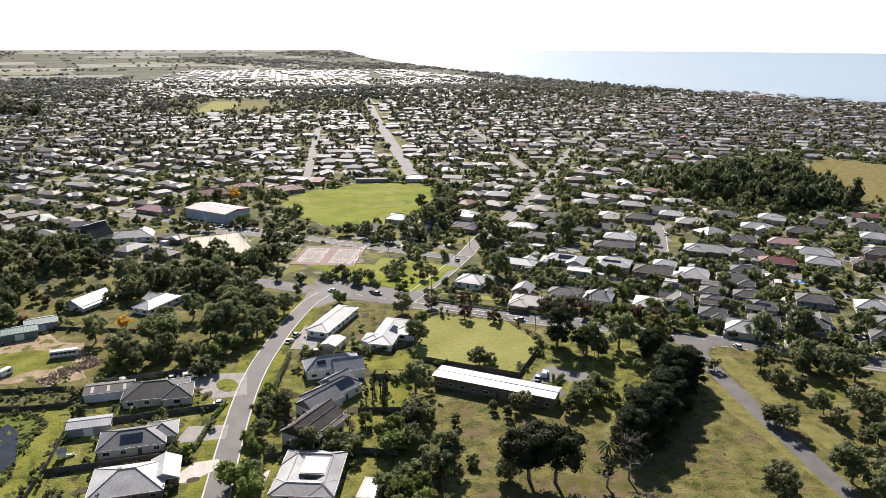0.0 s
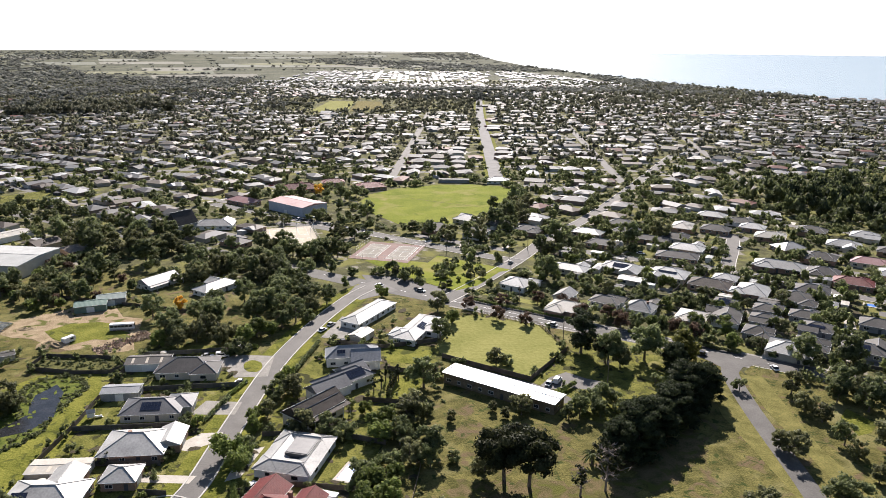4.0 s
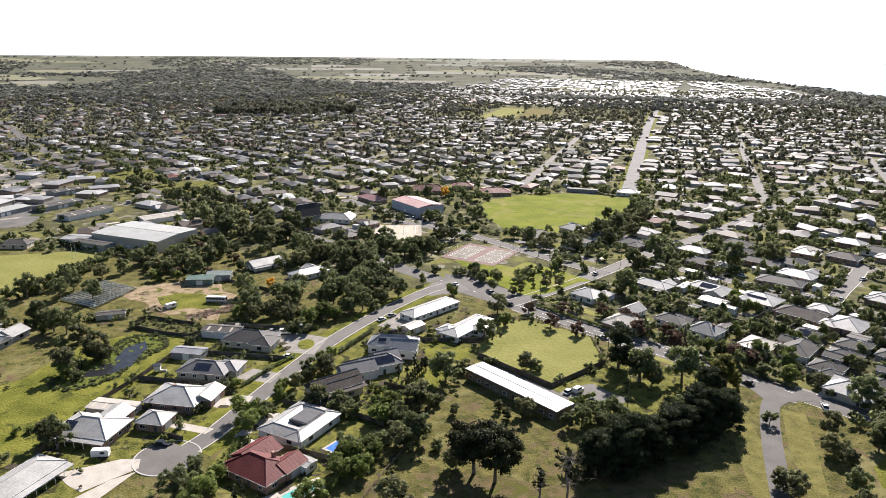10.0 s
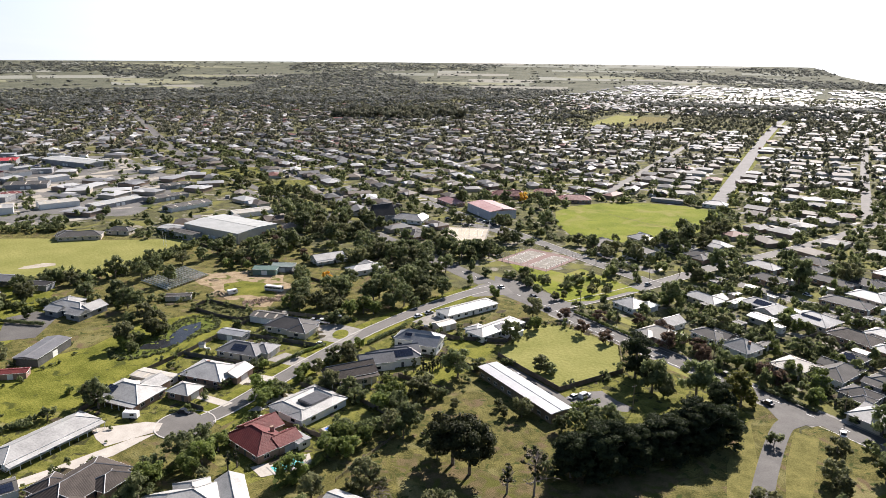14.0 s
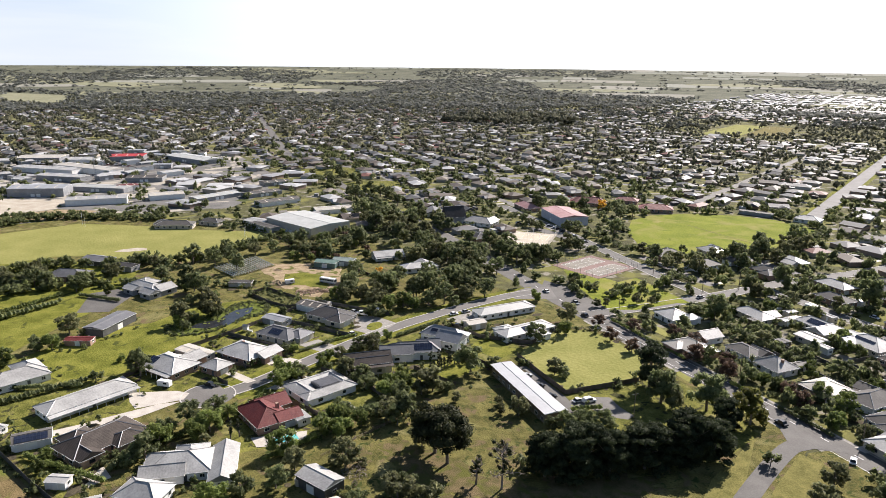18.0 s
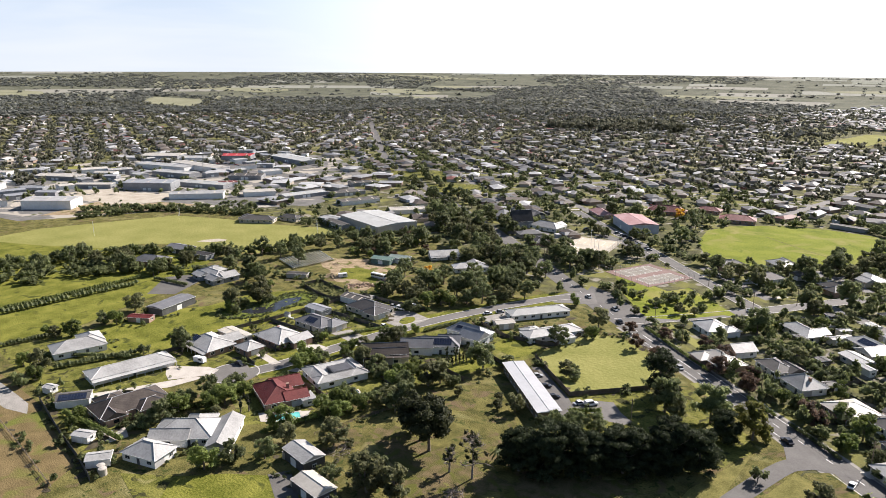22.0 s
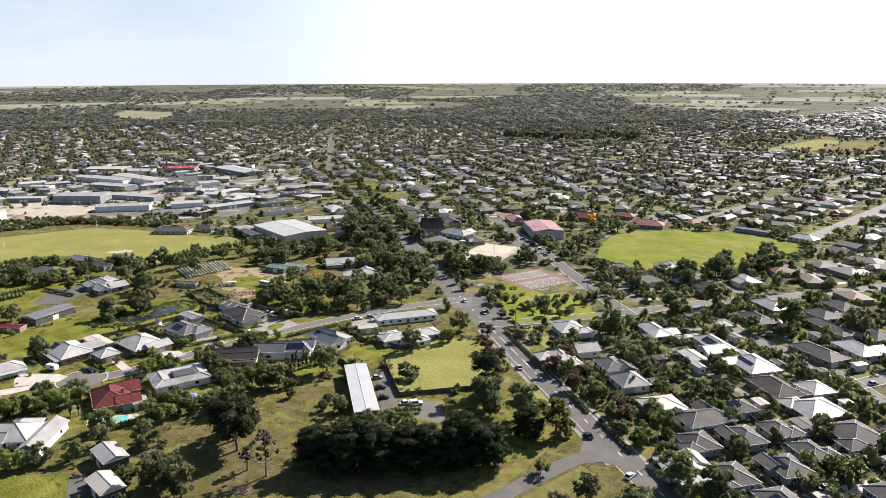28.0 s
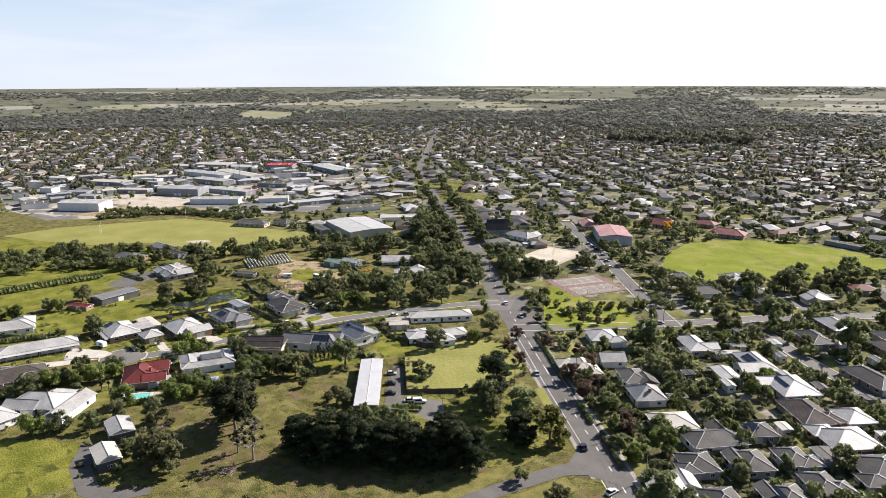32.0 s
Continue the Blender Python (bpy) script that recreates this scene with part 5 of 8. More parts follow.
def far_roofs(spots, seed, roof_mat, wall_mat, tag, grow=1.0, slope=0.34):
    """The joined houses of the far districts: walls, eaves and hipped roofs."""
    rnd = random.Random(seed)
    v, f, wv, wf = [], [], [], []
    for x, y, t, q in spots:
        l, w = rnd.uniform(13, 20) * grow, rnd.uniform(9, 13) * grow
        c, s = math.cos(radians(t)), math.sin(radians(t))
        z = lift(x, y)
        e = 2.8 * grow ** 0.6 + z
        rise = slope * (w / 2 + 0.5) * rnd.uniform(0.7, 1.1)
        half = max((l - w) / 2, 0.3) if rnd.random() < 0.75 else l / 2 + 0.5
        P = lambda a, b, h: (x + c * a - s * b, y + s * a + c * b, h)
        k = len(v)
        a, b = l / 2 + 0.5, w / 2 + 0.5
        v += [P(-a, -b, e), P(a, -b, e), P(a, b, e), P(-a, b, e), P(-half, 0, e + rise), P(half, 0, e + rise)]
        f += [(k, k + 1, k + 5), (k, k + 5, k + 4), (k + 2, k + 3, k + 4), (k + 2, k + 4, k + 5), (k + 1, k + 2, k + 5), (k + 3, k, k + 4), (k, k + 3, k + 2), (k, k + 2, k + 1)]
        if q > 0.45:
            k = len(v)
            g1, g2, h2 = l * 0.3, w * 0.75, rise * 0.75
            dx, dy = rnd.choice((-1, 1)) * l * 0.2, rnd.choice((-1, 1)) * w * 0.42
            v += [P(dx - g1, dy - g2 / 2, e - 0.05), P(dx + g1, dy - g2 / 2, e - 0.05), P(dx + g1, dy + g2 / 2, e - 0.05), P(dx - g1, dy + g2 / 2, e - 0.05), P(dx, dy - g2 / 4, e + h2), P(dx, dy + g2 / 4, e + h2)]
            f += [(k + 1, k + 2, k + 5), (k + 1, k + 5, k + 4), (k + 3, k, k + 4), (k + 3, k + 4, k + 5), (k, k + 1, k + 4), (k + 2, k + 3, k + 5)]
        if q < 0.7:
            k = len(v)
            dx, dy, g1, g2 = rnd.uniform(-0.7, 0.7) * l, rnd.choice((-1, 1)) * w * rnd.uniform(0.85, 1.15), rnd.uniform(1.6, 3.4), rnd.uniform(1.4, 2.6)
            v += [P(dx - g1, dy - g2, z), P(dx + g1, dy - g2, z), P(dx + g1, dy + g2, z), P(dx - g1, dy + g2, z), P(dx - g1, dy - g2, z + 2.2), P(dx + g1, dy - g2, z + 2.2), P(dx + g1, dy + g2, z + 2.5), P(dx - g1, dy + g2, z + 2.5)]
            f += [(k + 4, k + 5, k + 6), (k + 4, k + 6, k + 7)]
            for i in range(4):
                j = (i + 1) % 4
                f += [(k + i, k + j, k + 4 + j), (k + i, k + 4 + j, k + 4 + i)]
        k = len(wv)
        a, b = l / 2, w / 2
        wv += [P(-a, -b, z), P(a, -b, z), P(a, b, z), P(-a, b, z), P(-a, -b, e), P(a, -b, e), P(a, b, e), P(-a, b, e)]
        for i in range(4):
            j = (i + 1) % 4
            wf += [(k + i, k + j, k + 4 + j), (k + i, k + 4 + j, k + 4 + i)]
    root = soup("suburb_roofs", v, f, roof_mat, label=tag, category="houses", kind="stuff")
    w = soup("walls", wv, wf, wall_mat, kind="stuff")
    w.parent = root
    return root


ROOFS = palette("far_roofs", ((0.0, (0.5, 0.5, 0.49)), (0.12, (0.3, 0.295, 0.285)), (0.26, (0.17, 0.17, 0.17)), (0.48, (0.09, 0.09, 0.092)), (0.68, (0.12, 0.1, 0.085)), (0.84, (0.21, 0.18, 0.15)), (0.96, (0.19, 0.085, 0.07))), 0.62)
WALLS = palette("far_walls", ((0.0, (0.62, 0.6, 0.56)), (0.25, (0.36, 0.27, 0.21)), (0.65, (0.48, 0.43, 0.36))), 0.85)
ESTATE = palette("estate_roofs", ((0.0, (0.5, 0.5, 0.49)), (0.4, (0.32, 0.32, 0.32)), (0.7, (0.18, 0.18, 0.185))), 0.55)
far_roofs(FAR_HOUSES, 3, ROOFS, WALLS, "mixed roofs of the wide suburb among trees")


def estate():
    rnd = random.Random(8)
    out = []
    for i in range(60):
        for j in range(34):
            x, y = -420 + i * 19 + rnd.uniform(-2, 2), 1900 + j * 27 + (5 if j % 2 else -5) + rnd.uniform(-2, 2)
            edge = 640 - 0.3 * (y - 2300)
            if x < edge - 30 and x > -420 + 0.12 * (y - 1900) and rnd.random() < 0.48 and abs(x - 240 - (y - 1800) * 0.1) > 14:
                out.append((x, y, rnd.choice((0.6, 92.2)) + 4, rnd.random()))
    return out


far_roofs(estate(), 5, ESTATE, WALLS, "bright pale roofs of a distant new estate")


def far_fields():
    """Farm paddocks beyond the town, in uneven bands out to the horizon."""
    rnd = random.Random(29)
    v, f = [], []
    for b in range(11):
        r0 = 2120 + 255 * b
        a = 62.0
        while a < 190:
            step = rnd.uniform(2.5, 8.0)
            lo, hi = r0 + rnd.uniform(-30, 30), r0 + 250 + rnd.uniform(-30, 20)
            mx, my = MID[0] + (lo + hi) / 2 * math.cos(radians(a + step / 2)), MID[1] + (lo + hi) / 2 * math.sin(radians(a + step / 2))
            keep = (lo + hi) / 2 + 190 < min(shore(a), shore(a + step)) and not (1850 < my < 2850 and -450 < mx < 700)
            if keep and rnd.random() < (0.42 if a < 118 else 0.1):
                n = 4
                k = len(v)
                for i in range(n + 1):
                    q = radians(a + (step - 0.25) * i / n)
                    for r in (lo, (lo + hi) / 2, hi):
                        x, y = MID[0] + r * math.cos(q), MID[1] + r * math.sin(q)
                        v.append((x, y, lift(x, y) + 1.2))
                for i in range(n):
                    for m in range(2):
                        p = k + i * 3 + m
                        f.append((p, p + 1, p + 4, p + 3))
            a += step
    # These pale, close, greyed tones carry the distance haze in the colour.
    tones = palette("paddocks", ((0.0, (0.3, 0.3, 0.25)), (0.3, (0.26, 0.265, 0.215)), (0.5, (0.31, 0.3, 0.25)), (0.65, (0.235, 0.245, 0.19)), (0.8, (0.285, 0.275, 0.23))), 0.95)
    soup("field", v, f, tones, label="distant farm paddocks in haze-paled tones", category="fields", kind="structure")


far_fields()

# ---- trees ----
HOUSE_FOOT = list(FOOT.rows)
ICO_V = np.array([(1, 0, 0), (0, 1, 0), (-1, 0, 0), (0, -1, 0), (0, 0, 1), (0, 0, -1)], float)
ICO_F = np.array([(0, 1, 4), (1, 2, 4), (2, 3, 4), (3, 0, 4), (1, 0, 5), (2, 1, 5), (3, 2, 5), (0, 3, 5)])


def leaf_cloud(rng, clumps, per, leaf, flat=0.85):
    """Leaf cards on the skin of many clumps (x, y, z, r), round a small ragged core each."""
    v, f, k = [], [], 0
    for x, y, z, r in clumps:
        core = ICO_V * (r * 0.95 * rng.uniform(0.75, 1.15, (6, 1))) * (1, 1, flat) + (x, y, z)
        v.append(core)
        f.append(ICO_F + k)
        k += 6
        d = rng.normal(size=(per, 3))
        d /= np.linalg.norm(d, axis=1, keepdims=True)
        d[:, 2] = np.where(d[:, 2] < -0.5, -d[:, 2], d[:, 2])
        p = np.array((x, y, z)) + d * (1, 1, flat) * r * rng.uniform(0.8, 1.12, (per, 1))
        u = np.cross(d, rng.normal(size=(per, 3)))
        u /= np.linalg.norm(u, axis=1, keepdims=True)
        w = np.cross(d + rng.normal(0, 0.55, (per, 3)), u)
        w /= np.linalg.norm(w, axis=1, keepdims=True)
        s = leaf * rng.uniform(0.6, 1.3, (per, 1))
        tri = np.stack([p - u * s * 0.6, p + u * s * 0.6, p + w * s, ], 1)
        v.append(tri.reshape(-1, 3))
        f.append(np.arange(per * 3).reshape(-1, 3) + k)
        k += per * 3
    return np.concatenate(v), np.concatenate(f)


def crown_mesh(name, rng, clumps, per, leaf, material, flat=0.85):
    v, f = leaf_cloud(rng, clumps, per, leaf, flat)
    ob = soup(name, v, f, material)
    me = ob.data
    bpy.data.objects.remove(ob)
    return me


def limbs(g, rng, height, spread, r0, count, low=0.35):
    lean = Vector((rng.uniform(-0.06, 0.06), rng.uniform(-0.06, 0.06), 1)) * height * 0.62
    g.tube((0, 0, -0.3), lean * 0.5, r0, r0 * 0.75, 7)
    g.tube(lean * 0.5, lean, r0 * 0.75, r0 * 0.45, 6)
    for k in range(count):
        a = 2 * math.pi * k / count + rng.uniform(-0.4, 0.4)
        t = rng.uniform(low, 0.95)
        base = lean * t
        tip = base + Vector((math.cos(a) * spread * rng.uniform(0.5, 0.95), math.sin(a) * spread * rng.uniform(0.5, 0.95), height * rng.uniform(0.15, 0.36)))
        mid = (base + tip) / 2 + Vector((0, 0, -0.04 * height))
        g.tube(base, mid, r0 * 0.4, r0 * 0.26, 5)
        g.tube(mid, tip, r0 * 0.26, r0 * 0.08, 4)


def tree_kind(name, seed, height, spread, n, per, leaf, material, label, shape="gum", bark=None, flat=0.85):
    rng = np.random.default_rng(seed)
    cl = []
    for k in range(n):
        a, q = rng.uniform(0, 2 * math.pi), math.sqrt(rng.uniform(0, 1))
        if shape == "gum":
            z = height * rng.uniform(0.26, 0.93)
            rr = spread * q * math.sqrt(max(0.12, 1 - ((z / height - 0.56) / 0.42) ** 2))
            r = spread * rng.uniform(0.2, 0.36)
        elif shape == "round":
            z = height * rng.uniform(0.16, 0.86)
            rr = spread * q * math.sqrt(max(0.1, 1 - ((z / height - 0.5) / 0.5) ** 2))
            r = spread * rng.uniform(0.28, 0.42)
        elif shape == "high":
            z = height * rng.uniform(0.46, 0.93)
            rr = spread * q * math.sqrt(max(0.15, 1 - ((z / height - 0.66) / 0.36) ** 2))
            r = spread * rng.uniform(0.2, 0.34)
        elif shape == "cone":
            t = rng.uniform(0, 1) ** 1.3
            z = height * (0.12 + 0.84 * t)
            rr = spread * (1.02 - t) * rng.uniform(0.35, 1)
            r = spread * (0.16 + 0.22 * (1 - t))
        else:
            t = rng.uniform(0, 1)
            z = height * (0.1 + 0.78 * t)
            rr = spread * (1 - 0.4 * t ** 3) * rng.uniform(0.2, 1)
            r = spread * rng.uniform(0.2, 0.34)
        cl.append((rr * math.cos(a), rr * math.sin(a), z, r))
    root = thing(name, 0, 0, label=label, category="tree" if "shrub" not in name else "shrub")
    g = Geo()
    limbs(g, rng, height, spread, 0.03 * height + 0.05, 5)
    part("trunk", g, bark or BARK, root)
    part("crown", crown_mesh("crown", rng, cl, per, leaf, material, flat), None, root)
    return root


GUMS = [tree_kind("gum_tree", 11 + k, h, sp, 34, 50, 0.52, m, lab) for k, (h, sp, m, lab) in enumerate((
    (11, 4.8, GUM, "dark green gum tree with an uneven crown"), (9, 4.2, GUM2, "olive green gum tree with gaps in its crown"), (13, 5.4, GUM, "tall spreading dark gum tree"), (8, 3.6, GUM2, "small olive green native tree")))]
GARDEN = [tree_kind("garden_tree", 31 + k, h, sp, 22, 56, 0.38, m, lab, "round") for k, (h, sp, m, lab) in enumerate((
    (6, 2.9, GREENL, "leafy green garden tree"), (5, 2.5, GUM, "dense dark green garden tree"), (7, 3.0, GREENL, "rounded leafy green garden tree"), (5.5, 2.6, PLUM, "plum tree with purple leaves")))]
SHRUBS = [tree_kind("shrub", 51 + k, h, sp, 10, 40, 0.4, m, lab, "round") for k, (h, sp, m, lab) in enumerate((
    (2.4, 1.5, GREENL, "rounded green garden shrub"), (2.8, 1.8, GUM, "dark evergreen garden shrub"), (2.0, 1.4, GUM2, "low olive grey garden shrub")))]
CYPRESS = [tree_kind("cypress_tree", 71 + k, h, sp, 84, 124, 0.5, CYPR, "huge dark cypress in a windbreak row", "wide", flat=0.4) for k, (h, sp) in enumerate(((14.5, 6.4), (13.2, 6.0), (15, 6.8)))]
OLDGUM = tree_kind("old_gum_tree", 17, 13, 5.4, 64, 70, 0.5, DARKGUM, "tall old gum tree with a dense dark crown on bare trunks", "high")
PINE = tree_kind("pine_tree", 81, 16.5, 4.9, 56, 84, 0.5, CYPR, "tall dark broad pine beside the paddock", "round", flat=0.5)
GOLDC = tree_kind("golden_cypress", 83, 12, 5.5, 26, 60, 0.8, GOLD, "golden cypress with yellow-green foliage", "wide")
POPLAR = tree_kind("pencil_pine", 84, 8, 1.1, 14, 40, 0.4, CYPR, "slim dark pencil pine in a row", "wide")
AUTUMN = tree_kind("autumn_tree", 85, 7, 3.2, 18, 46, 0.5, YELLOW, "tree in golden yellow autumn leaf", "round")
ROADT = tree_kind("street_tree", 86, 6.5, 2.9, 18, 50, 0.5, PLUM, "dark round street tree on the verge", "round")


PLANTED = set()


def put(kind, x, y, scale=1.0, turn=None, rnd=random.Random(77), group=""):
    place = pose(x, y, 0, 0, 0, rnd.uniform(0, 360) if turn is None else turn)
    if kind.name in PLANTED:
        ob = copy_thing(kind, place)
    else:
        PLANTED.add(kind.name)
        ob = kind
        ob.matrix_basis = place
    ob.scale = (scale * rnd.uniform(0.93, 1.07), scale * rnd.uniform(0.93, 1.07), scale * rnd.uniform(0.92, 1.08))
    if group:
        tagged(ob, group=group)
    FOOT.append((x, y, 1.2 * scale))
    return ob


for k in range(10):
    t = k / 9
    put(CYPRESS[k % 3], 97 + 36.5 * t + (1.5 if k % 2 else -1.5), 173.5 + 37.3 * t, 0.95 + 0.1 * (k % 3) / 2, group="cypress windbreak row")
put(PINE, 101.9, 250.3, 1.15)
put(OLDGUM, 109.2, 241.7, 0.82)
put(GOLDC, 139.5, 241, 1.05)
put(CYPRESS[1], 133, 233.5, 0.88)
for x, y in ((61.5, 300.5), (94.3, 305.8), (122, 285.9)):
    put(ROADT, x, y, 0.95, group="street trees along the main road")
for x, y, q in ((95.3, 204.7, 0.72), (90.3, 200.8, 0.66), (99.2, 209.7, 0.7), (86.4, 198.8, 0.55), (92, 206, 0.62), (97, 200, 0.6), (103, 206.5, 0.62)):
    put(GUMS[0], x, y, q)
for x, y, q in ((66.7, 246.9, 0.7), (69.8, 243.9, 0.6), (81.1, 233.9, 0.5)):
    put(GARDEN[1], x, y, q)
for x, y in ((48.5, 198.5), (62.5, 205), (66, 200)):
    put(GUMS[3], x, y, 0.5)
BUILT = list(HOUSE_FOOT)


GLADE = [(41, 184), (42, 215), (56, 216), (74, 200), (71, 182), (58, 174)]
BACK_LAWNS = ([(25, 258), (44, 253), (42, 241), (26, 244)], [(29, 230), (40, 228), (36.5, 209), (27, 213)])


def plant(kind, x, y, q):
    if not inside((x, y), GLADE) and not any(inside((x, y), q) for q in BACK_LAWNS) and all((x - a) ** 2 + (y - b) ** 2 > (0.75 * r) ** 2 for a, b, r in BUILT) and all(seg_dist((x, y), a, b) > w + 0.4 for a, b, w in TRACKS.near((x, y))):
        put(kind, x, y, min(1.35, 0.74 * q))


put(OLDGUM, 61.5, 166, 1.32, 20)
put(OLDGUM, 68, 163, 1.25, 150)
for x, y, q in ((40.2, 222.2, 1.54), (109.7, 239.3, 1.58), (104, 340.3, 1.51), (184.7, 235, 1.31), (163.8, 401.2, 1.9), (131.2, 398.8, 1.78), (123.2, 414, 1.65), (110.3, 390.6, 1.39), (41.1, 178.6, 1.3), (32.4, 185.6, 1.1), (144.4, 168.8, 1.28), (124.7, 242.9, 1.77), (184.1, 213.3, 1.56), (197.3, 233.3, 1.68), (183.7, 242, 1.31), (147.4, 146.3, 1.58), (149.5, 137.4, 1.56), (185.2, 169.4, 1.42), (173.9, 152.9, 1.46), (193.9, 198.6, 1.39),):
    plant(GUMS[0], x, y, q)
for x, y, q in ((-16.9, 126.5, 1.9), (22.6, 167.5, 1.71), (43, 213.1, 1.9), (9.5, 185.4, 1.9), (11, 191.4, 1.9), (59, 131.5, 1.46), (29.4, 116.4, 1.9), (132.7, 278.2, 1.9), (163.7, 301.8, 1.9), (133.1, 431.1, 1.9), (186.8, 347.3, 1.6), (212, 333.3, 1.37), (-12.3, 182.5, 1.72), (-16, 145.3, 1.9), (-10.7, 215.7, 1.63), (-5.5, 219.9, 1.37), (15.8, 189.3, 1.69),):
    plant(GARDEN[1], x, y, q)
for x, y, q in ((-7.1, 129.6, 1.54), (25, 154.4, 1.68), (25.3, 162.1, 1.69), (25.2, 190.6, 1.76), (53.4, 282.1, 1.4), (162.4, 252.9, 0.97), (157.1, 276.1, 1.51), (185.7, 366.1, 1.16), (192.5, 354.8, 1.4), (-13.9, 201, 1.12), (4.2, 194.3, 1.72),):
    plant(GARDEN[0], x, y, q)
for x, y, q in ((-6.9, 135.4, 1.9), (22.8, 138.4, 1.9), (27.8, 195, 1.7), (26.8, 108.5, 1.77), (165.8, 265.8, 1.83), (151.4, 295, 1.43), (-16.9, 178.2, 1.83), (-7.6, 143.6, 1.43),):
    plant(GARDEN[2], x, y, q)
for x, y, q in ((34.7, 196.8, 1.6), (53.1, 196.6, 1.71), (80, 137.1, 1.6), (43.8, 144.1, 1.62), (129.4, 315.1, 1.4), (170.7, 304.1, 1.4), (167.6, 214.7, 1.37), (2.4, 177.6, 1.48), (-97.2, 193, 1.65), ):
    plant(GUMS[3], x, y, q)
for x, y, q in ((71.1, 134.2, 1.82), (179.8, 409.4, 1.9), (189.4, 418.2, 1.83), (-94.7, 208.3, 1.64), (113.9, 237.8, 1.15), (122.8, 143.8, 1.43), (177.8, 175.9, 1.62), (189.2, 208.7, 1.25),):
    plant(GUMS[1], x, y, q)
for x, y, q in ((47.3, 147.2, 1.9), (39.8, 143.7, 1.9),):
    plant(SHRUBS[2], x, y, q)
for x, y, q in ((73.1, 285.5, 1.36), (84.7, 279.7, 1.26), (77.5, 304, 1.27), (109.2, 284.3, 1.58),):
    plant(ROADT, x, y, q)
for x, y, q in ((124.4, 275.1, 1.9),):
    plant(GARDEN[3], x, y, q)
put(AUTUMN, -67, 301.7, 0.9)
put(AUTUMN, -36.2, 554.9, 1.3)
for x, y in ((104.4, 300.8), (108.5, 296.9), (152.2, 264.6), (146.9, 270.7)):
    put(GARDEN[3], x, y, 1.1)


def palm(x, y, h=6.0):
    root = thing("palm_tree", x, y, label="date palm with drooping fronds", category="palm")
    g = Geo()
    g.tube((0, 0, -0.2), (0.1, 0, h), 0.4, 0.32, 8)
    part("trunk", g, BARK, root)
    rnd = random.Random(int(x))
    for k in range(18):
        a, up = 2 * math.pi * k / 18 + rnd.uniform(-0.1, 0.1), rnd.uniform(0.1, 0.9)
        fg = Geo()
        px, pz = 0.0, h
        for i in range(4):
            q0, q1 = i / 4, (i + 1) / 4
            r0, r1 = q0 * 3.0, q1 * 3.0
            z0, z1 = h + up * r0 - 0.32 * r0 * r0, h + up * r1 - 0.32 * r1 * r1
            w0, w1 = 0.5 * (1 - q0 * 0.6), 0.5 * (1 - q1 * 0.6)
            ca, sa = math.cos(a), math.sin(a)
            for sg in (-1, 1):
                fg.poly([(ca * r0, sa * r0, z0), (ca * r1, sa * r1, z1), (ca * r1 - sg * sa * w1, sa * r1 + sg * ca * w1, z1 - 0.25), (ca * r0 - sg * sa * w0, sa * r0 + sg * ca * w0, z0 - 0.25)])
        part("frond", fg, GUM, root)




def grown(rows, kinds, reach):
    """Trees at given places with given crown radii, where none stands yet."""
    for k, (x, y, r) in enumerate(rows):
        if r > 7 or (r > 5 and reach == 3.5):
            continue
        r = min(r, 5.6)
        if inside((x, y), GLADE) or any((x - a) ** 2 + (y - b) ** 2 < (0.62 * q) ** 2 for a, b, q in BUILT) or any(seg_dist((x, y), a, b) < w + 0.6 for a, b, w in TRACKS.near((x, y))):
            continue
        if any((x - a) ** 2 + (y - b) ** 2 < (0.85 * r) ** 2 for a, b, q in FOOT.near((x, y)) if q < 2.2):
            continue
        put(kinds[k % len(kinds)], x, y, r / reach)


grown(((-131.7, 227.7, 5.9), (-124.4, 226.3, 4.9), (-141.9, 234.5, 4.9), (-160.9, 275.3, 5.5), (-159.6, 264.2, 4.9), (-160.9, 296.2, 5.5), (-155.5, 306.5, 5.0), (-156.6, 320.7, 4.9), (-134.6, 318.2, 5.5), (-128.8, 322, 5.6), (-76.1, 290.9, 6.1), (-40.3, 261.6, 6.2), (45.3, 253.3, 7.3), (47.5, 264.2, 4.9), (30.5, 188.8, 3.8), (41.3, 173.3, 4.1), (-39.7, 258.5, 5.5), (-37.9, 267, 4.9), (-18.6, 279.2, 4.9), (-13.9, 285.6, 5.6), (-9.1, 297.9, 5.6), (-3, 307.2, 5.6), (-9.1, 256.1, 4.9), (35.6, 174.7, 5.4), (35.3, 197.9, 5.5), (45.3, 207.7, 5.5), (56, 166.7, 5.0), (69.3, 140.6, 4.9), (68.1, 135.2, 3.3), (-143.8, 110.5, 7.3)), (GUMS[0], GUMS[2], GUMS[1]), 6.2)
grown(((-13.1, 127.3, 4.9), (-13.7, 133, 4.9), (-199.9, 181.9, 9.5), (-234.4, 131.8, 7.5), (-236.6, 145.3, 9.5), (-224.8, 156.5, 8.7), (-219.4, 170.2, 8.7)), (GUMS[0], GUMS[2], GUMS[1]), 6.2)
grown(((15.1, 191.2, 4.9), (34.8, 232.6, 3.0), (41.4, 226.2, 5.0), (44.8, 231.7, 5.5), (51.9, 211.9, 4.4), (41, 203.9, 4.4), (43.8, 178.5, 4.5), (47.9, 175.8, 3.7), (41.4, 180.4, 5.5), (38.4, 225.4, 6.1), (34.7, 124.5, 3.3), (-9.5, 107.5, 4.9), (-9.3, 113.2, 4.5), (-12.8, 140.5, 5.4), (-62.9, 148.3, 4.9)), (GUMS[0], GARDEN[1]), 5.0)
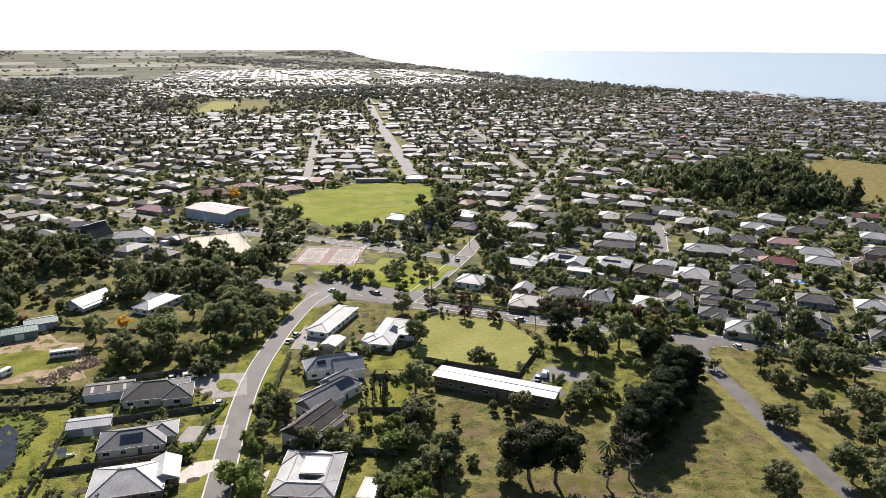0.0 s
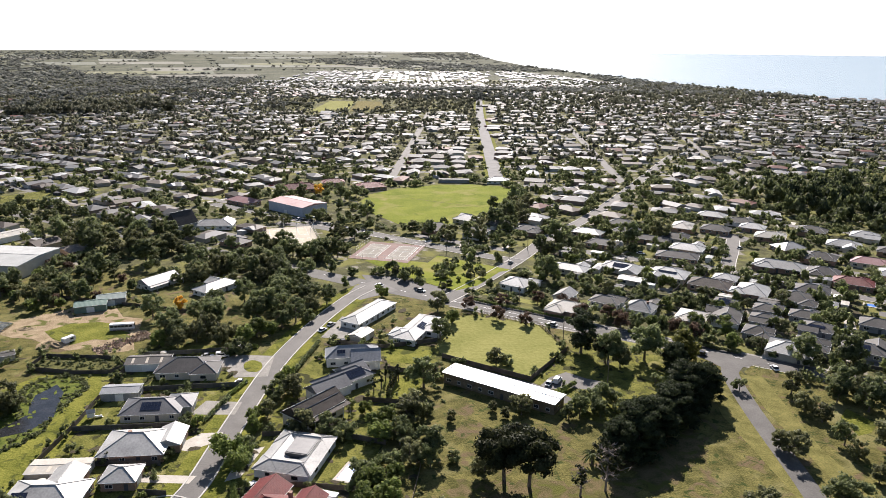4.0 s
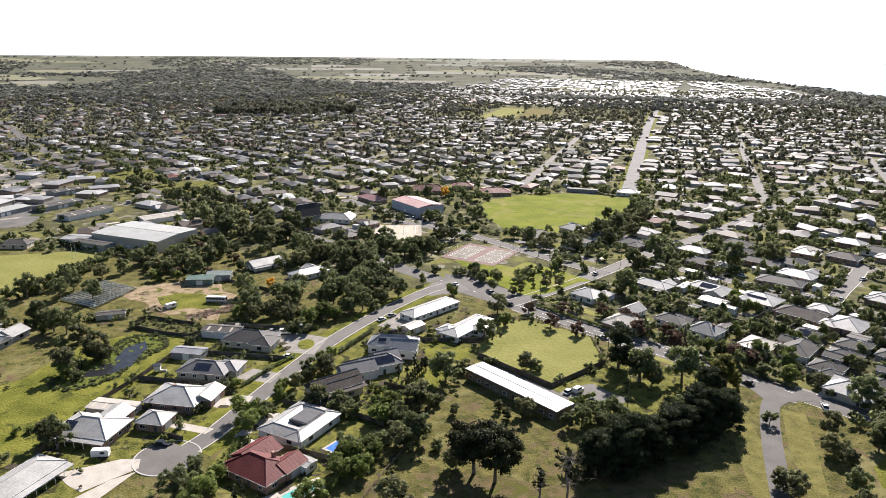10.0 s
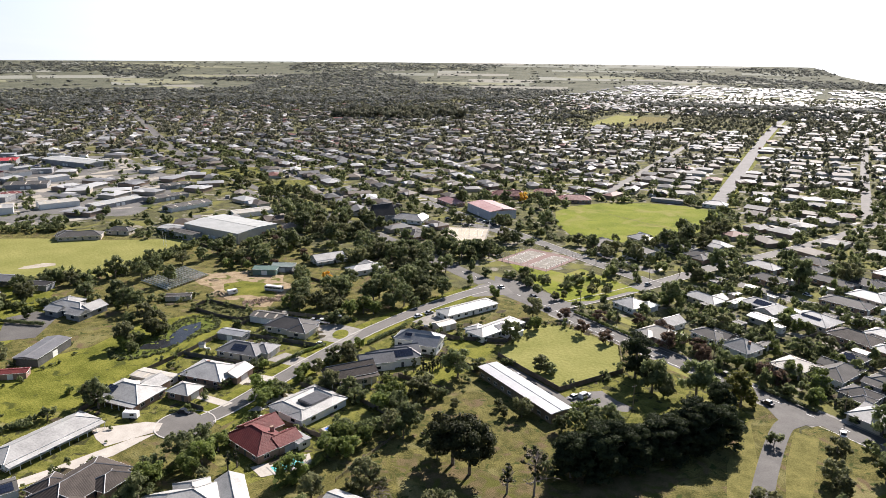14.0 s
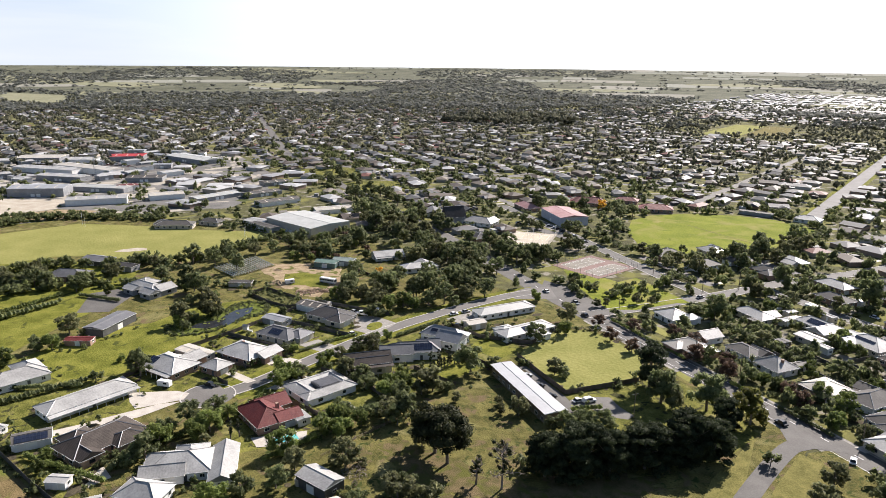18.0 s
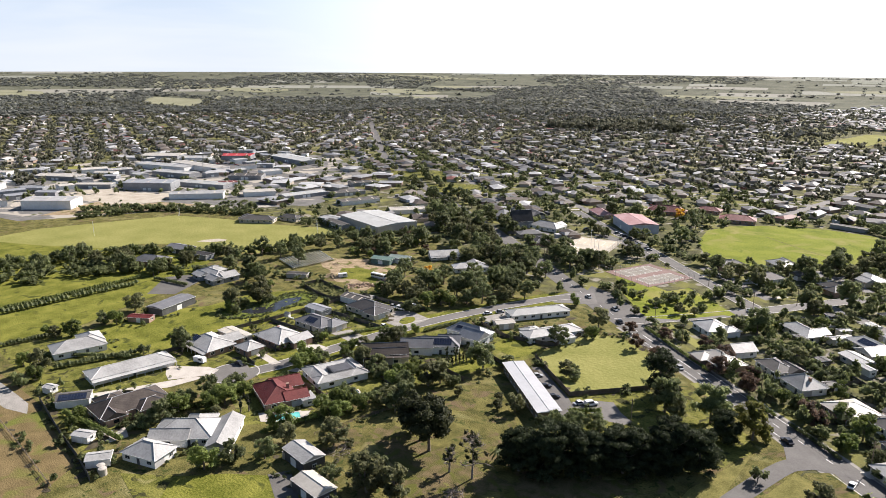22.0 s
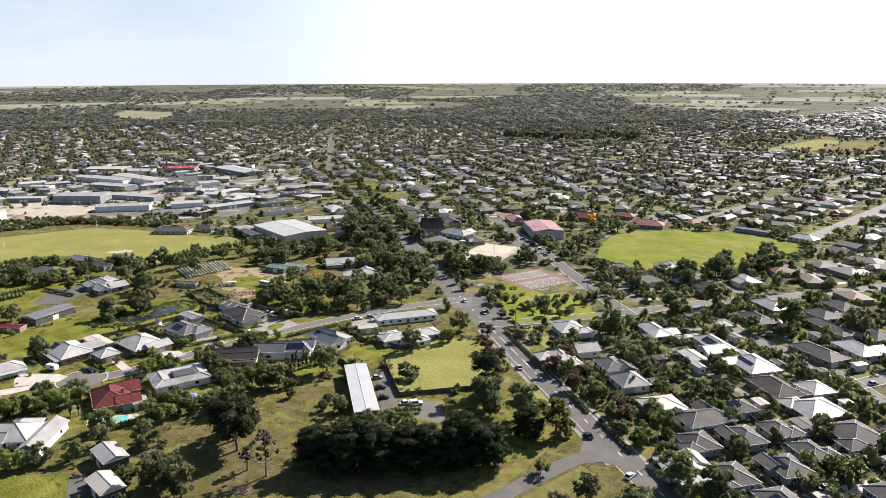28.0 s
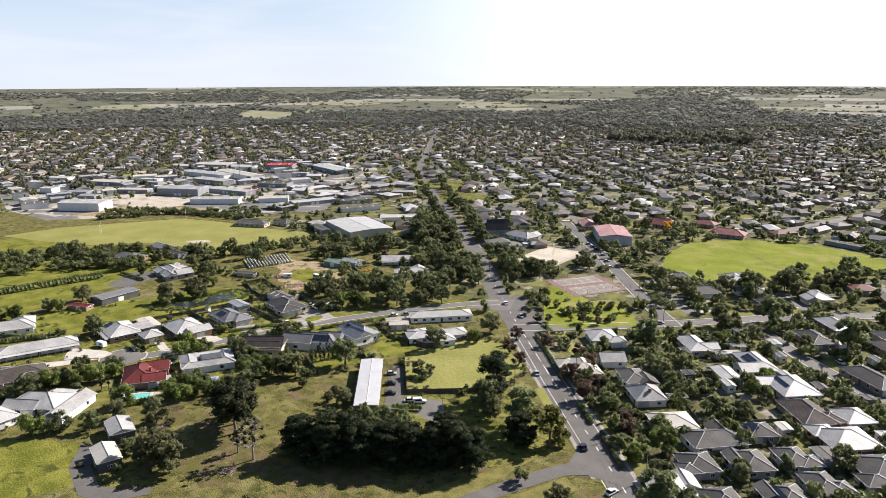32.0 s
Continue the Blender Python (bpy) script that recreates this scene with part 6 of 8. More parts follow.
grown(((3.3, 196.2, 4.4), (9.6, 195.2, 3.3), (46.2, 208.9, 4.9), (34, 190.3, 5.4), (57, 202.3, 3.5), (66.1, 203.6, 3.0), (71.6, 202.5, 3.9), (2.5, 192, 4.9), (-126.7, 157.2, 5.0), (-0.2, 127.8, 2.8), (-127.7, 190, 9.5), (-153.7, 237.6, 9.5)), (GUMS[1], GUMS[3]), 4.9)
grown(((-95.1, 190.4, 3.6), (-89.2, 200, 5.6), (-112.9, 218.9, 3.7), (-115.8, 213.2, 3.4), (-112.1, 224.4, 2.9), (-63.5, 260.6, 3.6), (-55.6, 258.7, 3.4), (-19.5, 183.1, 3.2), (-12.2, 172, 4.5), (-12.2, 194.8, 2.9), (-68.4, 150.3, 3.4), (-34.5, 251.6, 3.6), (-14.2, 198.5, 1.8), (-12.6, 200.9, 2.5), (-10.4, 203.3, 2.7), (-10, 212.2, 2.8), (-9.8, 225.4, 3.0), (-8.1, 232.1, 2.5), (-4, 216.6, 3.5), (-7.7, 193.5, 2.5), (-11.8, 179.8, 2.9), (20.9, 204, 2.7), (36.6, 201.3, 3.9), (31.1, 175.1, 3.7), (31.7, 165.8, 3.5), (28.3, 162.4, 3.3), (67.6, 240.4, 3.0), (71.5, 239.7, 2.9), (-29.7, 261.9, 4.6), (-27, 269, 4.6)), (GARDEN[0], GARDEN[2], GUMS[3], GARDEN[1]), 3.5)
grown(((-22.1, 269.9, 4.2), (22, 316, 3.5), (47.7, 296.7, 4.4), (-8.8, 286.5, 3.5), (-11.1, 168.8, 4.5), (-12, 196.4, 3.0), (-9.9, 211.9, 3.6), (15.7, 189.5, 5.5), (27.3, 186.4, 4.5), (28.4, 141.3, 5.9), (32.2, 134.4, 3.3), (27.5, 154.7, 3.9), (30.4, 157.5, 3.9), (31.2, 164.2, 4.4), (-21.1, 254.5, 6.2), (-29.9, 251.5, 5.0), (-45.2, 254.2, 5.5), (-57.7, 257.6, 5.5), (-24, 269.5, 6.3), (-19.9, 279.9, 6.3), (-123.5, 115.7, 2.9), (-115.6, 123.6, 4.2), (-117.3, 117.1, 2.7), (-119.5, 139.6, 4.6), (-115.8, 143.3, 4.2), (-94.3, 97, 3.2), (-83.6, 99.7, 3.9), (-75, 90.2, 3.9), (-76.8, 95.6, 3.7), (-31.8, 94.4, 2.9)), (GARDEN[0], GARDEN[2], GUMS[3], GARDEN[1]), 3.5)
grown(((-28.2, 90.9, 2.5), (-13.3, 121.1, 4.4), (-101.1, 210.3, 7.9), (-94.8, 192, 6.3)), (GARDEN[0], GARDEN[2], GUMS[3], GARDEN[1]), 3.5)
grown(((-67.1, 228.6, 3.4), (-131.9, 300.4, 4.8), (-144.4, 313.7, 3.6), (-34.9, 160.6, 1.8), (-25, 212, 2.0), (-78.2, 154.6, 2.1), (-35.3, 196.5, 2.9), (-31.1, 198.5, 3.1), (-63.1, 182.7, 2.3), (-91.7, 115.6, 3.4), (-71.5, 135.4, 3.4), (-81.5, 152.5, 2.4), (-186.4, 195.9, 5.5)), (SHRUBS[1], SHRUBS[0]), 2.2)
for x, y in ((22.9, 219.7), (25.4, 222.5), (28.5, 225.4), (31.3, 228.3), (26.7, 228.3), (2.2, 136.1), (3.7, 138.4)):
    put(POPLAR, x, y, 0.95, group="row of pencil pines")
palm(87.8, 173.3, 3.6)
palm(165, 278.6, 4.2)


def dead_tree(x, y, h, seed):
    root = thing("dead_tree", x, y, label="half-dead tree with bare grey branches and sparse leaves", category="tree")
    rng = np.random.default_rng(seed)
    g = Geo()
    g.tube((0, 0, -0.3), (0.2, 0.1, h * 0.5), 0.35, 0.22, 7)
    g.tube((0.2, 0.1, h * 0.5), (0, 0.2, h), 0.22, 0.06, 6)
    part("trunk", g, DEADW, root)
    b = Geo()
    for k in range(17):
        z = h * rng.uniform(0.25, 0.9)
        a = 2.4 * k + rng.uniform(-0.4, 0.4)
        l = h * 0.44 * rng.uniform(0.6, 1) * (1.25 - z / h)
        foot = Vector((0.1, 0.1, z))
        tip = foot + Vector((math.cos(a) * l, math.sin(a) * l, l * rng.uniform(0.25, 0.8)))
        elbow = (foot + tip) / 2 + Vector(rng.uniform(-0.12, 0.12, 3)) * l
        b.tube(foot, elbow, 0.16, 0.11, 4)
        b.tube(elbow, tip, 0.11, 0.05, 4)
        for m in range(7):
            s = elbow.lerp(tip, rng.uniform(-0.6, 0.95))
            e = s + Vector((rng.uniform(-1, 1), rng.uniform(-1, 1), rng.uniform(-0.4, 0.9))) * l * 0.42
            b.tube(s, e, 0.07, 0.035, 3)
            for n in range(3):
                q = s.lerp(e, rng.uniform(0.4, 1))
                b.tube(q, q + Vector(rng.uniform(-1, 1, 3)) * l * 0.2, 0.045, 0.02, 3)
    part("branch", b, DEADW, root, "tangle of bare twigs")
    cl = [(h * 0.3 * q * math.cos(a), h * 0.3 * q * math.sin(a), h * rng.uniform(0.4, 0.95), h * rng.uniform(0.035, 0.07)) for a, q in rng.uniform(0, 1, (28, 2)) * (6.28, 1.0)]
    part("foliage", crown_mesh("foliage", rng, cl, 26, 0.34, DARKGUM), None, root, "sparse dark leaf tufts")


dead_tree(88.3, 160.3, 15.5, 3)
dead_tree(81, 158.3, 8.5, 4)


def scatter(poly, count, kinds, seed, lo=0.7, hi=1.15, gap=2.0, grounds=False):
    rnd = random.Random(seed)
    xs, ys = [p[0] for p in poly], [p[1] for p in poly]
    made = tries = 0
    while made < count and tries < count * 14:
        tries += 1
        p = (rnd.uniform(min(xs), max(xs)), rnd.uniform(min(ys), max(ys)))
        if inside(p, poly) and clear(p, gap, grounds):
            put(rnd.choice(kinds), *p, rnd.uniform(lo, hi), None, rnd)
            made += 1


BELT = [(-67.1, 261), (-42, 261.6), (-20.7, 271.8), (-11.1, 295.4), (0.4, 321.1), (-11.3, 342.3), (-32.3, 363), (-83.4, 356.9), (-70.6, 326.7), (-59.4, 298.1)]
scatter(BELT, 42, GUMS + [GUMS[2]], 1, 0.75, 1.1, 0.6)
scatter([(-60.9, 348.3), (-22.8, 342.9), (-79.2, 385.9), (-168.9, 436.6), (-187.4, 420.1), (-107.4, 371)], 36, GUMS, 2, 0.95, 1.35, 0.5)
scatter([(-118, 345), (-150, 338), (-168, 348), (-150, 385), (-200, 425), (-190, 445), (-110, 385)], 15, GUMS + GARDEN, 14, 0.8, 1.2, 0.5)
RESERVE = ((147.8, 175.3, 0.85), (127.2, 149.3, 0.8), (148.2, 148.2, 1.0), (165.8, 202.8, 0.7), (167.5, 194.9, 0.7), (166.7, 181.1, 0.6), (166.1, 173.5, 0.55), (165.3, 161.8, 0.6), (169.9, 161.9, 0.6), (173, 152.3, 0.9), (187.1, 172.4, 0.85), (186.7, 201.2, 0.9),
           (194.8, 196.2, 0.95), (201, 185.7, 0.9), (200.6, 174.6, 0.8), (182.3, 181.5, 0.55), (146, 180.1, 0.6), (183.4, 238.7, 1.0), (170.1, 215.6, 0.85), (184.5, 217.7, 0.8), (179.7, 207.7, 0.6), (188.2, 205.1, 0.7))
for k, (x, y, q) in enumerate(RESERVE):
    if all((x - a) ** 2 + (y - b) ** 2 > 16 for a, b, r in FOOT.near((x, y)) if r < 2.2):
        put(GUMS[(1, 3, 0)[k % 3]], x, y, q * 1.15)
for x, y, q in ((150.1, 216.8, 1.0), (103.5, 202.6, 0.9), (111.2, 205.7, 0.9), (122.1, 222.5, 1.0), (149.4, 264.9, 1.0), (159.9, 262.5, 0.9)):
    put(SHRUBS[1], x, y, q * 1.5)
scatter([(191.6, 194.9), (206.8, 203.6), (245.4, 174.8), (240, 94.6), (179.1, 66.9), (176.4, 128)], 14, GUMS + SHRUBS[2:], 3, 0.6, 0.95, 3.0)
for x, y, q in ((-18.3, 538.1, 1.1), (-7.1, 543.7, 0.95), (-62.4, 533.8, 1.15), (-79, 524.8, 1.05), (-47.5, 544.5, 1.0), (-11.2, 528.1, 0.8)):
    put(GUMS[0], x, y, q)
# Avenue trees along the main road beyond the courts.
rnd = random.Random(88)
for k in range(26):
    q = k / 25
    x, y = -105 - 300 * q, 411 + 187 * q
    for s in (-1, 1):
        p = (x + s * 0.53 * rnd.uniform(9, 14), y + s * 0.85 * rnd.uniform(9, 14))
        if rnd.random() < 0.8 and clear(p, 0.5, False):
            put(GUMS[(0, 2, 1)[k % 3]], *p, rnd.uniform(0.7, 1.0), None, rnd, "avenue trees along the main road")
# Rows of trees along the road between the courts and the oval.
rnd = random.Random(70)
for k in range(17):
    q = k / 16
    x, y = 52.5 - 116.5 * q, 389 + 97 * q
    for s in (-1, 1):
        if rnd.random() < 0.72:
            p = (x + s * 0.65 * rnd.uniform(8.5, 12), y + s * 0.76 * rnd.uniform(8.5, 12))
            if not any(inside(p, o) for o in OPEN) and clear(p, 0.5, False):
                put(GUMS[(0, 3, 1)[k % 3]], *p, rnd.uniform(0.6, 0.95), group="trees along the sports ground road")
for k, (x, y, q) in enumerate(((50.6, 325.3, 0.5), (54.3, 328.8, 0.5), (59.5, 339.4, 0.45), (53.9, 359.3, 0.5), (72.1, 344.8, 0.55), (73.3, 351.8, 0.5), (66, 341, 0.6), (32.8, 340.2, 0.6), (23.1, 359.1, 0.6), (28, 349, 0.6), (40, 350, 0.5))):
    put((GUMS[1], GUMS[3], GARDEN[0])[k % 3], x, y, q, group="park trees")
for k, (x, y, q) in enumerate(((71.2, 428.9, 0.9), (78, 448.2, 1.0), (90.1, 451, 1.1), (96.8, 465.4, 1.1), (94.9, 499.3, 1.0), (108.9, 502.8, 1.1), (113.6, 516.4, 1.2), (36.8, 436.9, 1.0), (46.4, 427.9, 0.95), (59.2, 414.8, 0.9), (5.8, 468.6, 1.0), (1, 486.9, 0.9))):
    put(GUMS[k % 4], x, y, q, group="trees round the oval")
scatter([(-69.7, 394.1), (-13.2, 369.5), (2.2, 381.8), (-11.1, 396.8), (-32.1, 392), (-61.8, 417.5)], 20, GUMS, 5, 0.7, 1.0, 1.0, True)
scatter([(25.3, 427.5), (67.7, 429.1), (104.3, 483.6), (127.4, 520.1), (141.2, 500.8), (73.8, 404.7)], 12, GUMS, 6, 0.85, 1.25, 1.0)
scatter([(-194.8, 197.7), (-128.7, 190), (-118.8, 238.4), (-146.6, 275.7), (-188.8, 292.6), (-190.1, 241.5)], 13, GUMS + GARDEN, 9, 0.6, 1.0, 1.0)
scatter([(-254.8, 177.5), (-184.8, 231.3), (-178, 188.7), (-243.1, 166.2)], 26, GUMS, 10, 0.6, 1.0, 1.0)
scatter([(-181.9, 334.4), (-118.2, 296), (-95.2, 325.7), (-126.1, 364.2), (-154.3, 341.8)], 22, GUMS + GARDEN, 12, 0.6, 1.0, 1.0)
scatter([(94.7, 330.7), (136.8, 268.7), (233.4, 197.8), (328.8, 299.9), (252.6, 442.7), (113.2, 400.7)], 100, GARDEN[:3] + SHRUBS + GUMS[3:], 13, 0.6, 1.05, 1.0)
put(GUMS[0], -144.4, 233.5, 1.0)
for k in range(10):
    put(POPLAR, 28 + 0.3 * k, 213 + 1.9 * k, 0.75, group="row of pencil pines")


for k in range(9):
    q = k / 8
    put(POPLAR, -174.4 - 21.4 * q, 402.3 + 40.4 * q, 0.85, group="row of pencil pines by the hall")
for k in range(13):
    q = k / 12
    put(GARDEN[1 if k % 3 else 2], -226 + 56 * q, 345.5 - 8 * math.sin(math.pi * q) * 0.6, 0.6 + 0.1 * (k % 2), group="small trees along the sports field")
for x, y, q in ((-93, 207.4, 1.0), (-90.5, 190.5, 0.85), (-96, 199, 0.9), (-94, 213, 0.75)):
    put(GARDEN[1], x, y, q * 1.1, group="shrubs on the pond bank")


def wood_soup(name, spots, seed, clumps, per, leaf, material, label):
    """Joined trees: each a cloud of ragged clumps with leaf cards on a stem."""
    rng = np.random.default_rng(seed)
    protos = []
    for k in range(5):
        cl = [(rng.normal(0, 0.24), rng.normal(0, 0.24), rng.uniform(0.3, 0.86), rng.uniform(0.2, 0.32)) for _ in range(clumps)]
        v, f = leaf_cloud(rng, cl, per, leaf)
        protos.append((v, f))
    V, F, off = [], [], 0
    for i, (x, y, h, wide) in enumerate(spots):
        v, f = protos[i % 5]
        a = rng.uniform(0, 6.28)
        c, s = math.cos(a), math.sin(a)
        q = np.empty_like(v)
        q[:, 0], q[:, 1], q[:, 2] = (c * v[:, 0] - s * v[:, 1]) * wide * 2 + x, (s * v[:, 0] + c * v[:, 1]) * wide * 2 + y, (v[:, 2] - 0.12) * h + lift(x, y)
        V.append(q)
        F.append(f + off)
        off += len(v)
    return soup(name, np.concatenate(V), np.concatenate(F), material, label=label, category="trees", kind="stuff")


OPEN_YARD = NOHOUSE[4]


def bush(x, y):
    """How thickly the bush grows, from -1 to 1.5."""
    return 0.8 * math.sin(x / 310 + 1.4 * math.sin(y / 470)) + 0.7 * math.sin(y / 230 + x / 700 + 1.1 * math.sin(x / 190))


def spread_trees():
    rnd = random.Random(5)
    near, mid, far = [], [], []
    while len(near) < 4900:
        x, y = rnd.uniform(-560, 620), rnd.uniform(90, 720)
        if x < 60 and rnd.random() < 0.35:
            continue
        if clear((x, y), 0.2) and not any(inside((x, y), q) for q in BACK_LAWNS) and math.hypot(x - 150, y - 30) > 130 and not inside((x, y), NOHOUSE[1]) and not inside((x, y), NOHOUSE[6]) and not (inside((x, y), OPEN_YARD) and rnd.random() < 0.75):
            near.append((x, y, *((rnd.uniform(3.6, 8.5), rnd.uniform(1.9, 4.0)) if rnd.random() < 0.66 else (rnd.uniform(1.4, 2.8), rnd.uniform(0.9, 1.8)))))
    while len(mid) < 15000:
        a, r = radians(rnd.uniform(24, 186)), 520 + 1650 * rnd.random() ** 0.8
        x, y = MID[0] + r * math.cos(a), MID[1] + r * math.sin(a)
        if (x < -560 or x > 620 or y > 720) and x < 1180 - 0.35 * max(0, y - 900) and abs(x - 120 - (y - 650) * 0.074) > 13 and clear((x, y), -1.2):
            big = 1.0 + 0.35 * max(0.0, bush(x, y)) * min(1.0, max(0.0, (r - 900) / 600))
            mid.append((x, y, rnd.uniform(5.5, 12) * big, rnd.uniform(2.8, 6.0) * big))
    while len(far) < 12000:
        a, r = radians(rnd.uniform(58, 188)), 1750 + 2950 * rnd.random() ** 1.35
        x, y = MID[0] + r * math.cos(a), MID[1] + r * math.sin(a)
        band = (r - 2120) % 255 < 28 and rnd.random() < 0.55
        wild = math.degrees(a) > 118
        if r < shore(math.degrees(a)) - 40 and (band or x > 560 or bush(x, y) > (-0.1 if wild else 0.3) or (r < 2120 and bush(x, y) > -0.3)) and not (y > 1880 and y < 2850 and -420 < x < 640 and rnd.random() < 0.93) and not any(inside((x, y), q) for q in OPEN):
            far.append((x, y, rnd.uniform(7, 14), rnd.uniform(7, 17)))
    return near, mid, far


NEAR_T, MID_T, FAR_T = spread_trees()
wood_soup("garden_trees", NEAR_T, 1, 6, 17, 0.13, MIDLEAF, "garden trees and shrubs filling the suburb")
wood_soup("suburb_trees", MID_T, 2, 4, 4, 0.2, TOWNLEAF_HAZED, "olive trees between the suburban houses, greyed for haze")
wood_soup("distant_trees", FAR_T, 3, 3, 3, 0.26, FARLEAF_HAZED, "distant tree belts and bush")


def grove(poly, count, seed, hlo, hhi, wlo, whi, name, label, material=MIDLEAF, per=16):
    rnd = random.Random(seed)
    xs, ys = [p[0] for p in poly], [p[1] for p in poly]
    spots = []
    for tries in range(count * 60):
        p = (rnd.uniform(min(xs), max(xs)), rnd.uniform(min(ys), max(ys)))
        if len(spots) < count and inside(p, poly) and all((p[0] - x) ** 2 + (p[1] - y) ** 2 > (r + 1) ** 2 for x, y, r in BUILT):
            spots.append((*p, rnd.uniform(hlo, hhi), rnd.uniform(wlo, whi)))
    wood_soup(name, spots, seed, 6, per, 0.12, material, label)


grove([(294, 564), (303.5, 473.1), (338.1, 427.5), (411.3, 422.4), (427.5, 473.1), (459, 564), (428.2, 610.1)], 70, 21, 12, 19, 4, 6.5, "pine_grove", "dense dark pine grove beside the fairway", GUM)
grove([(319, 564), (321.5, 473.1), (352.7, 437.6), (402.9, 432.5), (427.2, 483.2), (439, 564)], 60, 26, 13, 20, 4, 6, "pine_grove", "dense dark pine grove beside the fairway", CYPR)
grove([(-593.6, 1148.6), (-613.6, 1298.6), (-443.6, 1368.6), (-363.6, 1268.6), (-433.6, 1168.6)], 130, 22, 14, 22, 7, 10, "river_woods", "dark stand of tall trees along a creek", TOWNLEAF_HAZED, 8)
grove([(-1600, 900), (-773.6, 948.6), (-273.6, 1148.6), (-135.1, 1397.4), (-473.6, 1408.6), (-1050, 1180), (-1700, 1250)], 260, 29, 7, 13, 5, 9, "town_woods", "haze-greyed trees crowding the edge of the town", FARLEAF_HAZED, 6)
grove([(-1050, 1180), (-1150, 1500), (-473.6, 1688.6), (-178.6, 1652.3), (-161.3, 1504.4), (-413.6, 1408.6)], 250, 23, 8, 15, 5, 10, "river_woods", "haze-greyed belt of tall trees along a creek", FARLEAF_HAZED, 6)
grove([(-0.4, 1490.2), (-9.5, 1629.5), (318.2, 1664.1), (288.2, 1524.1)], 110, 27, 8, 14, 5, 9, "river_woods", "haze-greyed belt of tall trees behind the fields", FARLEAF_HAZED, 6)
rnd = random.Random(64)
grid = [(-640 + 25 * i + rnd.uniform(-4, 4), 190 + 27 * j + rnd.uniform(-4, 4)) for i in range(15) for j in range(15)]
SMALL = ((CREAM, WALL_W), (WHITE, SHED_GREY), (GREY, WALL_W), (WHITE, WALL_W), (SHED_GREY, SHED_GREY))
made = 0
for p in grid:
    if made < 34 and inside(p, OPEN_YARD) and not inside(p, SAND_YARD) and clear(p, 6.0, False) and rnd.random() < 0.62:
        rf, wl_ = rnd.choice(SMALL)
        shed(*p, rnd.choice((5.9, 87.1, 40)), rnd.uniform(13, 24), rnd.uniform(9, 14), rf, wl_, "small workshop with a low metal roof", rnd.uniform(3.5, 5.5), 7, "workshop", 1)
        made += 1
WORKS = []
for k in range(900):
    p = (rnd.uniform(-720, -300), rnd.uniform(190, 640))
    if len(WORKS) < 30 and inside(p, OPEN_YARD) and not inside(p, SAND_YARD) and clear(p, 9.0) and p[1] > 0.55 * p[0] + 540:
        WORKS.append((*p, rnd.choice((5.5, 97.1, 40)), rnd.random()))
        FOOT.append((*p, 9.0))
far_roofs(WORKS, 12, ESTATE, WALLS, "low pale roofs of small factories and shops", 1.35, 0.16)
grove([(-391.4, 230.4), (-333.7, 307.4), (-288, 326.1), (-287.6, 333.6), (-338.3, 318.6), (-401.2, 238.9)], 70, 24, 4, 7, 2.5, 3.6, "boundary_trees", "clipped dark tree row behind the sports field")
grove([(-194.7, 202.4), (-109.2, 259.8), (-103.5, 254.2), (-191.1, 194)], 40, 25, 3, 5, 1.8, 2.6, "boundary_trees", "dark hedge of shrubs on a paddock boundary")

grove([(-255.9, 120.7), (-219.6, 113.3), (-191.2, 188.3), (-224.6, 196.6)], 64, 41, 4, 8, 2.4, 4.0, "boundary_trees", "tree belt between the pasture and the field")
grove([(-269.7, 132.1), (-255.8, 130.2), (-236.2, 201.2), (-190.2, 237.7), (-197.5, 245), (-242, 211.6)], 60, 42, 4, 8, 2.2, 3.8, "boundary_trees", "dark tree row along the sports field")
grove([(-205, 238), (-176, 252), (-170, 262), (-178, 334), (-184, 336), (-182, 300), (-178, 264), (-206, 246)], 60, 44, 4, 8, 2.0, 3.4, "boundary_trees", "dark tree row along the edge of the sports field")
grove([(-375.6, 224.8), (-367.7, 221), (-355.9, 277.4), (-337.4, 290.5), (-288.2, 320.5), (-292, 326.1), (-341.1, 298), (-361.7, 281.2)], 80, 43, 3, 6, 2.0, 3.2, "boundary_trees", "clipped dark tree row behind the sports field")

# ---- lawns, drives and gardens ----
LITTER = surface("leaf_litter", (0.07, 0.066, 0.024), (0.15, 0.112, 0.062), 0.95, 4, 0.4, 0.6, spec=0.05, edge=(0.4, 0.6))
add_paving(LITTER, (0.09, 0.092, 0.024), 5.0, 0.5, 0.62)
for k, (x, y, rx, ry, a) in enumerate(((70, 157, 17, 8, -10), (88, 160, 10, 7, 20), (54, 160, 9, 6, 0), (112, 176, 20, 7, 45), (40, 150, 9, 5, -15), (84, 146, 14, 6, 10))):
    patch("ground", blob(x, y, rx, ry, a, 30, 0.28, 60 + k), LITTER, 0.084 + 0.0015 * k, "bare brown earth and leaf litter under the trees", False)
patch("lawn", [(-122.6, 95.2), (-124.8, 130.1), (-81.9, 128.4), (-67.4, 151.9), (-67, 214.3), (-76.7, 237.5), (-67.1, 261), (-26.5, 261.9), (-16.5, 240.5), (-21.9, 201.1), (-25.3, 169.6), (-38.8, 151.9), (-38.3, 124.3), (-13.7, 98.4), (-7.3, 86.4), (-55.6, 92.9)], LAWN, 0.05, "green lawns of the cul-de-sac gardens", False)
patch("lawn", [(-15.2, 161.7), (-9.9, 197.2), (-4.7, 236.6), (4.8, 268.2), (26.5, 262.6), (46.5, 256.8), (46.7, 246.9), (41.2, 227), (26.3, 181.3), (25.1, 151.5), (11.6, 131.8), (-12.7, 140)], LAWN, 0.052, "green back lawns behind the houses", False)
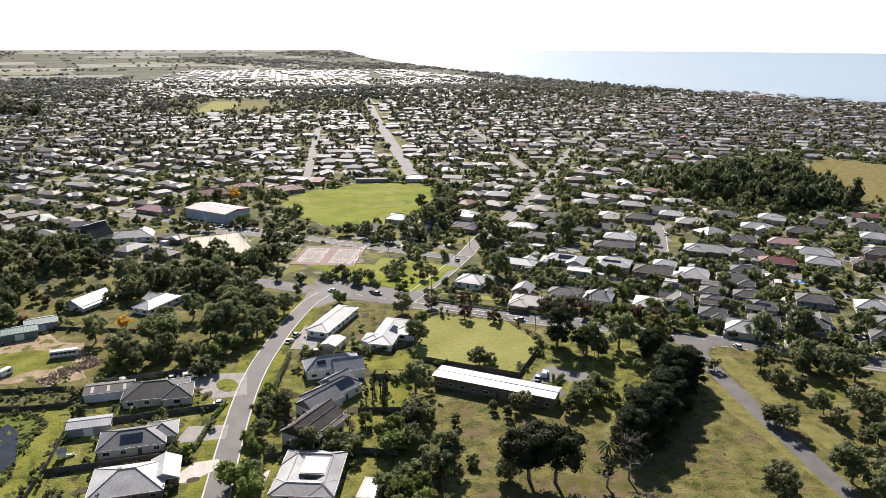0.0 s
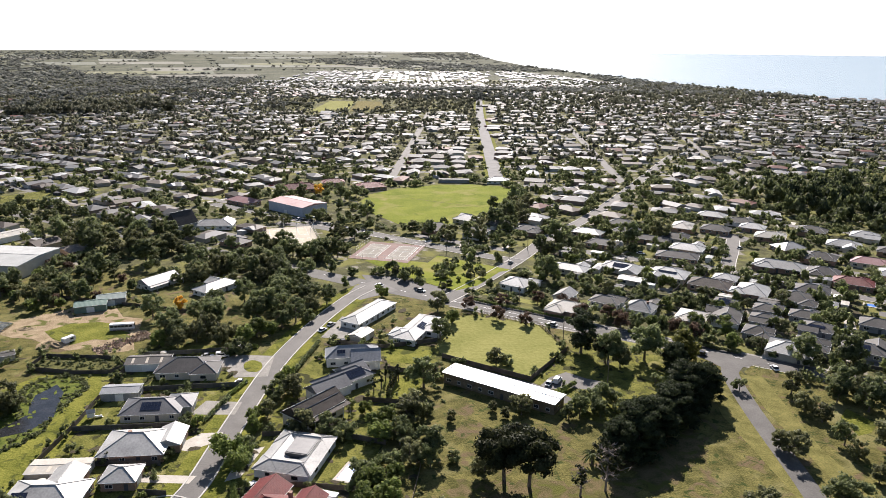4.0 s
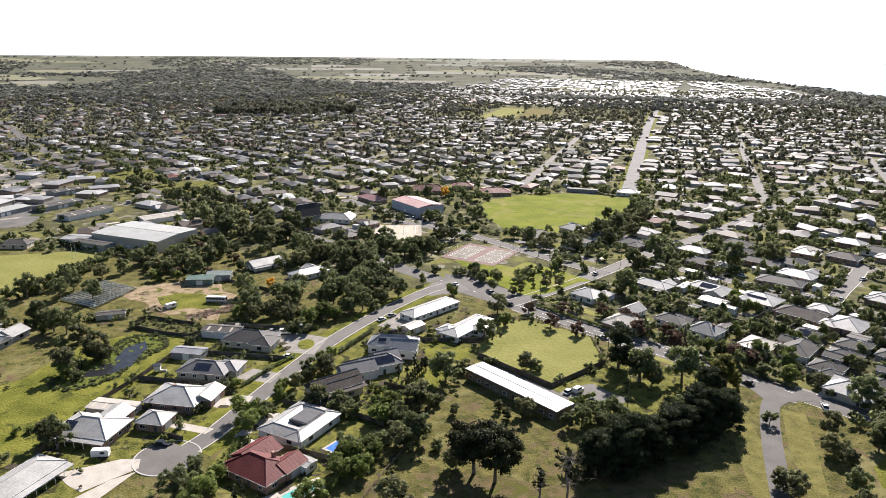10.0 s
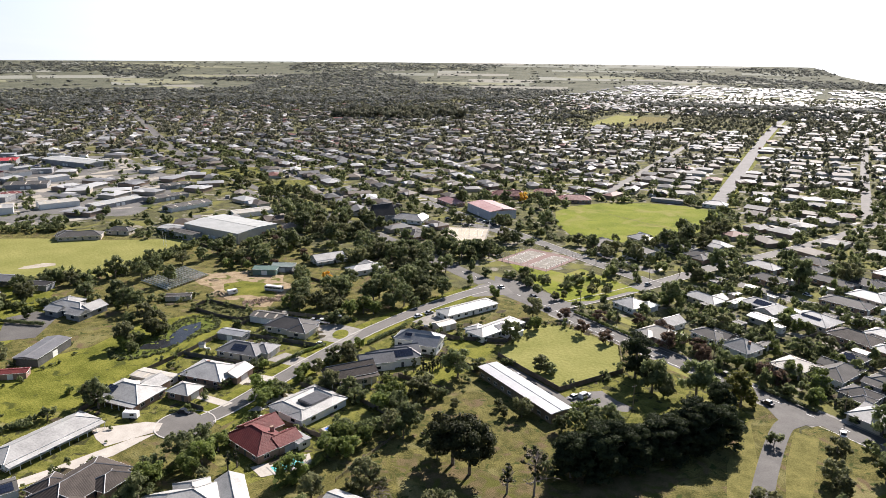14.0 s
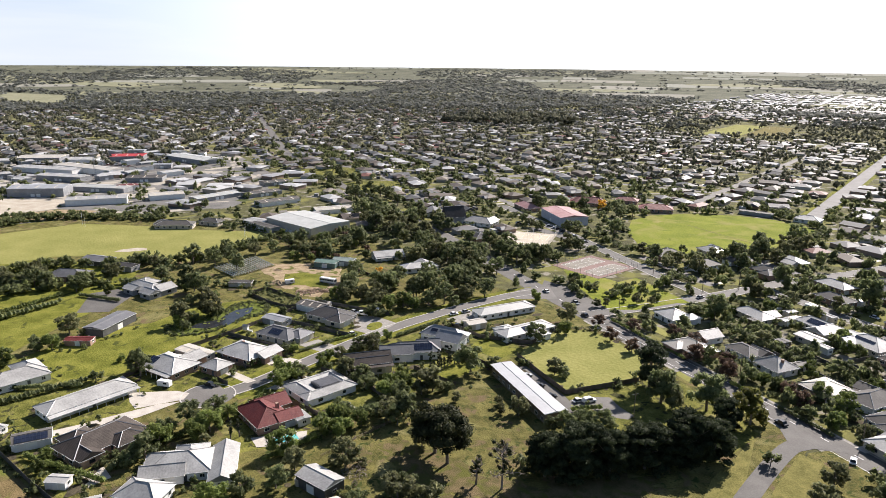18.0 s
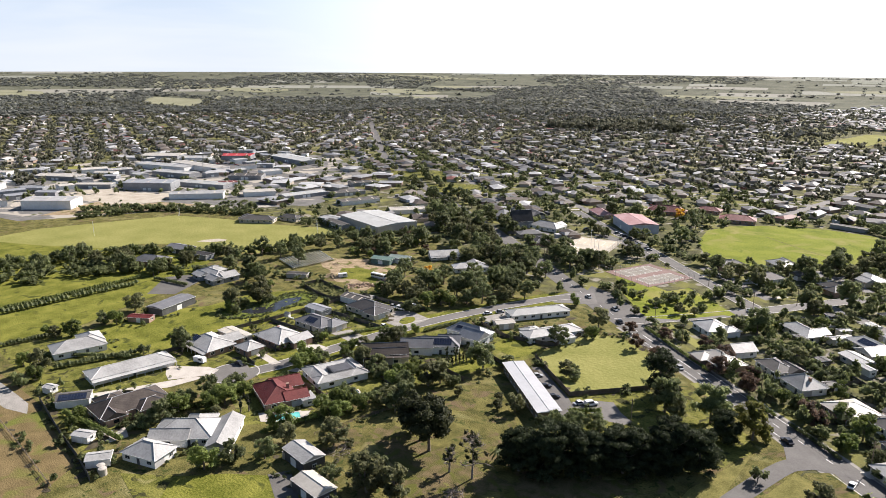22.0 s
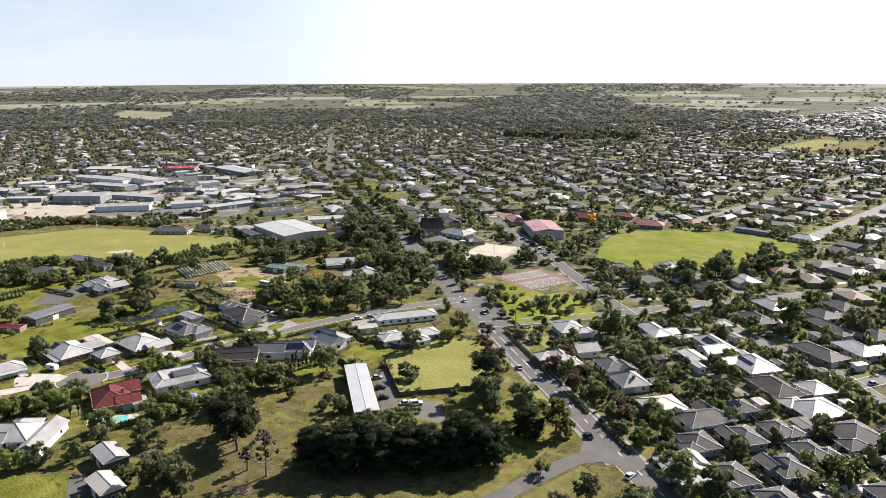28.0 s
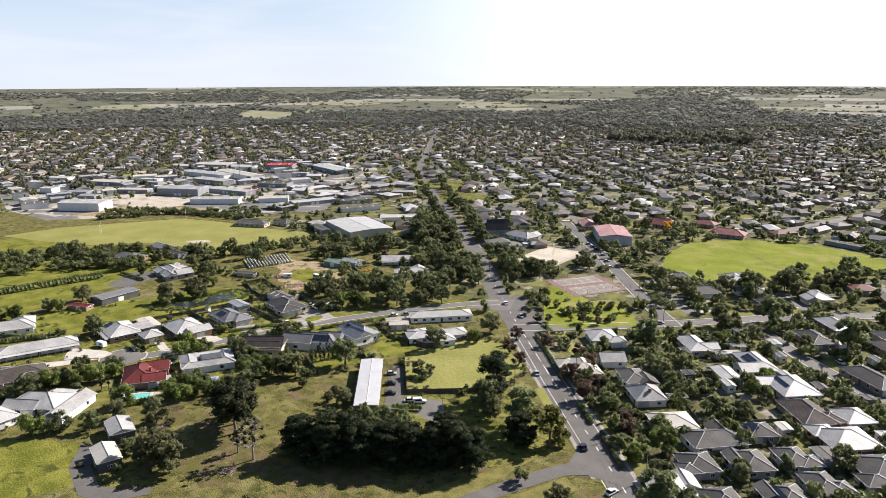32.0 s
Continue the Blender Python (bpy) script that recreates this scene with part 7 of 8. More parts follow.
patch("lawn", [(24.6, 258.6), (44.5, 253.8), (42.8, 240.9), (25.9, 243.8)], PASTURE, 0.11, "bright mown back lawn", False)
patch("lawn", [(28.1, 230.9), (40.1, 229), (36.6, 208.1), (26.5, 212.1)], PASTURE, 0.11, "bright mown back lawn", False)
patch("lawn", [(-192.4, 292.4), (-181.9, 334.4), (-126, 367.1), (-61, 336.7), (-67, 297.8), (-118, 305.5), (-139.1, 277.9), (-103.5, 260), (-71, 260.9), (-76.7, 239.4), (-109.3, 238.6), (-137.7, 247.4), (-190.1, 241.5)], ROUGHG, 0.045, "rough green land behind the dirt yard", False)
patch("lawn", [(-324.3, 92.1), (-332.6, 187), (-193.9, 240.4), (-147.7, 189.5), (-122.6, 95.2)], PASTURE, 0.04, "green grazing land", False)
patch("field", [(-138.2, 87.3), (-57.2, 89.6), (-24.4, 85.2), (-3.3, 82.3), (10.9, 62), (-40, 30), (-160, 40)], DRYB, 0.06, "dry brown paddock beyond a dark fence", False)
patch("drive", [(-138.2, 82.3), (-79.3, 86.2), (-57.5, 87), (-49.5, 84), (-59.4, 80.1), (-79.3, 78.2), (-138.2, 74.3)], GRAVEL, 0.08, "grey gravel track along the fence", False, "track")
for a, b, n in ((3.95, 8.2, "verge"), (-8.2, -3.95, "verge")):
    g = Geo()
    strip(g, cul_line, b if b > 0 else -3.95, a if a > 0 else -8.2, 0.10)
    tagged(part(n, g, PASTURE), "bright green street verge", "verge", kind="structure")
g = Geo()
strip(g, [(113.8, 288.4), (93.4, 301.8), (75.1, 313.6), (65.1, 320.4)], -1.5, -6.5, 0.08)
strip(g, [(94.3, 264.8), (80, 275.8), (61.7, 288.6)], 1.0, -2.5, 0.08)
strip(g, [(139, 249.1), (106.3, 269.8)], 1.8, -1.8, 0.075)
tagged(part("verge", g, FIELD), "dry yellow-green main road verges", "verge", kind="structure")
for pts, m, lab in (
    ([(-54, 137), (-41, 148), (-35.5, 149.5), (-33, 145), (-37, 138), (-41, 131), (-47, 133)], CONCRETE, "pale concrete forecourt of the homestead"),
    ([(-37, 138), (-32.5, 143.5), (-34.5, 128), (-43, 110), (-49, 98), (-53, 99), (-46, 114), (-41, 128)], CONCRETE, "pale concrete drive to the homestead"),
    ([(-39, 168.1), (-24.7, 167), (-23.7, 170.6), (-38.6, 171.8)], CONCRETE, "concrete drive to a garage"),
    ([(-35.7, 185.3), (-28.6, 193.6), (-22.2, 194), (-21.5, 189.3), (-29.9, 183.4)], CONCRETE, "concrete drive to a bungalow"),
    ([(-35.7, 205.4), (-32.9, 214.8), (-20.6, 213.4), (-21.1, 205)], GRAVEL, "gravel drive to a bungalow"),
    ([(-38, 246), (-31.7, 252), (-16.6, 250.3), (-15.8, 232.6), (-27.4, 232)], GRAVEL, "grey gravel loop drive"),
    ([(-11.4, 169.6), (-15.3, 167.6), (-13.7, 183.4), (-7.7, 185.4)], CONCRETE, "concrete drive beside the villa"),
    ([(-1.1, 268.2), (8.7, 266.3), (14.4, 282.2), (5.5, 291.8)], GRAVEL, "gravel forecourt of the clinic"),
    ([(7.3, 139.8), (13.4, 136.8), (24.2, 147.6), (19, 153.6)], CONCRETE, "paving round a swimming pool"),
    ([(170.5, 244.1), (176.4, 252.1), (179.6, 250), (173.7, 242)], CONCRETE, "concrete drive to the units"),
    ([(189.7, 231.6), (214.2, 261.7), (226.7, 283.9), (229.9, 280.8), (218.6, 258.5), (194.1, 228.4)], CONCRETE, "shared concrete drive between the units"),
    ([(-150, 174), (-172, 195), (-167, 207), (-152, 206), (-139, 184)], ASPHALT, "dark asphalt farm yard beside a shed"),
    ([(-51.4, 467.9), (-18.1, 454.5), (8.1, 432.6), (2.4, 426.5), (-23.9, 446.5), (-57.2, 459.9)], ASPHALT, "asphalt car park beside the courts"),
    ([(15.9, 333.3), (35.6, 318), (52.5, 306.4), (61.3, 312.4), (61.1, 322.3), (45.2, 333.9), (25.5, 347.3), (9.9, 350.8)], ASPHALT, "wide asphalt road junction"),
    ([(4.3, 317.3), (12.1, 312.6), (29.6, 325.7), (17.7, 341.2), (8.1, 333.1)], STREET, "flared mouth of the closed street"),
    ([(146, 249), (152, 236), (156, 231), (160, 236), (170, 239), (158, 252)], ASPHALT, "flared mouth of the side road")):
    patch("drive" if "road" not in lab and "mouth" not in lab else "road", pts, m, 0.105 if m is not ASPHALT else 0.1, lab, False, "drive" if "road" not in lab else "road")
patch("lawn", [(24, 100), (34, 112), (44, 120), (60, 117), (70, 110), (66, 96), (52, 88), (34, 90)], PASTURE, 0.09, "bright green lawn beside the farm sheds", False)
patch("drive", [(43, 120), (58, 113), (76, 112), (85, 118), (88, 129), (84, 130), (80, 122), (74, 118), (60, 119), (46, 126)], ASPHALT, 0.11, "dark asphalt track past the farm sheds", False)
patch("grass", blob(-22.9, 241.4, 3.4, 5.4, 20, rag=0.03), PASTURE, 0.14, "round grass island in the loop drive", False)
# The pond, its reedy bank and the fenced vegetable garden beside it.
REEDS = surface("reeds", (0.05, 0.075, 0.014), (0.15, 0.165, 0.035), 0.95, 2, 0.3, 0.5, spec=0.05)
BANK = [(-78.7, 229.2), (-84.6, 234.2), (-93.8, 233.4), (-98.2, 226.9), (-95.9, 218.1), (-95.5, 201.2), (-96.1, 190.2), (-99.1, 186.5), (-93.3, 182.5), (-86.3, 182.7), (-80.3, 188.7), (-77.8, 197.5), (-78.5, 216.1), (-76.4, 224.2)]
POND = [(-91.5, 220), (-88, 228), (-83, 222), (-78.5, 205), (-82, 196), (-90, 192), (-91.5, 197), (-87.5, 207), (-90, 213)]
VEG = [(-104.3, 240.2), (-103.6, 251.3), (-75.4, 248.7), (-69.2, 241.6), (-73.7, 236.2), (-85.9, 236.3)]
patch("pond_bank", BANK, REEDS, 0.12, "reedy rough bank round the pond", False, "pond bank")
patch("pond", POND, WATERP, 0.16, "dark still pond with weed", False, "pond")
rnd = random.Random(23)
for k in range(9):
    q = rnd.random()
    p = (-89.5 + 6 * rnd.random() - 2 * q, 194 + 30 * q)
    if inside(p, POND):
        patch("pond_weed", blob(*p, rnd.uniform(0.6, 1.6), rnd.uniform(0.4, 0.9), rnd.uniform(0, 180), 14, 0.3, k), REEDS, 0.18 + 0.002 * k, "mat of green weed floating on the pond", False, "pond weed")
patch("garden_bed", VEG, surface("bed_soil", (0.05, 0.05, 0.02), (0.13, 0.13, 0.045), 0.95, 2, 0.4, 0.5, spec=0.05), 0.13, "overgrown fenced vegetable garden", False, "vegetable garden")
patch("paving", [(-17.6, 96.5), (-9.5, 94.4), (-8.7, 101.3), (-15.8, 103.4)], CONCRETE, 0.1, "pale paved patio behind a house", False, "patio")


def pool(x, y, turn, l, w, material, label):
    root = thing("swimming_pool", x, y, turn, label=label, category="pool")
    g = Geo()
    for sx, sy, lx, ly in ((0, -1, l + 1.6, 0.8), (0, 1, l + 1.6, 0.8), (-1, 0, 0.8, w), (1, 0, 0.8, w)):
        g.box(sx * (l / 2 + 0.4), sy * (w / 2 + 0.4), 0, lx, ly, 0.22)
    part("coping", g, CONCRETE, root)
    part("water", Geo().box(0, 0, 0, l, w, 0.18), material, root)


pool(18.5, 171, 68, 8, 4, POOLB, "pool under a bright blue cover")
pool(16.7, 145.2, 62, 9, 4.2, POOLT, "turquoise backyard swimming pool")
pool(216.8, 294.3, -34, 6, 3.8, POOLB, "small blue backyard pool")
pool(249.8, 299.9, -34, 6, 3.6, POOLB, "small blue backyard pool")

# ---- courts ----


def court(x, y, turn, l, w, base, inner, label, cells, lines=True):
    root = thing("sports_court", x, y, turn, label=label, category="court")
    OPEN.append([(x + math.cos(radians(turn)) * a - math.sin(radians(turn)) * b, y + math.sin(radians(turn)) * a + math.cos(radians(turn)) * b) for a, b in ((-l / 2, -w / 2), (l / 2, -w / 2), (l / 2, w / 2), (-l / 2, w / 2))])
    part("slab", Geo().box(0, 0, 0, l, w, 0.14), base, root)
    for k in range(cells):
        cx = (k - (cells - 1) / 2) * l / cells
        cl, cw = l / cells * 0.68, w * 0.74
        part("playing_area", Geo().box(cx, 0, 0.14, cl, cw, 0.012), inner, root)
        g = Geo()
        for s in (-1, 1):
            g.box(cx + s * cl / 2, 0, 0.155, 0.12, cw, 0.01)
            g.box(cx, s * cw / 2, 0.155, cl, 0.12, 0.01)
            g.box(cx + s * cl * 0.38, 0, 0.155, 0.1, cw, 0.01)
            g.box(cx, s * cw * 0.27, 0.155, cl * 0.76, 0.1, 0.01)
        g.box(cx, 0, 0.155, 0.1, cw * 0.54, 0.01)
        part("court_marking", g, PAINT, root)
        net = Geo().box(cx, 0, 1.0, cl * 0.9, 0.04, 0.07).box(cx - cl * 0.45, 0, 0.15, 0.08, 0.08, 0.95).box(cx + cl * 0.45, 0, 0.15, 0.08, 0.08, 0.95)
        part("net", net, TRIM, root)
    post = Geo().box(0, 0, 0, 0.09, 0.09, 3.2).mesh("fence_post", METAL)
    for s in (-1, 1):
        for z in (1.5, 3.15):
            part("rail", Geo().box(0, s * w / 2, z, l, 0.05, 0.05), METAL, root)
            part("rail", Geo().box(s * l / 2, 0, z, 0.05, w, 0.05), METAL, root)
        n = int(l / 4)
        for k in range(n + 1):
            part("fence_post", post, None, root, at=pose(-l / 2 + k * l / n, s * w / 2, 0))
        n = int(w / 4)
        for k in range(1, n):
            part("fence_post", post, None, root, at=pose(s * l / 2, -w / 2 + k * w / n, 0))


court(-38.5, 426, 105, 50, 31, COURT_P, surface("court_sand", (0.3772, 0.3272, 0.2468), (0.4756, 0.4207, 0.3244), 0.9, 8, 0.6), "pale netball courts with tall posts", 2)
g = Geo()
strip(g, [(35.7, 539.9), (71.5, 517.6), (88.7, 508.6)], 0.6, -0.6, 0.135)
tagged(part("oval_line", g, STRAW), "pale worn line across the oval", "line", kind="structure")
court(22.3, 393.3, -17, 35, 36, COURT_R, COURT_G, "red-edged tennis courts with pale lines", 2)
for x, y in ((-42.3, 408), (-26.7, 443.5), (-44.6, 437.7), (-24.3, 413.7), (-34.5, 425.7)):
    root = thing("light_pole", x, y, label="tall white court light pole", category="light pole")
    part("mast", Geo().tube((0, 0, 0), (0, 0, 9), 0.12, 0.08, 6), TRIM, root)
    part("lamp", Geo().box(0.5, 0, 8.8, 1.2, 0.4, 0.15), TRIM, root)
for x, y in ((-310, 210.6), (-302.1, 207.8), (-323.7, 281.2), (-315.8, 278.4), (-196.1, 320.4), (-201.4, 323.8)):
    root = thing("goal_post", x, y, label="tall white football goal post", category="goal post")
    part("mast", Geo().tube((0, 0, 0), (0, 0, 9), 0.1, 0.07, 6), TRIM, root)

# ---- fences ----


FENCES = []


def fence(pts, height, material, label, step=2.4, rails=False):
    root = thing("fence", *pts[0], label=label, category="fence")
    FENCES.extend(zip(pts, pts[1:]))
    ox, oy = pts[0]
    meshes = {}
    for (ax, ay), (bx, by) in zip(pts, pts[1:]):
        d = math.hypot(bx - ax, by - ay)
        n = max(1, round(d / step))
        a = math.degrees(math.atan2(by - ay, bx - ax))
        key = round(d / n, 2)
        if key not in meshes:
            g = Geo()
            if rails:
                for z in (0.45, 0.85, 1.2):
                    g.box(0, 0, z, key, 0.06, 0.12)
            else:
                g.box(0, 0, 0.05, key - 0.06, 0.05, height - 0.05)
                g.box(key / 2, 0, -0.1, 0.12, 0.12, height + 0.15).box(0, 0.04, height * 0.3, key, 0.04, 0.09).box(0, 0.04, height * 0.8, key, 0.04, 0.09)
            meshes[key] = (g.mesh("panel", material), Geo().box(0, 0, -0.2, 0.12, 0.12, height + 0.3).mesh("post", material))
        for k in range(n):
            q = (k + 0.5) / n
            part("panel", meshes[key][0], None, root, at=pose(ax + (bx - ax) * q - ox, ay + (by - ay) * q - oy, 0, 0, 0, a))
            q = k / n
            if not rails:
                continue
            part("post", meshes[key][1], None, root, at=pose(ax + (bx - ax) * q - ox, ay + (by - ay) * q - oy, 0, 0, 0, a))
    return root


DARKF = "dark paling fence between the yards"
fence([(-52.6, 75.8), (-24, 74.6), (5, 73)], 1.1, TIMBER, "weathered post and rail fence across a dry field", 4.0, True)
fence([(47.5, 247.5), (62, 237.5), (78.4, 226.8), (97, 252.6)], 1.9, FENCE, "dark timber fence along the paddock", 3.0)
fence([(50.5, 287.5), (58, 292.3), (68.3, 292.3), (90.6, 280), (97, 253)], 1.2, TIMBER, "weathered post and rail paddock fence", 3.4, True)
fence([(34.4, 143.5), (36, 156.4), (37.7, 167.3), (39.4, 179.3)], 1.2, TIMBER, "weathered post and rail fence", 3.0, True)
fence([(-57.2, 90.6), (-24.4, 86.2), (-4.3, 84.3), (8.9, 82.1)], 1.9, STEELF, "dark steel boundary fence", 3.0)
fence([(-66.3, 143.1), (-70.6, 177.2), (-68.9, 198.7), (-69, 222.1), (-68.1, 245.4)], 1.8, FENCE, "dark back boundary fence of the lots", 3.0)
fence([(-68.8, 195.8), (-49.3, 197), (-31.7, 198.1)], 1.8, STEELF, DARKF, 3.0)
fence([(-69, 221.1), (-51.5, 222.9), (-24.2, 225.2)], 1.8, STEELF, DARKF, 3.0)
fence([(-67.1, 251.3), (-45.9, 253.7), (-26.4, 257)], 1.8, STEELF, DARKF, 3.0)
fence([(-68.7, 175.8), (-53, 176.4), (-35.3, 176)], 1.8, STEELF, DARKF, 3.0)
fence([(-37, 162.7), (-29.1, 161.7)], 1.7, FENCE, DARKF, 3.0)
fence([(-11.2, 161.7), (4.7, 164.6), (24.8, 161.5)], 1.8, FENCE, DARKF, 3.0)
fence([(-9.8, 191.3), (12, 191.3), (28.2, 185.3)], 1.8, FENCE, DARKF, 3.0)
fence([(19.5, 213.1), (41.6, 209.1)], 1.8, FENCE, DARKF, 3.0)
fence([(27, 236.9), (45.1, 231)], 1.8, FENCE, DARKF, 3.0)
fence([(2.9, 262.3), (24.6, 256.6), (46.3, 262.7), (47.9, 284.5)], 1.8, FENCE, "grey timber fence round the clinic", 3.0)
fence(VEG + VEG[:1], 1.6, FENCE, "dark fence round the vegetable garden", 3.0)
fence([(-181.9, 334.4), (-117.8, 315.1), (-61.3, 298)], 1.4, FENCE, "long paddock fence line", 4.0)
for x, y in ((170, 256.3), (186, 245.9), (204.1, 235.4), (175.4, 274.4), (198.7, 261.9), (211.1, 261.7), (224.2, 292.1), (201.9, 305.6), (172.2, 304.8), (161.5, 317), (145.2, 319), (133, 323), (185.2, 339.2), (211.1, 331), (145.7, 302.9), (123, 318.9)):
    fence([(x, y), (x + 14.5, y - 9.8)], 1.7, STEELF, DARKF, 3.0)
    fence([(x, y), (x + 7.5, y + 11)], 1.7, FENCE, DARKF, 3.0)

# ---- hedges ----


def hedge(a, b, height, wide, seed, label="clipped dark green garden hedge"):
    rng = np.random.default_rng(seed)
    d = math.hypot(b[0] - a[0], b[1] - a[1])
    n = max(2, int(d / (wide * 0.6)))
    cl = [((b[0] - a[0]) * (k + 0.5) / n, (b[1] - a[1]) * (k + 0.5) / n, height * rng.uniform(0.4, 0.62), wide * rng.uniform(0.55, 0.7)) for k in range(n)]
    me = crown_mesh("hedge", rng, cl, 40, 0.35, GUM if seed % 2 else GREENL)
    ob = new("hedge", me)
    ob.matrix_basis = pose(*a, 0)
    tagged(ob, label, "hedge")


for k, (a, b, h, w) in enumerate((((64.3, 310.5), (105.9, 283.9), 1.6, 1.4), ((145.3, 259.6), (164.2, 247.2), 1.6, 1.4), ((-34.2, 257.3), (-24.5, 258.5), 1.8, 1.8), ((-99.3, 106.9), (-72.1, 130.3), 2.2, 1.8), ((-39.6, 92.8), (-7.6, 98.3), 2.4, 2.0),
    ((-20.4, 124.2), (-11.8, 102.3), 3.0, 2.4), ((-16.1, 114.3), (-8.6, 136), 2.6, 2.2), ((-29.7, 200.1), (-26, 216.8), 1.4, 1.2), ((-26, 217.8), (-22.2, 228.6), 1.4, 1.2), ((-38.9, 155.8), (-31.1, 159.8), 1.2, 1.0), ((-9.1, 153.8), (-12.3, 165.7), 2.6, 2.0))):
    hedge(a, b, h, w, 300 + k)
for k, (a, b, h, w) in enumerate((((21.6, 131.7), (25.1, 151.5), 2.4, 2.0), ((-6.6, 236.6), (-1.1, 262.3), 1.8, 1.6), ((-12.1, 207.1), (-8.4, 226.8), 2.4, 2.0), ((18.8, 161.5), (28.3, 179.3), 2.6, 2.4), ((85.8, 214.9), (93.6, 222.8), 2.6, 2.2), ((168.6, 290.7), (179.1, 284.5), 1.8, 1.6), ((126.5, 270.8), (139, 262.6), 1.8, 1.8),
    ((-172.4, 188.9), (-147.7, 195.3), 2.0, 2.0), ((-174.9, 110.2), (-180, 184.8), 2.2, 2.2), ((-123.6, 95.1), (-119.9, 120.4), 2.4, 2.2), ((-232.9, 175.7), (-194.9, 192), 2.2, 2.2))):
    hedge(a, b, h, w, 300 + k)

# ---- vehicles ----


def car_kind(name, l, w, h, colour, label, van=False):
    root = thing(name, 0, 0, label=label, category="car")
    low = h * 0.52
    g = Geo()
    prof = [(-l / 2, 0.35), (l / 2, 0.35), (l / 2, low * 0.86), (l * 0.3, low), (-l * 0.46, low), (-l / 2, low * 0.9)]
    cab = [(-l * (0.49 if van else 0.38), low), (l * 0.24, low), (l * 0.1, h), (-l * (0.47 if van else 0.26), h)]
    for side, pr, ww in (("body", prof, w), ("cabin", cab, w * 0.9)):
        gg = Geo()
        a = [(x, -ww / 2, z) for x, z in pr]
        b = [(x, ww / 2, z) for x, z in pr]
        gg.poly(a)
        gg.poly(b[::-1])
        for i in range(len(pr)):
            j = (i + 1) % len(pr)
            gg.poly([a[j], a[i], b[i], b[j]])
        part(side, gg, colour if side == "body" or van else GLASS, root, "" if side == "body" else ("" if van else "dark tinted windows"))
    part("roof", Geo().box(-l * 0.08, 0, h, l * 0.34, w * 0.84, 0.04), colour, root)
    if van:
        for s in (-1, 1):
            part("side_window", Geo().box(-l * 0.12, s * w * 0.455, low + 0.05, l * 0.5, 0.03, (h - low) * 0.6), GLASS, root)
    wheel = Geo().tube((0, -0.11, 0), (0, 0.11, 0), 0.33, 0.33, 10).mesh("wheel", TYRE)
    for sx in (-0.32, 0.32):
        for sy in (-1, 1):
            part("wheel", wheel, None, root, at=pose(sx * l, sy * w * 0.46, 0.33))
    for s in (-1, 1):
        part("headlight", Geo().box(l / 2 + 0.01, s * w * 0.36, low * 0.66, 0.04, 0.34, 0.16), TRIM, root)
    return root


CARW = surface("white_car_paint", (0.68, 0.68, 0.68), (0.78, 0.78, 0.78), 0.25, 3, 0.5)
CARS_ = surface("silver_car_paint", (0.3, 0.31, 0.32), (0.4, 0.41, 0.42), 0.25, 3, 0.5)
CARD = surface("dark_car_paint", (0.02, 0.022, 0.028), (0.05, 0.052, 0.06), 0.2, 3, 0.5)
CAR_KINDS = [car_kind("car", 4.5, 1.8, 1.45, CARW, "white hatchback parked or driving"), car_kind("car", 4.6, 1.8, 1.5, CARS_, "silver grey family car"), car_kind("car", 4.6, 1.85, 1.6, CARD, "dark coloured family car"), car_kind("van", 5.0, 1.95, 2.1, CARW, "white delivery van with dark windows", True)]
LANE = math.degrees(math.atan2(139, -205))
SPOTS = ((3, 88, 225.8, 60), (0, 84.6, 223.8, 60), (1, 59.5, 232.3, 55), (0, 67.5, 226.6, 55), (2, 75, 221.3, 55), (0, 19.8, 332.4, LANE), (2, 51.4, 309.3, LANE), (2, 148.3, 247.4, LANE), (1, 40.4, 324, LANE - 180), (2, 133.8, 266.2, LANE + 180), (1, 96, 278.8, LANE))
PARKED = ((1, -45.7, 474, 55), (0, -40.2, 471.5, 55), (2, -31, 465.4, 55), (0, -18.1, 456.5, 60), (1, -5.1, 444.6, 55), (0, 6.2, 434.5, 55), (2, -36.6, 468.9, 55), (1, 217.1, 266.7, 40), (0, 217.8, 394.9, 60), (0, 167.4, 386.5, -30), (2, -34, 157.8, 10), (0, -7.3, 164.7, 70), (0, -1.2, 275, 60), (1, 1.7, 281, 60), (2, 8.8, 262.4, 20))
MORE = ((0, -24.2, 227.6, 0), (3, -36.1, 250, 10), (1, -41.9, 249.9, 10), (0, 171, 233.9, 90), (1, 208.9, 358.4, 60), (0, 230, 396.9, 40), (1, 90, 369.4, 60), (0, -84.8, 460, 10), (2, -68, 468.7, 40), (1, -114.8, 435.1, LANE), (0, -177.2, 448.9, LANE), (2, 113.7, 373.8, -30), (1, 123.5, 380.9, 57), (0, 170.1, 363.4, -25))
for k, x, y, a in SPOTS[4:] + PARKED + MORE:
    copy_thing(CAR_KINDS[k], pose(x, y, 0.1, 0, 0, a))
for kind, (k, x, y, a) in zip((CAR_KINDS[3], CAR_KINDS[0], CAR_KINDS[1], CAR_KINDS[2]), (SPOTS[0], SPOTS[1], SPOTS[2], SPOTS[3])):
    kind.matrix_basis = pose(x, y, 0.1, 0, 0, a)


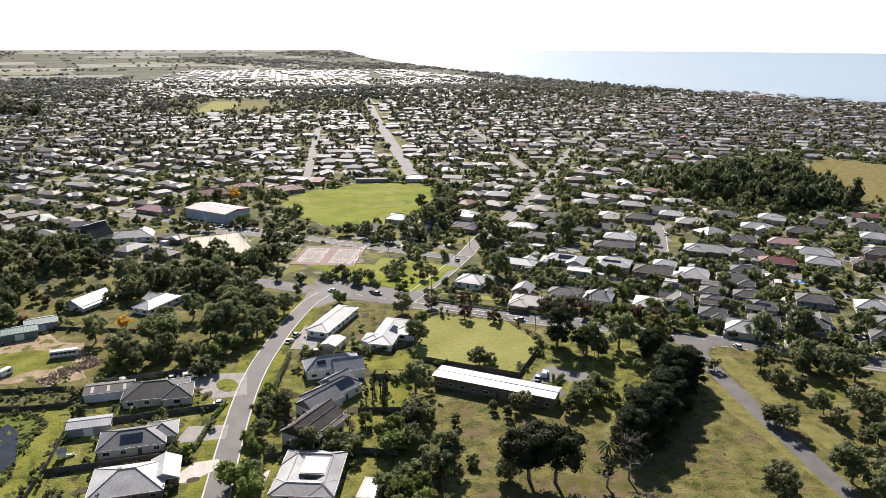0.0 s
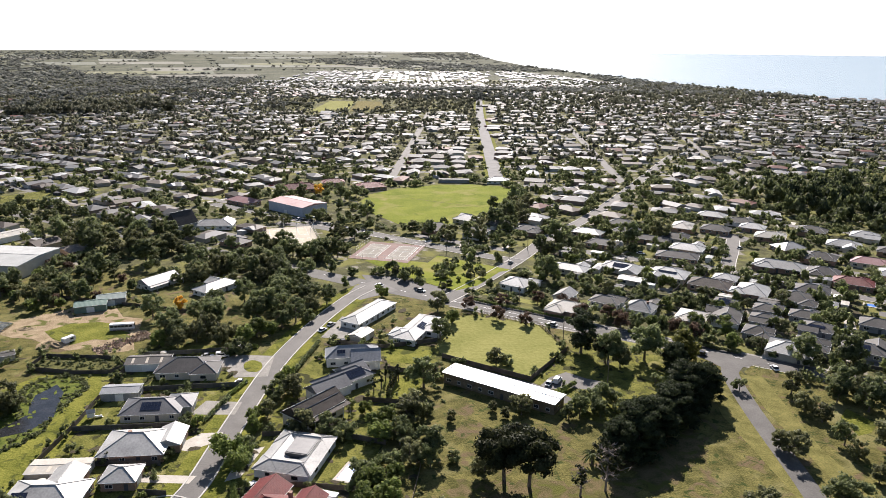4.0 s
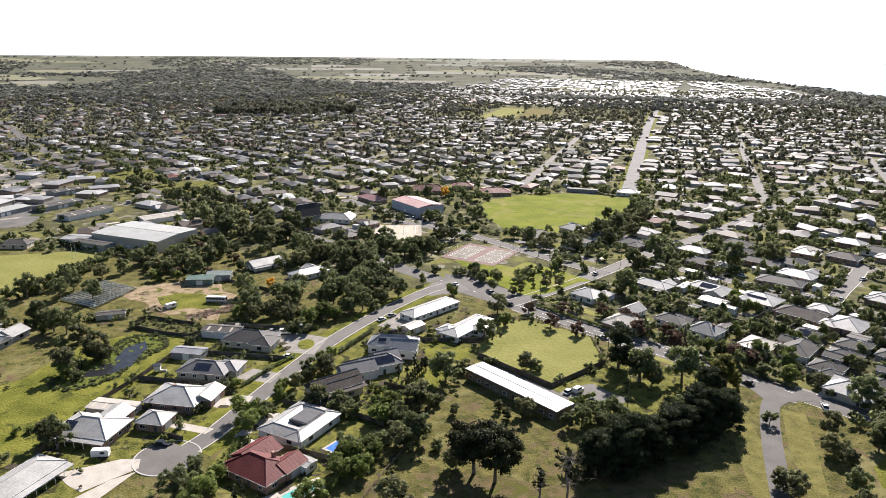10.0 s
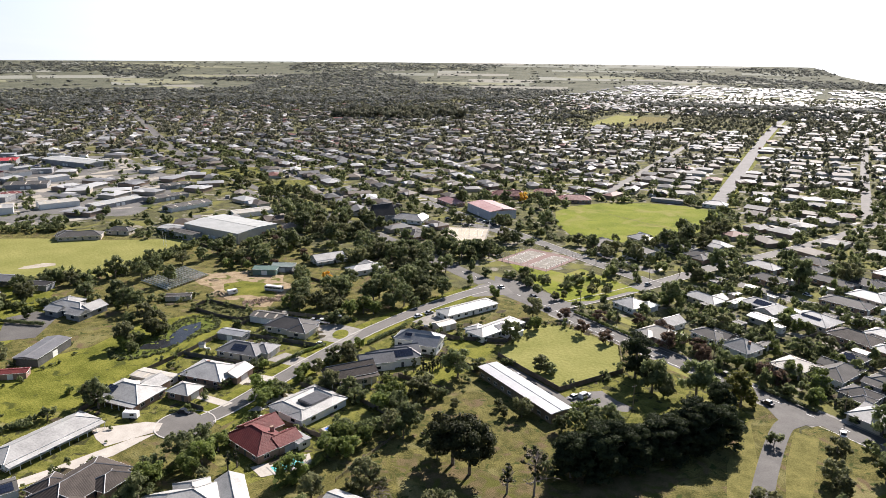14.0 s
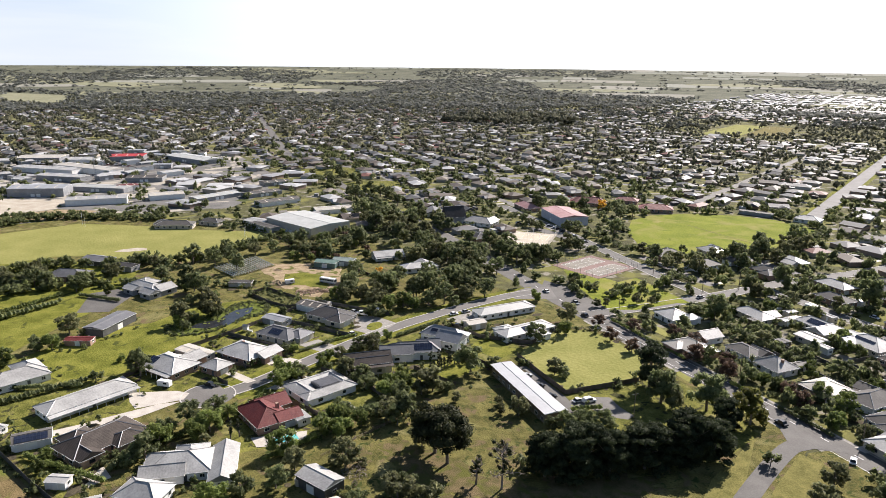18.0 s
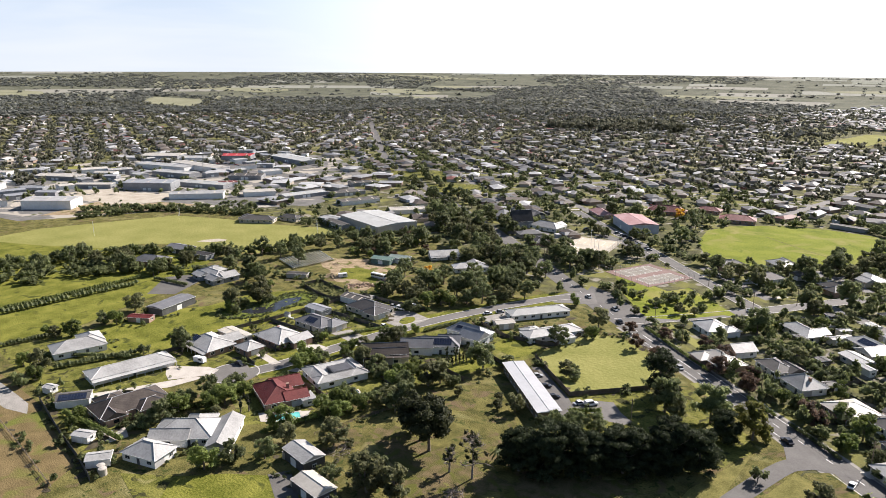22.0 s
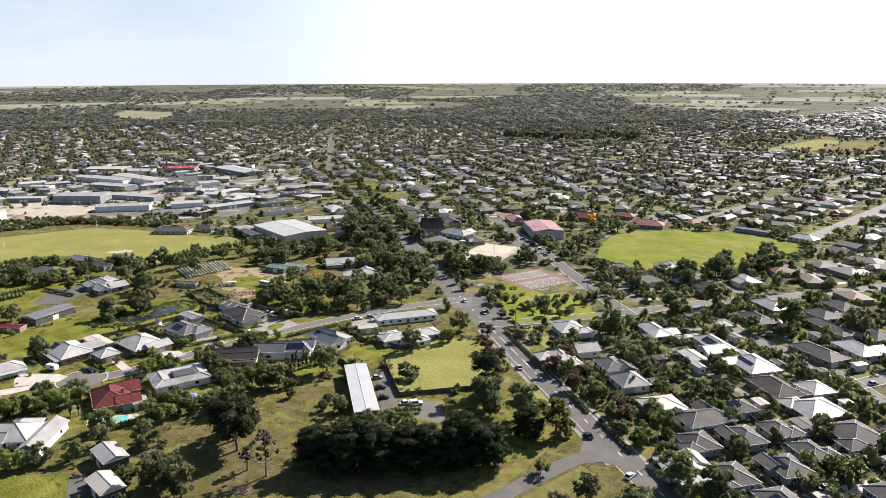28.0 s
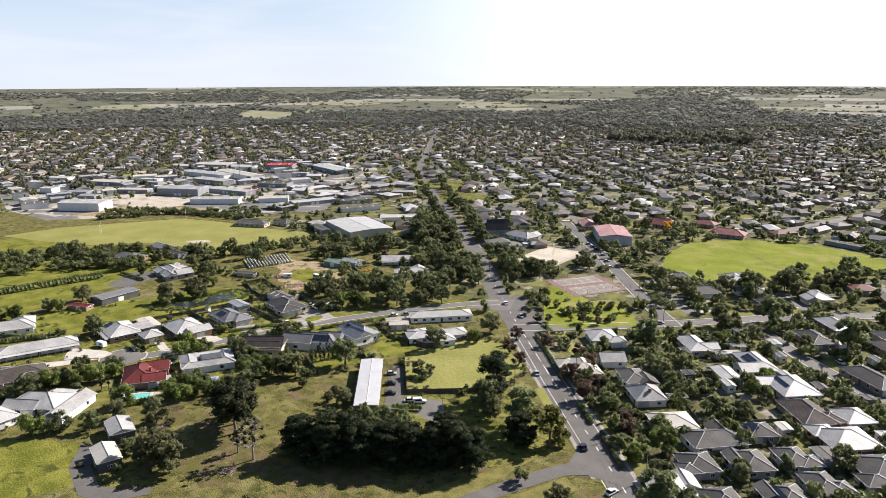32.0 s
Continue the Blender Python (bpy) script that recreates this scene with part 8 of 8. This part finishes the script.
def coach(x, y, turn):
    root = thing("bus", x, y, turn, label="old white bus parked on rough grass", category="bus")
    part("body", Geo().box(0, 0, 0.5, 9.5, 2.4, 2.5).box(0, 0, 3.0, 9.2, 2.1, 0.12), CARW, root)
    for s in (-1, 1):
        for k in range(6):
            part("window", Geo().box(-3.9 + k * 1.5, s * 1.21, 1.75, 1.3, 0.05, 0.85), GLASS, root)
        part("skirt", Geo().box(0, s * 1.22, 0.55, 9.4, 0.04, 0.5), CARS_, root)
    part("windscreen", Geo().box(4.76, 0, 1.6, 0.05, 2.1, 1.1), GLASS, root)
    wheel = Geo().tube((0, -0.14, 0), (0, 0.14, 0), 0.48, 0.48, 10).mesh("wheel", TYRE)
    for sx in (-2.9, 3.0):
        for s in (-1, 1):
            part("wheel", wheel, None, root, at=pose(sx, s * 1.08, 0.48))


def caravan(x, y, turn, label):
    root = thing("caravan", x, y, turn, label=label, category="caravan")
    part("body", Geo().box(0, 0, 0.5, 5.0, 2.2, 1.9).box(0, 0, 2.4, 4.7, 2.0, 0.15), CARW, root)
    for s in (-1, 1):
        part("window", Geo().box(0.8, s * 1.11, 1.4, 1.4, 0.04, 0.7), GLASS, root)
    wheel = Geo().tube((0, -0.1, 0), (0, 0.1, 0), 0.34, 0.34, 10).mesh("wheel", TYRE)
    for s in (-1, 1):
        part("wheel", wheel, None, root, at=pose(0, s * 1.0, 0.34))
    part("tow_bar", Geo().box(3.0, 0, 0.5, 1.4, 0.12, 0.1), METAL, root)


coach(-84.3, 278, 8)
caravan(-100.6, 265.4, 60, "small white caravan in the yard")
caravan(-42.2, 178.9, 0, "white caravan beside a garage")
caravan(-32.3, 255.9, 8, "white caravan beside a hedge")
caravan(-47.7, 148, 20, "white caravan beside the homestead")

# ---- market garden rows ----
NETTING = surface("bird_net", (0.3, 0.31, 0.27), (0.62, 0.62, 0.58), 0.9, 2, 0.5, spec=0.1, edge=(0.42, 0.58))
def arch(radius, tall, thick):
    """A bent hoop as one tube, standing across the row."""
    g = Geo()
    for i in range(7):
        a = math.pi * i / 6
        for r in (-thick, thick):
            g.v += [(-thick, (radius + r) * math.cos(a), (tall + r) * math.sin(a)), (thick, (radius + r) * math.cos(a), (tall + r) * math.sin(a))]
    for i in range(6):
        k = 4 * i
        for p, q in ((0, 1), (1, 3), (3, 2), (2, 0)):
            g.f.append((k + p, k + q, k + 4 + q, k + 4 + p))
            g.uv += [(0, 0), (1, 0), (1, 1), (0, 1)]
    return g


for k in range(15):
    q = k / 14
    ax, ay, bx, by = -157.3 + 1.5 * q, 262 + 29 * q, -133.2 + q, 255.8 + 28.2 * q
    root = thing("netted_row", ax, ay, math.degrees(math.atan2(by - ay, bx - ax)), label="crop row under white bird netting", category="crop row", group="netted crop rows")
    d = math.hypot(bx - ax, by - ay)
    me = arch(0.5, 1.2, 0.03).mesh("hoop", METAL)
    for i in range(7):
        part("hoop", me, None, root, at=pose(d * i / 6, 0, 0))
    net = Geo()
    for i in range(1, 5):
        a0, a1 = math.pi * i / 6, math.pi * (i + 1) / 6
        y0, z0, y1, z1 = 0.52 * math.cos(a0), 1.24 * math.sin(a0), 0.52 * math.cos(a1), 1.24 * math.sin(a1)
        net.poly([(0, y0, z0), (d, y0, z0), (d, y1, z1), (0, y1, z1)])
    part("netting", net, NETTING, root)

# ---- power lines ----
POLE_LINE = [(196, 231.4), (172.4, 248.1), (150, 264.6), (128.3, 278.8), (108.8, 287.9), (85.3, 303.7), (65.1, 317.4)]
tops = []
for x, y in POLE_LINE + [(97.9, 264.8), (105.3, 223.2), (56.3, 397.3), (89.9, 372.4), (-36.1, 370.6), (103.4, 395.5), (124.5, 430.8)]:
    root = thing("power_pole", x, y, LANE, label="weathered timber power pole with crossarm", category="power pole")
    part("mast", Geo().tube((0, 0, -0.3), (0, 0, 9.6), 0.17, 0.12, 7), TIMBER, root)
    part("crossarm", Geo().box(0, 0, 8.9, 0.12, 2.2, 0.14), TIMBER, root)
    ins = Geo().tube((0, 0, 0), (0, 0, 0.25), 0.06, 0.05, 6).mesh("insulator", WALL_W)
    for s in (-1, 0, 1):
        part("insulator", ins, None, root, at=pose(0, s * 0.95, 9.04))
for (ax, ay), (bx, by) in zip(POLE_LINE, POLE_LINE[1:]):
    root = thing("power_wire", ax, ay, label="sagging black power wires between poles", category="wire")
    d = math.hypot(bx - ax, by - ay)
    nx, ny = -(by - ay) / d, (bx - ax) / d
    for s in (-0.95, 0.95):
        g = Geo()
        ring = [(nx * 0.025, ny * 0.025, -0.015), (-nx * 0.025, -ny * 0.025, -0.015), (0, 0, 0.03)]
        for k in range(9):
            q = k / 8
            g.v += [((bx - ax) * q + nx * s + dx, (by - ay) * q + ny * s + dy, 9.3 - 3.2 * q * (1 - q) + dz) for dx, dy, dz in ring]
        for k in range(8):
            for i in range(3):
                j = (i + 1) % 3
                g.f.append((3 * k + i, 3 * k + j, 3 * k + 3 + j, 3 * k + 3 + i))
                g.uv += [(0, 0), (1, 0), (1, 1), (0, 1)]
        part("wire", g, DTRIM, root)
for x, y, h in ((-566.8, 552.1, 34), (-518.8, 411.8, 30)):
    root = thing("radio_mast", x, y, label="tall thin lattice radio mast", category="mast")
    g = Geo()
    for sx, sy in ((-1, -1), (1, -1), (0, 1)):
        g.tube((sx * 0.9, sy * 0.9, 0), (sx * 0.25, sy * 0.25, h), 0.12, 0.08, 4)
    for k in range(12):
        z0, z1 = h * k / 12, h * (k + 1) / 12
        q0, q1 = 0.9 - 0.65 * k / 12, 0.9 - 0.65 * (k + 1) / 12
        g.tube((-q0, -q0, z0), (q1, -q1, z1), 0.06, 0.06, 3).tube((q0, -q0, z0), (0, q1, z1), 0.06, 0.06, 3)
    part("lattice", g, METAL, root)


# ---- yard clutter and garden planting ----
def mound(x, y, r, h, material, label, seed):
    rng = np.random.default_rng(seed)
    v, f, n = [(x, y, h)], [], 18
    for i, (q, z) in enumerate(((0.3, 0.85), (0.6, 0.5), (0.85, 0.2), (1.1, 0.0))):
        for k in range(n):
            a = 2 * math.pi * k / n
            s = r * q * rng.uniform(0.85, 1.15)
            v.append((x + s * math.cos(a), y + s * math.sin(a) * 0.7, 0.1 + h * z * rng.uniform(0.8, 1.15)))
    f += [(0, 1 + k, 1 + (k + 1) % n) for k in range(n)]
    for i in range(3):
        for k in range(n):
            a, b = 1 + i * n + k, 1 + i * n + (k + 1) % n
            f += [(a, a + n, b + n), (a, b + n, b)]
    soup("earth_mound", v, f, material, label=label, category="mound")


mound(-105.3, 262.8, 6, 1.7, DIRT, "heap of brown earth in the yard", 4)
mound(-124, 280.4, 4, 1.0, DIRT, "low heap of brown soil on dirt", 5)


def rubble(a, b, wide, count, seed, material, name, label):
    rng = np.random.default_rng(seed)
    V, F, k = [], [], 0
    for i in range(count):
        q, w = rng.uniform(0, 1), rng.normal(0, wide * 0.4)
        d = math.hypot(b[0] - a[0], b[1] - a[1])
        x, y = a[0] + (b[0] - a[0]) * q - (b[1] - a[1]) / d * w, a[1] + (b[1] - a[1]) * q + (b[0] - a[0]) / d * w
        s = rng.uniform(0.2, 0.75)
        V.append(ICO_V * s * rng.uniform(0.6, 1.3, (6, 1)) * (1, 1, 0.7) + (x, y, 0.15 + s * 0.25))
        F.append(ICO_F + k)
        k += 6
    soup(name, np.concatenate(V), np.concatenate(F), material, label=label, category="rubble", kind="stuff")


rubble((-86.3, 255.7), (-70.9, 273.5), 5.0, 420, 3, surface("broken_brick", (0.22, 0.14, 0.09), (0.42, 0.33, 0.25), 0.95, 3, 0.4, island=0.4, spec=0.1), "rubble", "strip of broken brick and earth rubble")


def brush_pile(x, y, r, seed):
    rng = np.random.default_rng(seed)
    g = Geo()
    for k in range(130):
        a, q = rng.uniform(0, 6.28), r * math.sqrt(rng.uniform(0, 1))
        p = Vector((q * math.cos(a), q * math.sin(a), rng.uniform(0.1, 1.3) * (1.1 - q / r)))
        e = p + Vector((rng.uniform(-1, 1), rng.uniform(-1, 1), rng.uniform(-0.2, 0.5))) * 1.6
        g.tube(p, e, 0.06, 0.03, 3)
    ob = part("cut_branches", g, DEADW)
    ob.matrix_basis = pose(x, y, 0.05)
    tagged(ob, "pile of cut grey branches on rough grass", "brush pile", kind="stuff")


brush_pile(48.6, 143.3, 4.2, 2)
brush_pile(90.2, 150.6, 2.6, 3)


def water_tank(x, y, r, h):
    root = thing("water_tank", x, y, label="round pale corrugated rainwater tank", category="water tank")
    part("body", Geo().tube((0, 0, 0), (0, 0, h), r, r, 16), CREAM, root)
    part("lid", Geo().tube((0, 0, h), (0, 0, h + 0.25), r * 1.03, r * 0.3, 16), CREAM, root)


for x, y in ((5.5, 86.8), (7.9, 86.3), (38.9, 129.4), (53.4, 122.2), (-63.7, 166.6), (-58.4, 250.5)):
    water_tank(x, y, 1.2, 2.1)


def cubby(x, y):
    root = thing("playhouse", x, y, 20, label="white cubby house with a slide", category="playhouse")
    part("body", Geo().box(0, 0, 0.9, 2.2, 1.8, 1.5), WALL_W, root)
    rg = Geo()
    hip(rg, 0, 0, 0, 2.2, 1.8, 2.4, 0.8, 0.2, gable=True)
    part("roof", rg, WHITE, root)
    sl = Geo()
    sl.poly([(1.1, -0.3, 1.0), (3.4, -0.3, 0.15), (3.4, 0.3, 0.15), (1.1, 0.3, 1.0)])
    sl.box(2.2, -0.32, 0.3, 2.0, 0.06, 0.5).box(2.2, 0.32, 0.3, 2.0, 0.06, 0.5)
    part("slide", sl, TRIM, root)
    for sx in (-0.9, 0.9):
        for sy in (-0.7, 0.7):
            part("leg", Geo().box(sx, sy, 0, 0.12, 0.12, 0.9), TIMBER, root)


cubby(-66, 203.6)


def garden_shrubs():
    """Low shrubs along fences and round the near houses."""
    rnd = random.Random(91)
    out = []
    for (ax, ay), (bx, by) in FENCES:
        d = math.hypot(bx - ax, by - ay)
        for k in range(int(d / 1.9)):
            if rnd.random() < 0.55:
                q, s = rnd.random(), rnd.choice((-1, 1)) * rnd.uniform(0.9, 2.0)
                out.append((ax + (bx - ax) * q - (by - ay) / d * s, ay + (by - ay) * q + (bx - ax) / d * s))
    for x, y, r in HOUSE_FOOT:
        if -140 < x < 260 and 80 < y < 420:
            for k in range(7):
                a, q = rnd.uniform(0, 6.28), r * 1.12 + rnd.uniform(0.4, 4.0)
                out.append((x + q * math.cos(a), y + q * math.sin(a)))
    spots = []
    for p in out:
        if all(seg_dist(p, a, b) > w + 1.0 for a, b, w in TRACKS.near(p)) and all((p[0] - x) ** 2 + (p[1] - y) ** 2 > (0.95 * r) ** 2 for x, y, r in BUILT) and not any(inside(p, q) for q in OPEN[:2]):
            big = rnd.random() < 0.22
            spots.append((*p, rnd.uniform(2.4, 4.5) if big else rnd.uniform(0.8, 1.9), rnd.uniform(1.2, 2.0) if big else rnd.uniform(0.6, 1.2)))
    ring = BANK + BANK[:1]
    for (ax, ay), (bx, by) in zip(ring, ring[1:]):
        for k in range(14):
            q = rnd.random()
            spots.append((ax + (bx - ax) * q + rnd.uniform(-1, 1), ay + (by - ay) * q + rnd.uniform(-1, 1), rnd.uniform(0.5, 1.2), rnd.uniform(0.5, 1.0)))
    for k in range(420):
        p = (rnd.uniform(-100, -75), rnd.uniform(180, 236))
        if inside(p, BANK) and not inside(p, POND):
            spots.append((*p, rnd.uniform(0.4, 1.1), rnd.uniform(0.4, 0.9)))
    for k in range(90):
        p = (rnd.uniform(-106, -68), rnd.uniform(236, 254))
        if inside(p, VEG):
            spots.append((*p, rnd.uniform(0.5, 1.6), rnd.uniform(0.5, 1.2)))
    wood_soup("garden_shrubs", spots, 31, 5, 14, 0.17, MIDLEAF, "low garden shrubs along fences and house walls")


garden_shrubs()
for k, (a, b, h, w) in enumerate((((-82.5, 104.5), (-74.7, 134.2), 2.6, 2.4), ((-168.2, 110.3), (-169, 142), 3.4, 3.4), ((-169, 143.9), (-169.7, 178.4), 3.2, 3.2), ((-28.4, 257.9), (-36.2, 256.8), 2.0, 2.2))):
    hedge(a, b, h, w, 341 + 2 * k, "thick dark green boundary hedge")


# ---- parked cars of the far streets ----
def parked_cars():
    rnd = random.Random(55)
    spots = []
    lanes = [q for q in LANES if math.hypot(q[0][0] - MID[0], q[0][1] - MID[1]) < 1100]
    for a, b, w in lanes:
        for s in (-1, 1):
            if rnd.random() < 0.26:
                q, d = rnd.random(), math.hypot(b[0] - a[0], b[1] - a[1])
                off = s * rnd.choice((2.3, 8.0))
                t = math.atan2(b[1] - a[1], b[0] - a[0]) + (math.pi / 2 if abs(off) > 5 else 0)
                spots.append((a[0] + (b[0] - a[0]) * q - (b[1] - a[1]) / d * off, a[1] + (b[1] - a[1]) * q + (b[0] - a[0]) / d * off, t))
    for i in range(6):
        for j in range(22):
            if rnd.random() < 0.6:
                x, y = -628 + 5.2 * j + 4 * i, 446 + 12.5 * i + 1.6 * j
                if clear((x, y), 1.0, False):
                    spots.append((x, y, 1.2))
    V, F, CV, CF = [], [], [], []
    for x, y, t in spots:
        c, s = math.cos(t), math.sin(t)
        P = lambda a, b, z: (x + c * a - s * b, y + s * a + c * b, z)
        for store, faces, lo, hi, z0, z1 in ((V, F, (2.2, 0.88), (2.1, 0.82), 0.35, 0.95), (CV, CF, (1.45, 0.8), (0.95, 0.68), 0.95, 1.45)):
            k = len(store)
            store += [P(a * lo[0], b * lo[1], z0) for a, b in ((-1, -1), (1, -1), (1, 1), (-1, 1))] + [P(a * hi[0] - 0.15, b * hi[1], z1) for a, b in ((-1, -1), (1, -1), (1, 1), (-1, 1))]
            faces += [(k, k + 1, k + 5, k + 4), (k + 1, k + 2, k + 6, k + 5), (k + 2, k + 3, k + 7, k + 6), (k + 3, k, k + 4, k + 7), (k + 4, k + 5, k + 6, k + 7)]
    paint = palette("car_paints", ((0.0, (0.8, 0.8, 0.8)), (0.35, (0.42, 0.43, 0.44)), (0.6, (0.06, 0.06, 0.07)), (0.8, (0.35, 0.05, 0.05)), (0.9, (0.07, 0.12, 0.3))), 0.3)
    root = soup("parked_cars", V, F, paint, label="cars parked along streets and in yards", category="cars", kind="stuff")
    glass = soup("windows", CV, CF, GLASS, kind="stuff")
    glass.parent = root


parked_cars()


def garden_beds():
    """Ragged mulch beds round the near houses and along the fences."""
    rnd = random.Random(19)
    V, F = [], []

    def bed(x, y, r, z):
        k, n = len(V), 9
        V.append((x, y, z))
        t, q = rnd.uniform(0, 3.14), rnd.uniform(0.35, 0.8)
        for i in range(n):
            a = 2 * math.pi * i / n
            u, w = r * math.cos(a) * rnd.uniform(0.7, 1.2), r * q * math.sin(a) * rnd.uniform(0.7, 1.2)
            V.append((x + math.cos(t) * u - math.sin(t) * w, y + math.sin(t) * u + math.cos(t) * w, z))
        F.extend((k, k + 1 + i, k + 1 + (i + 1) % n) for i in range(n))

    level = 0.0
    for x, y, r in HOUSE_FOOT:
        if -140 < x < 260 and 80 < y < 420:
            for m in range(4):
                a, q = rnd.uniform(0, 6.28), r * 1.1 + rnd.uniform(0.6, 3.4)
                p = (x + q * math.cos(a), y + q * math.sin(a))
                if all(seg_dist(p, c, d) > w + 3.2 for c, d, w in TRACKS.near(p)) and not any(inside(p, o) for o in OPEN):
                    level = (level + 0.0007) % 0.03
                    bed(*p, rnd.uniform(1.2, 3.2), 0.115 + level)
    for (ax, ay), (bx, by) in FENCES:
        d = math.hypot(bx - ax, by - ay)
        for m in range(int(d / 6)):
            q, s = rnd.random(), rnd.choice((-1, 1)) * 1.4
            level = (level + 0.0007) % 0.03
            bed(ax + (bx - ax) * q - (by - ay) / d * s, ay + (by - ay) * q + (bx - ax) / d * s, rnd.uniform(1.0, 2.2), 0.115 + level)
    soup("garden_beds", V, F, MULCH, label="dark mulched garden beds beside houses and fences", category="garden bed", kind="stuff")


garden_beds()
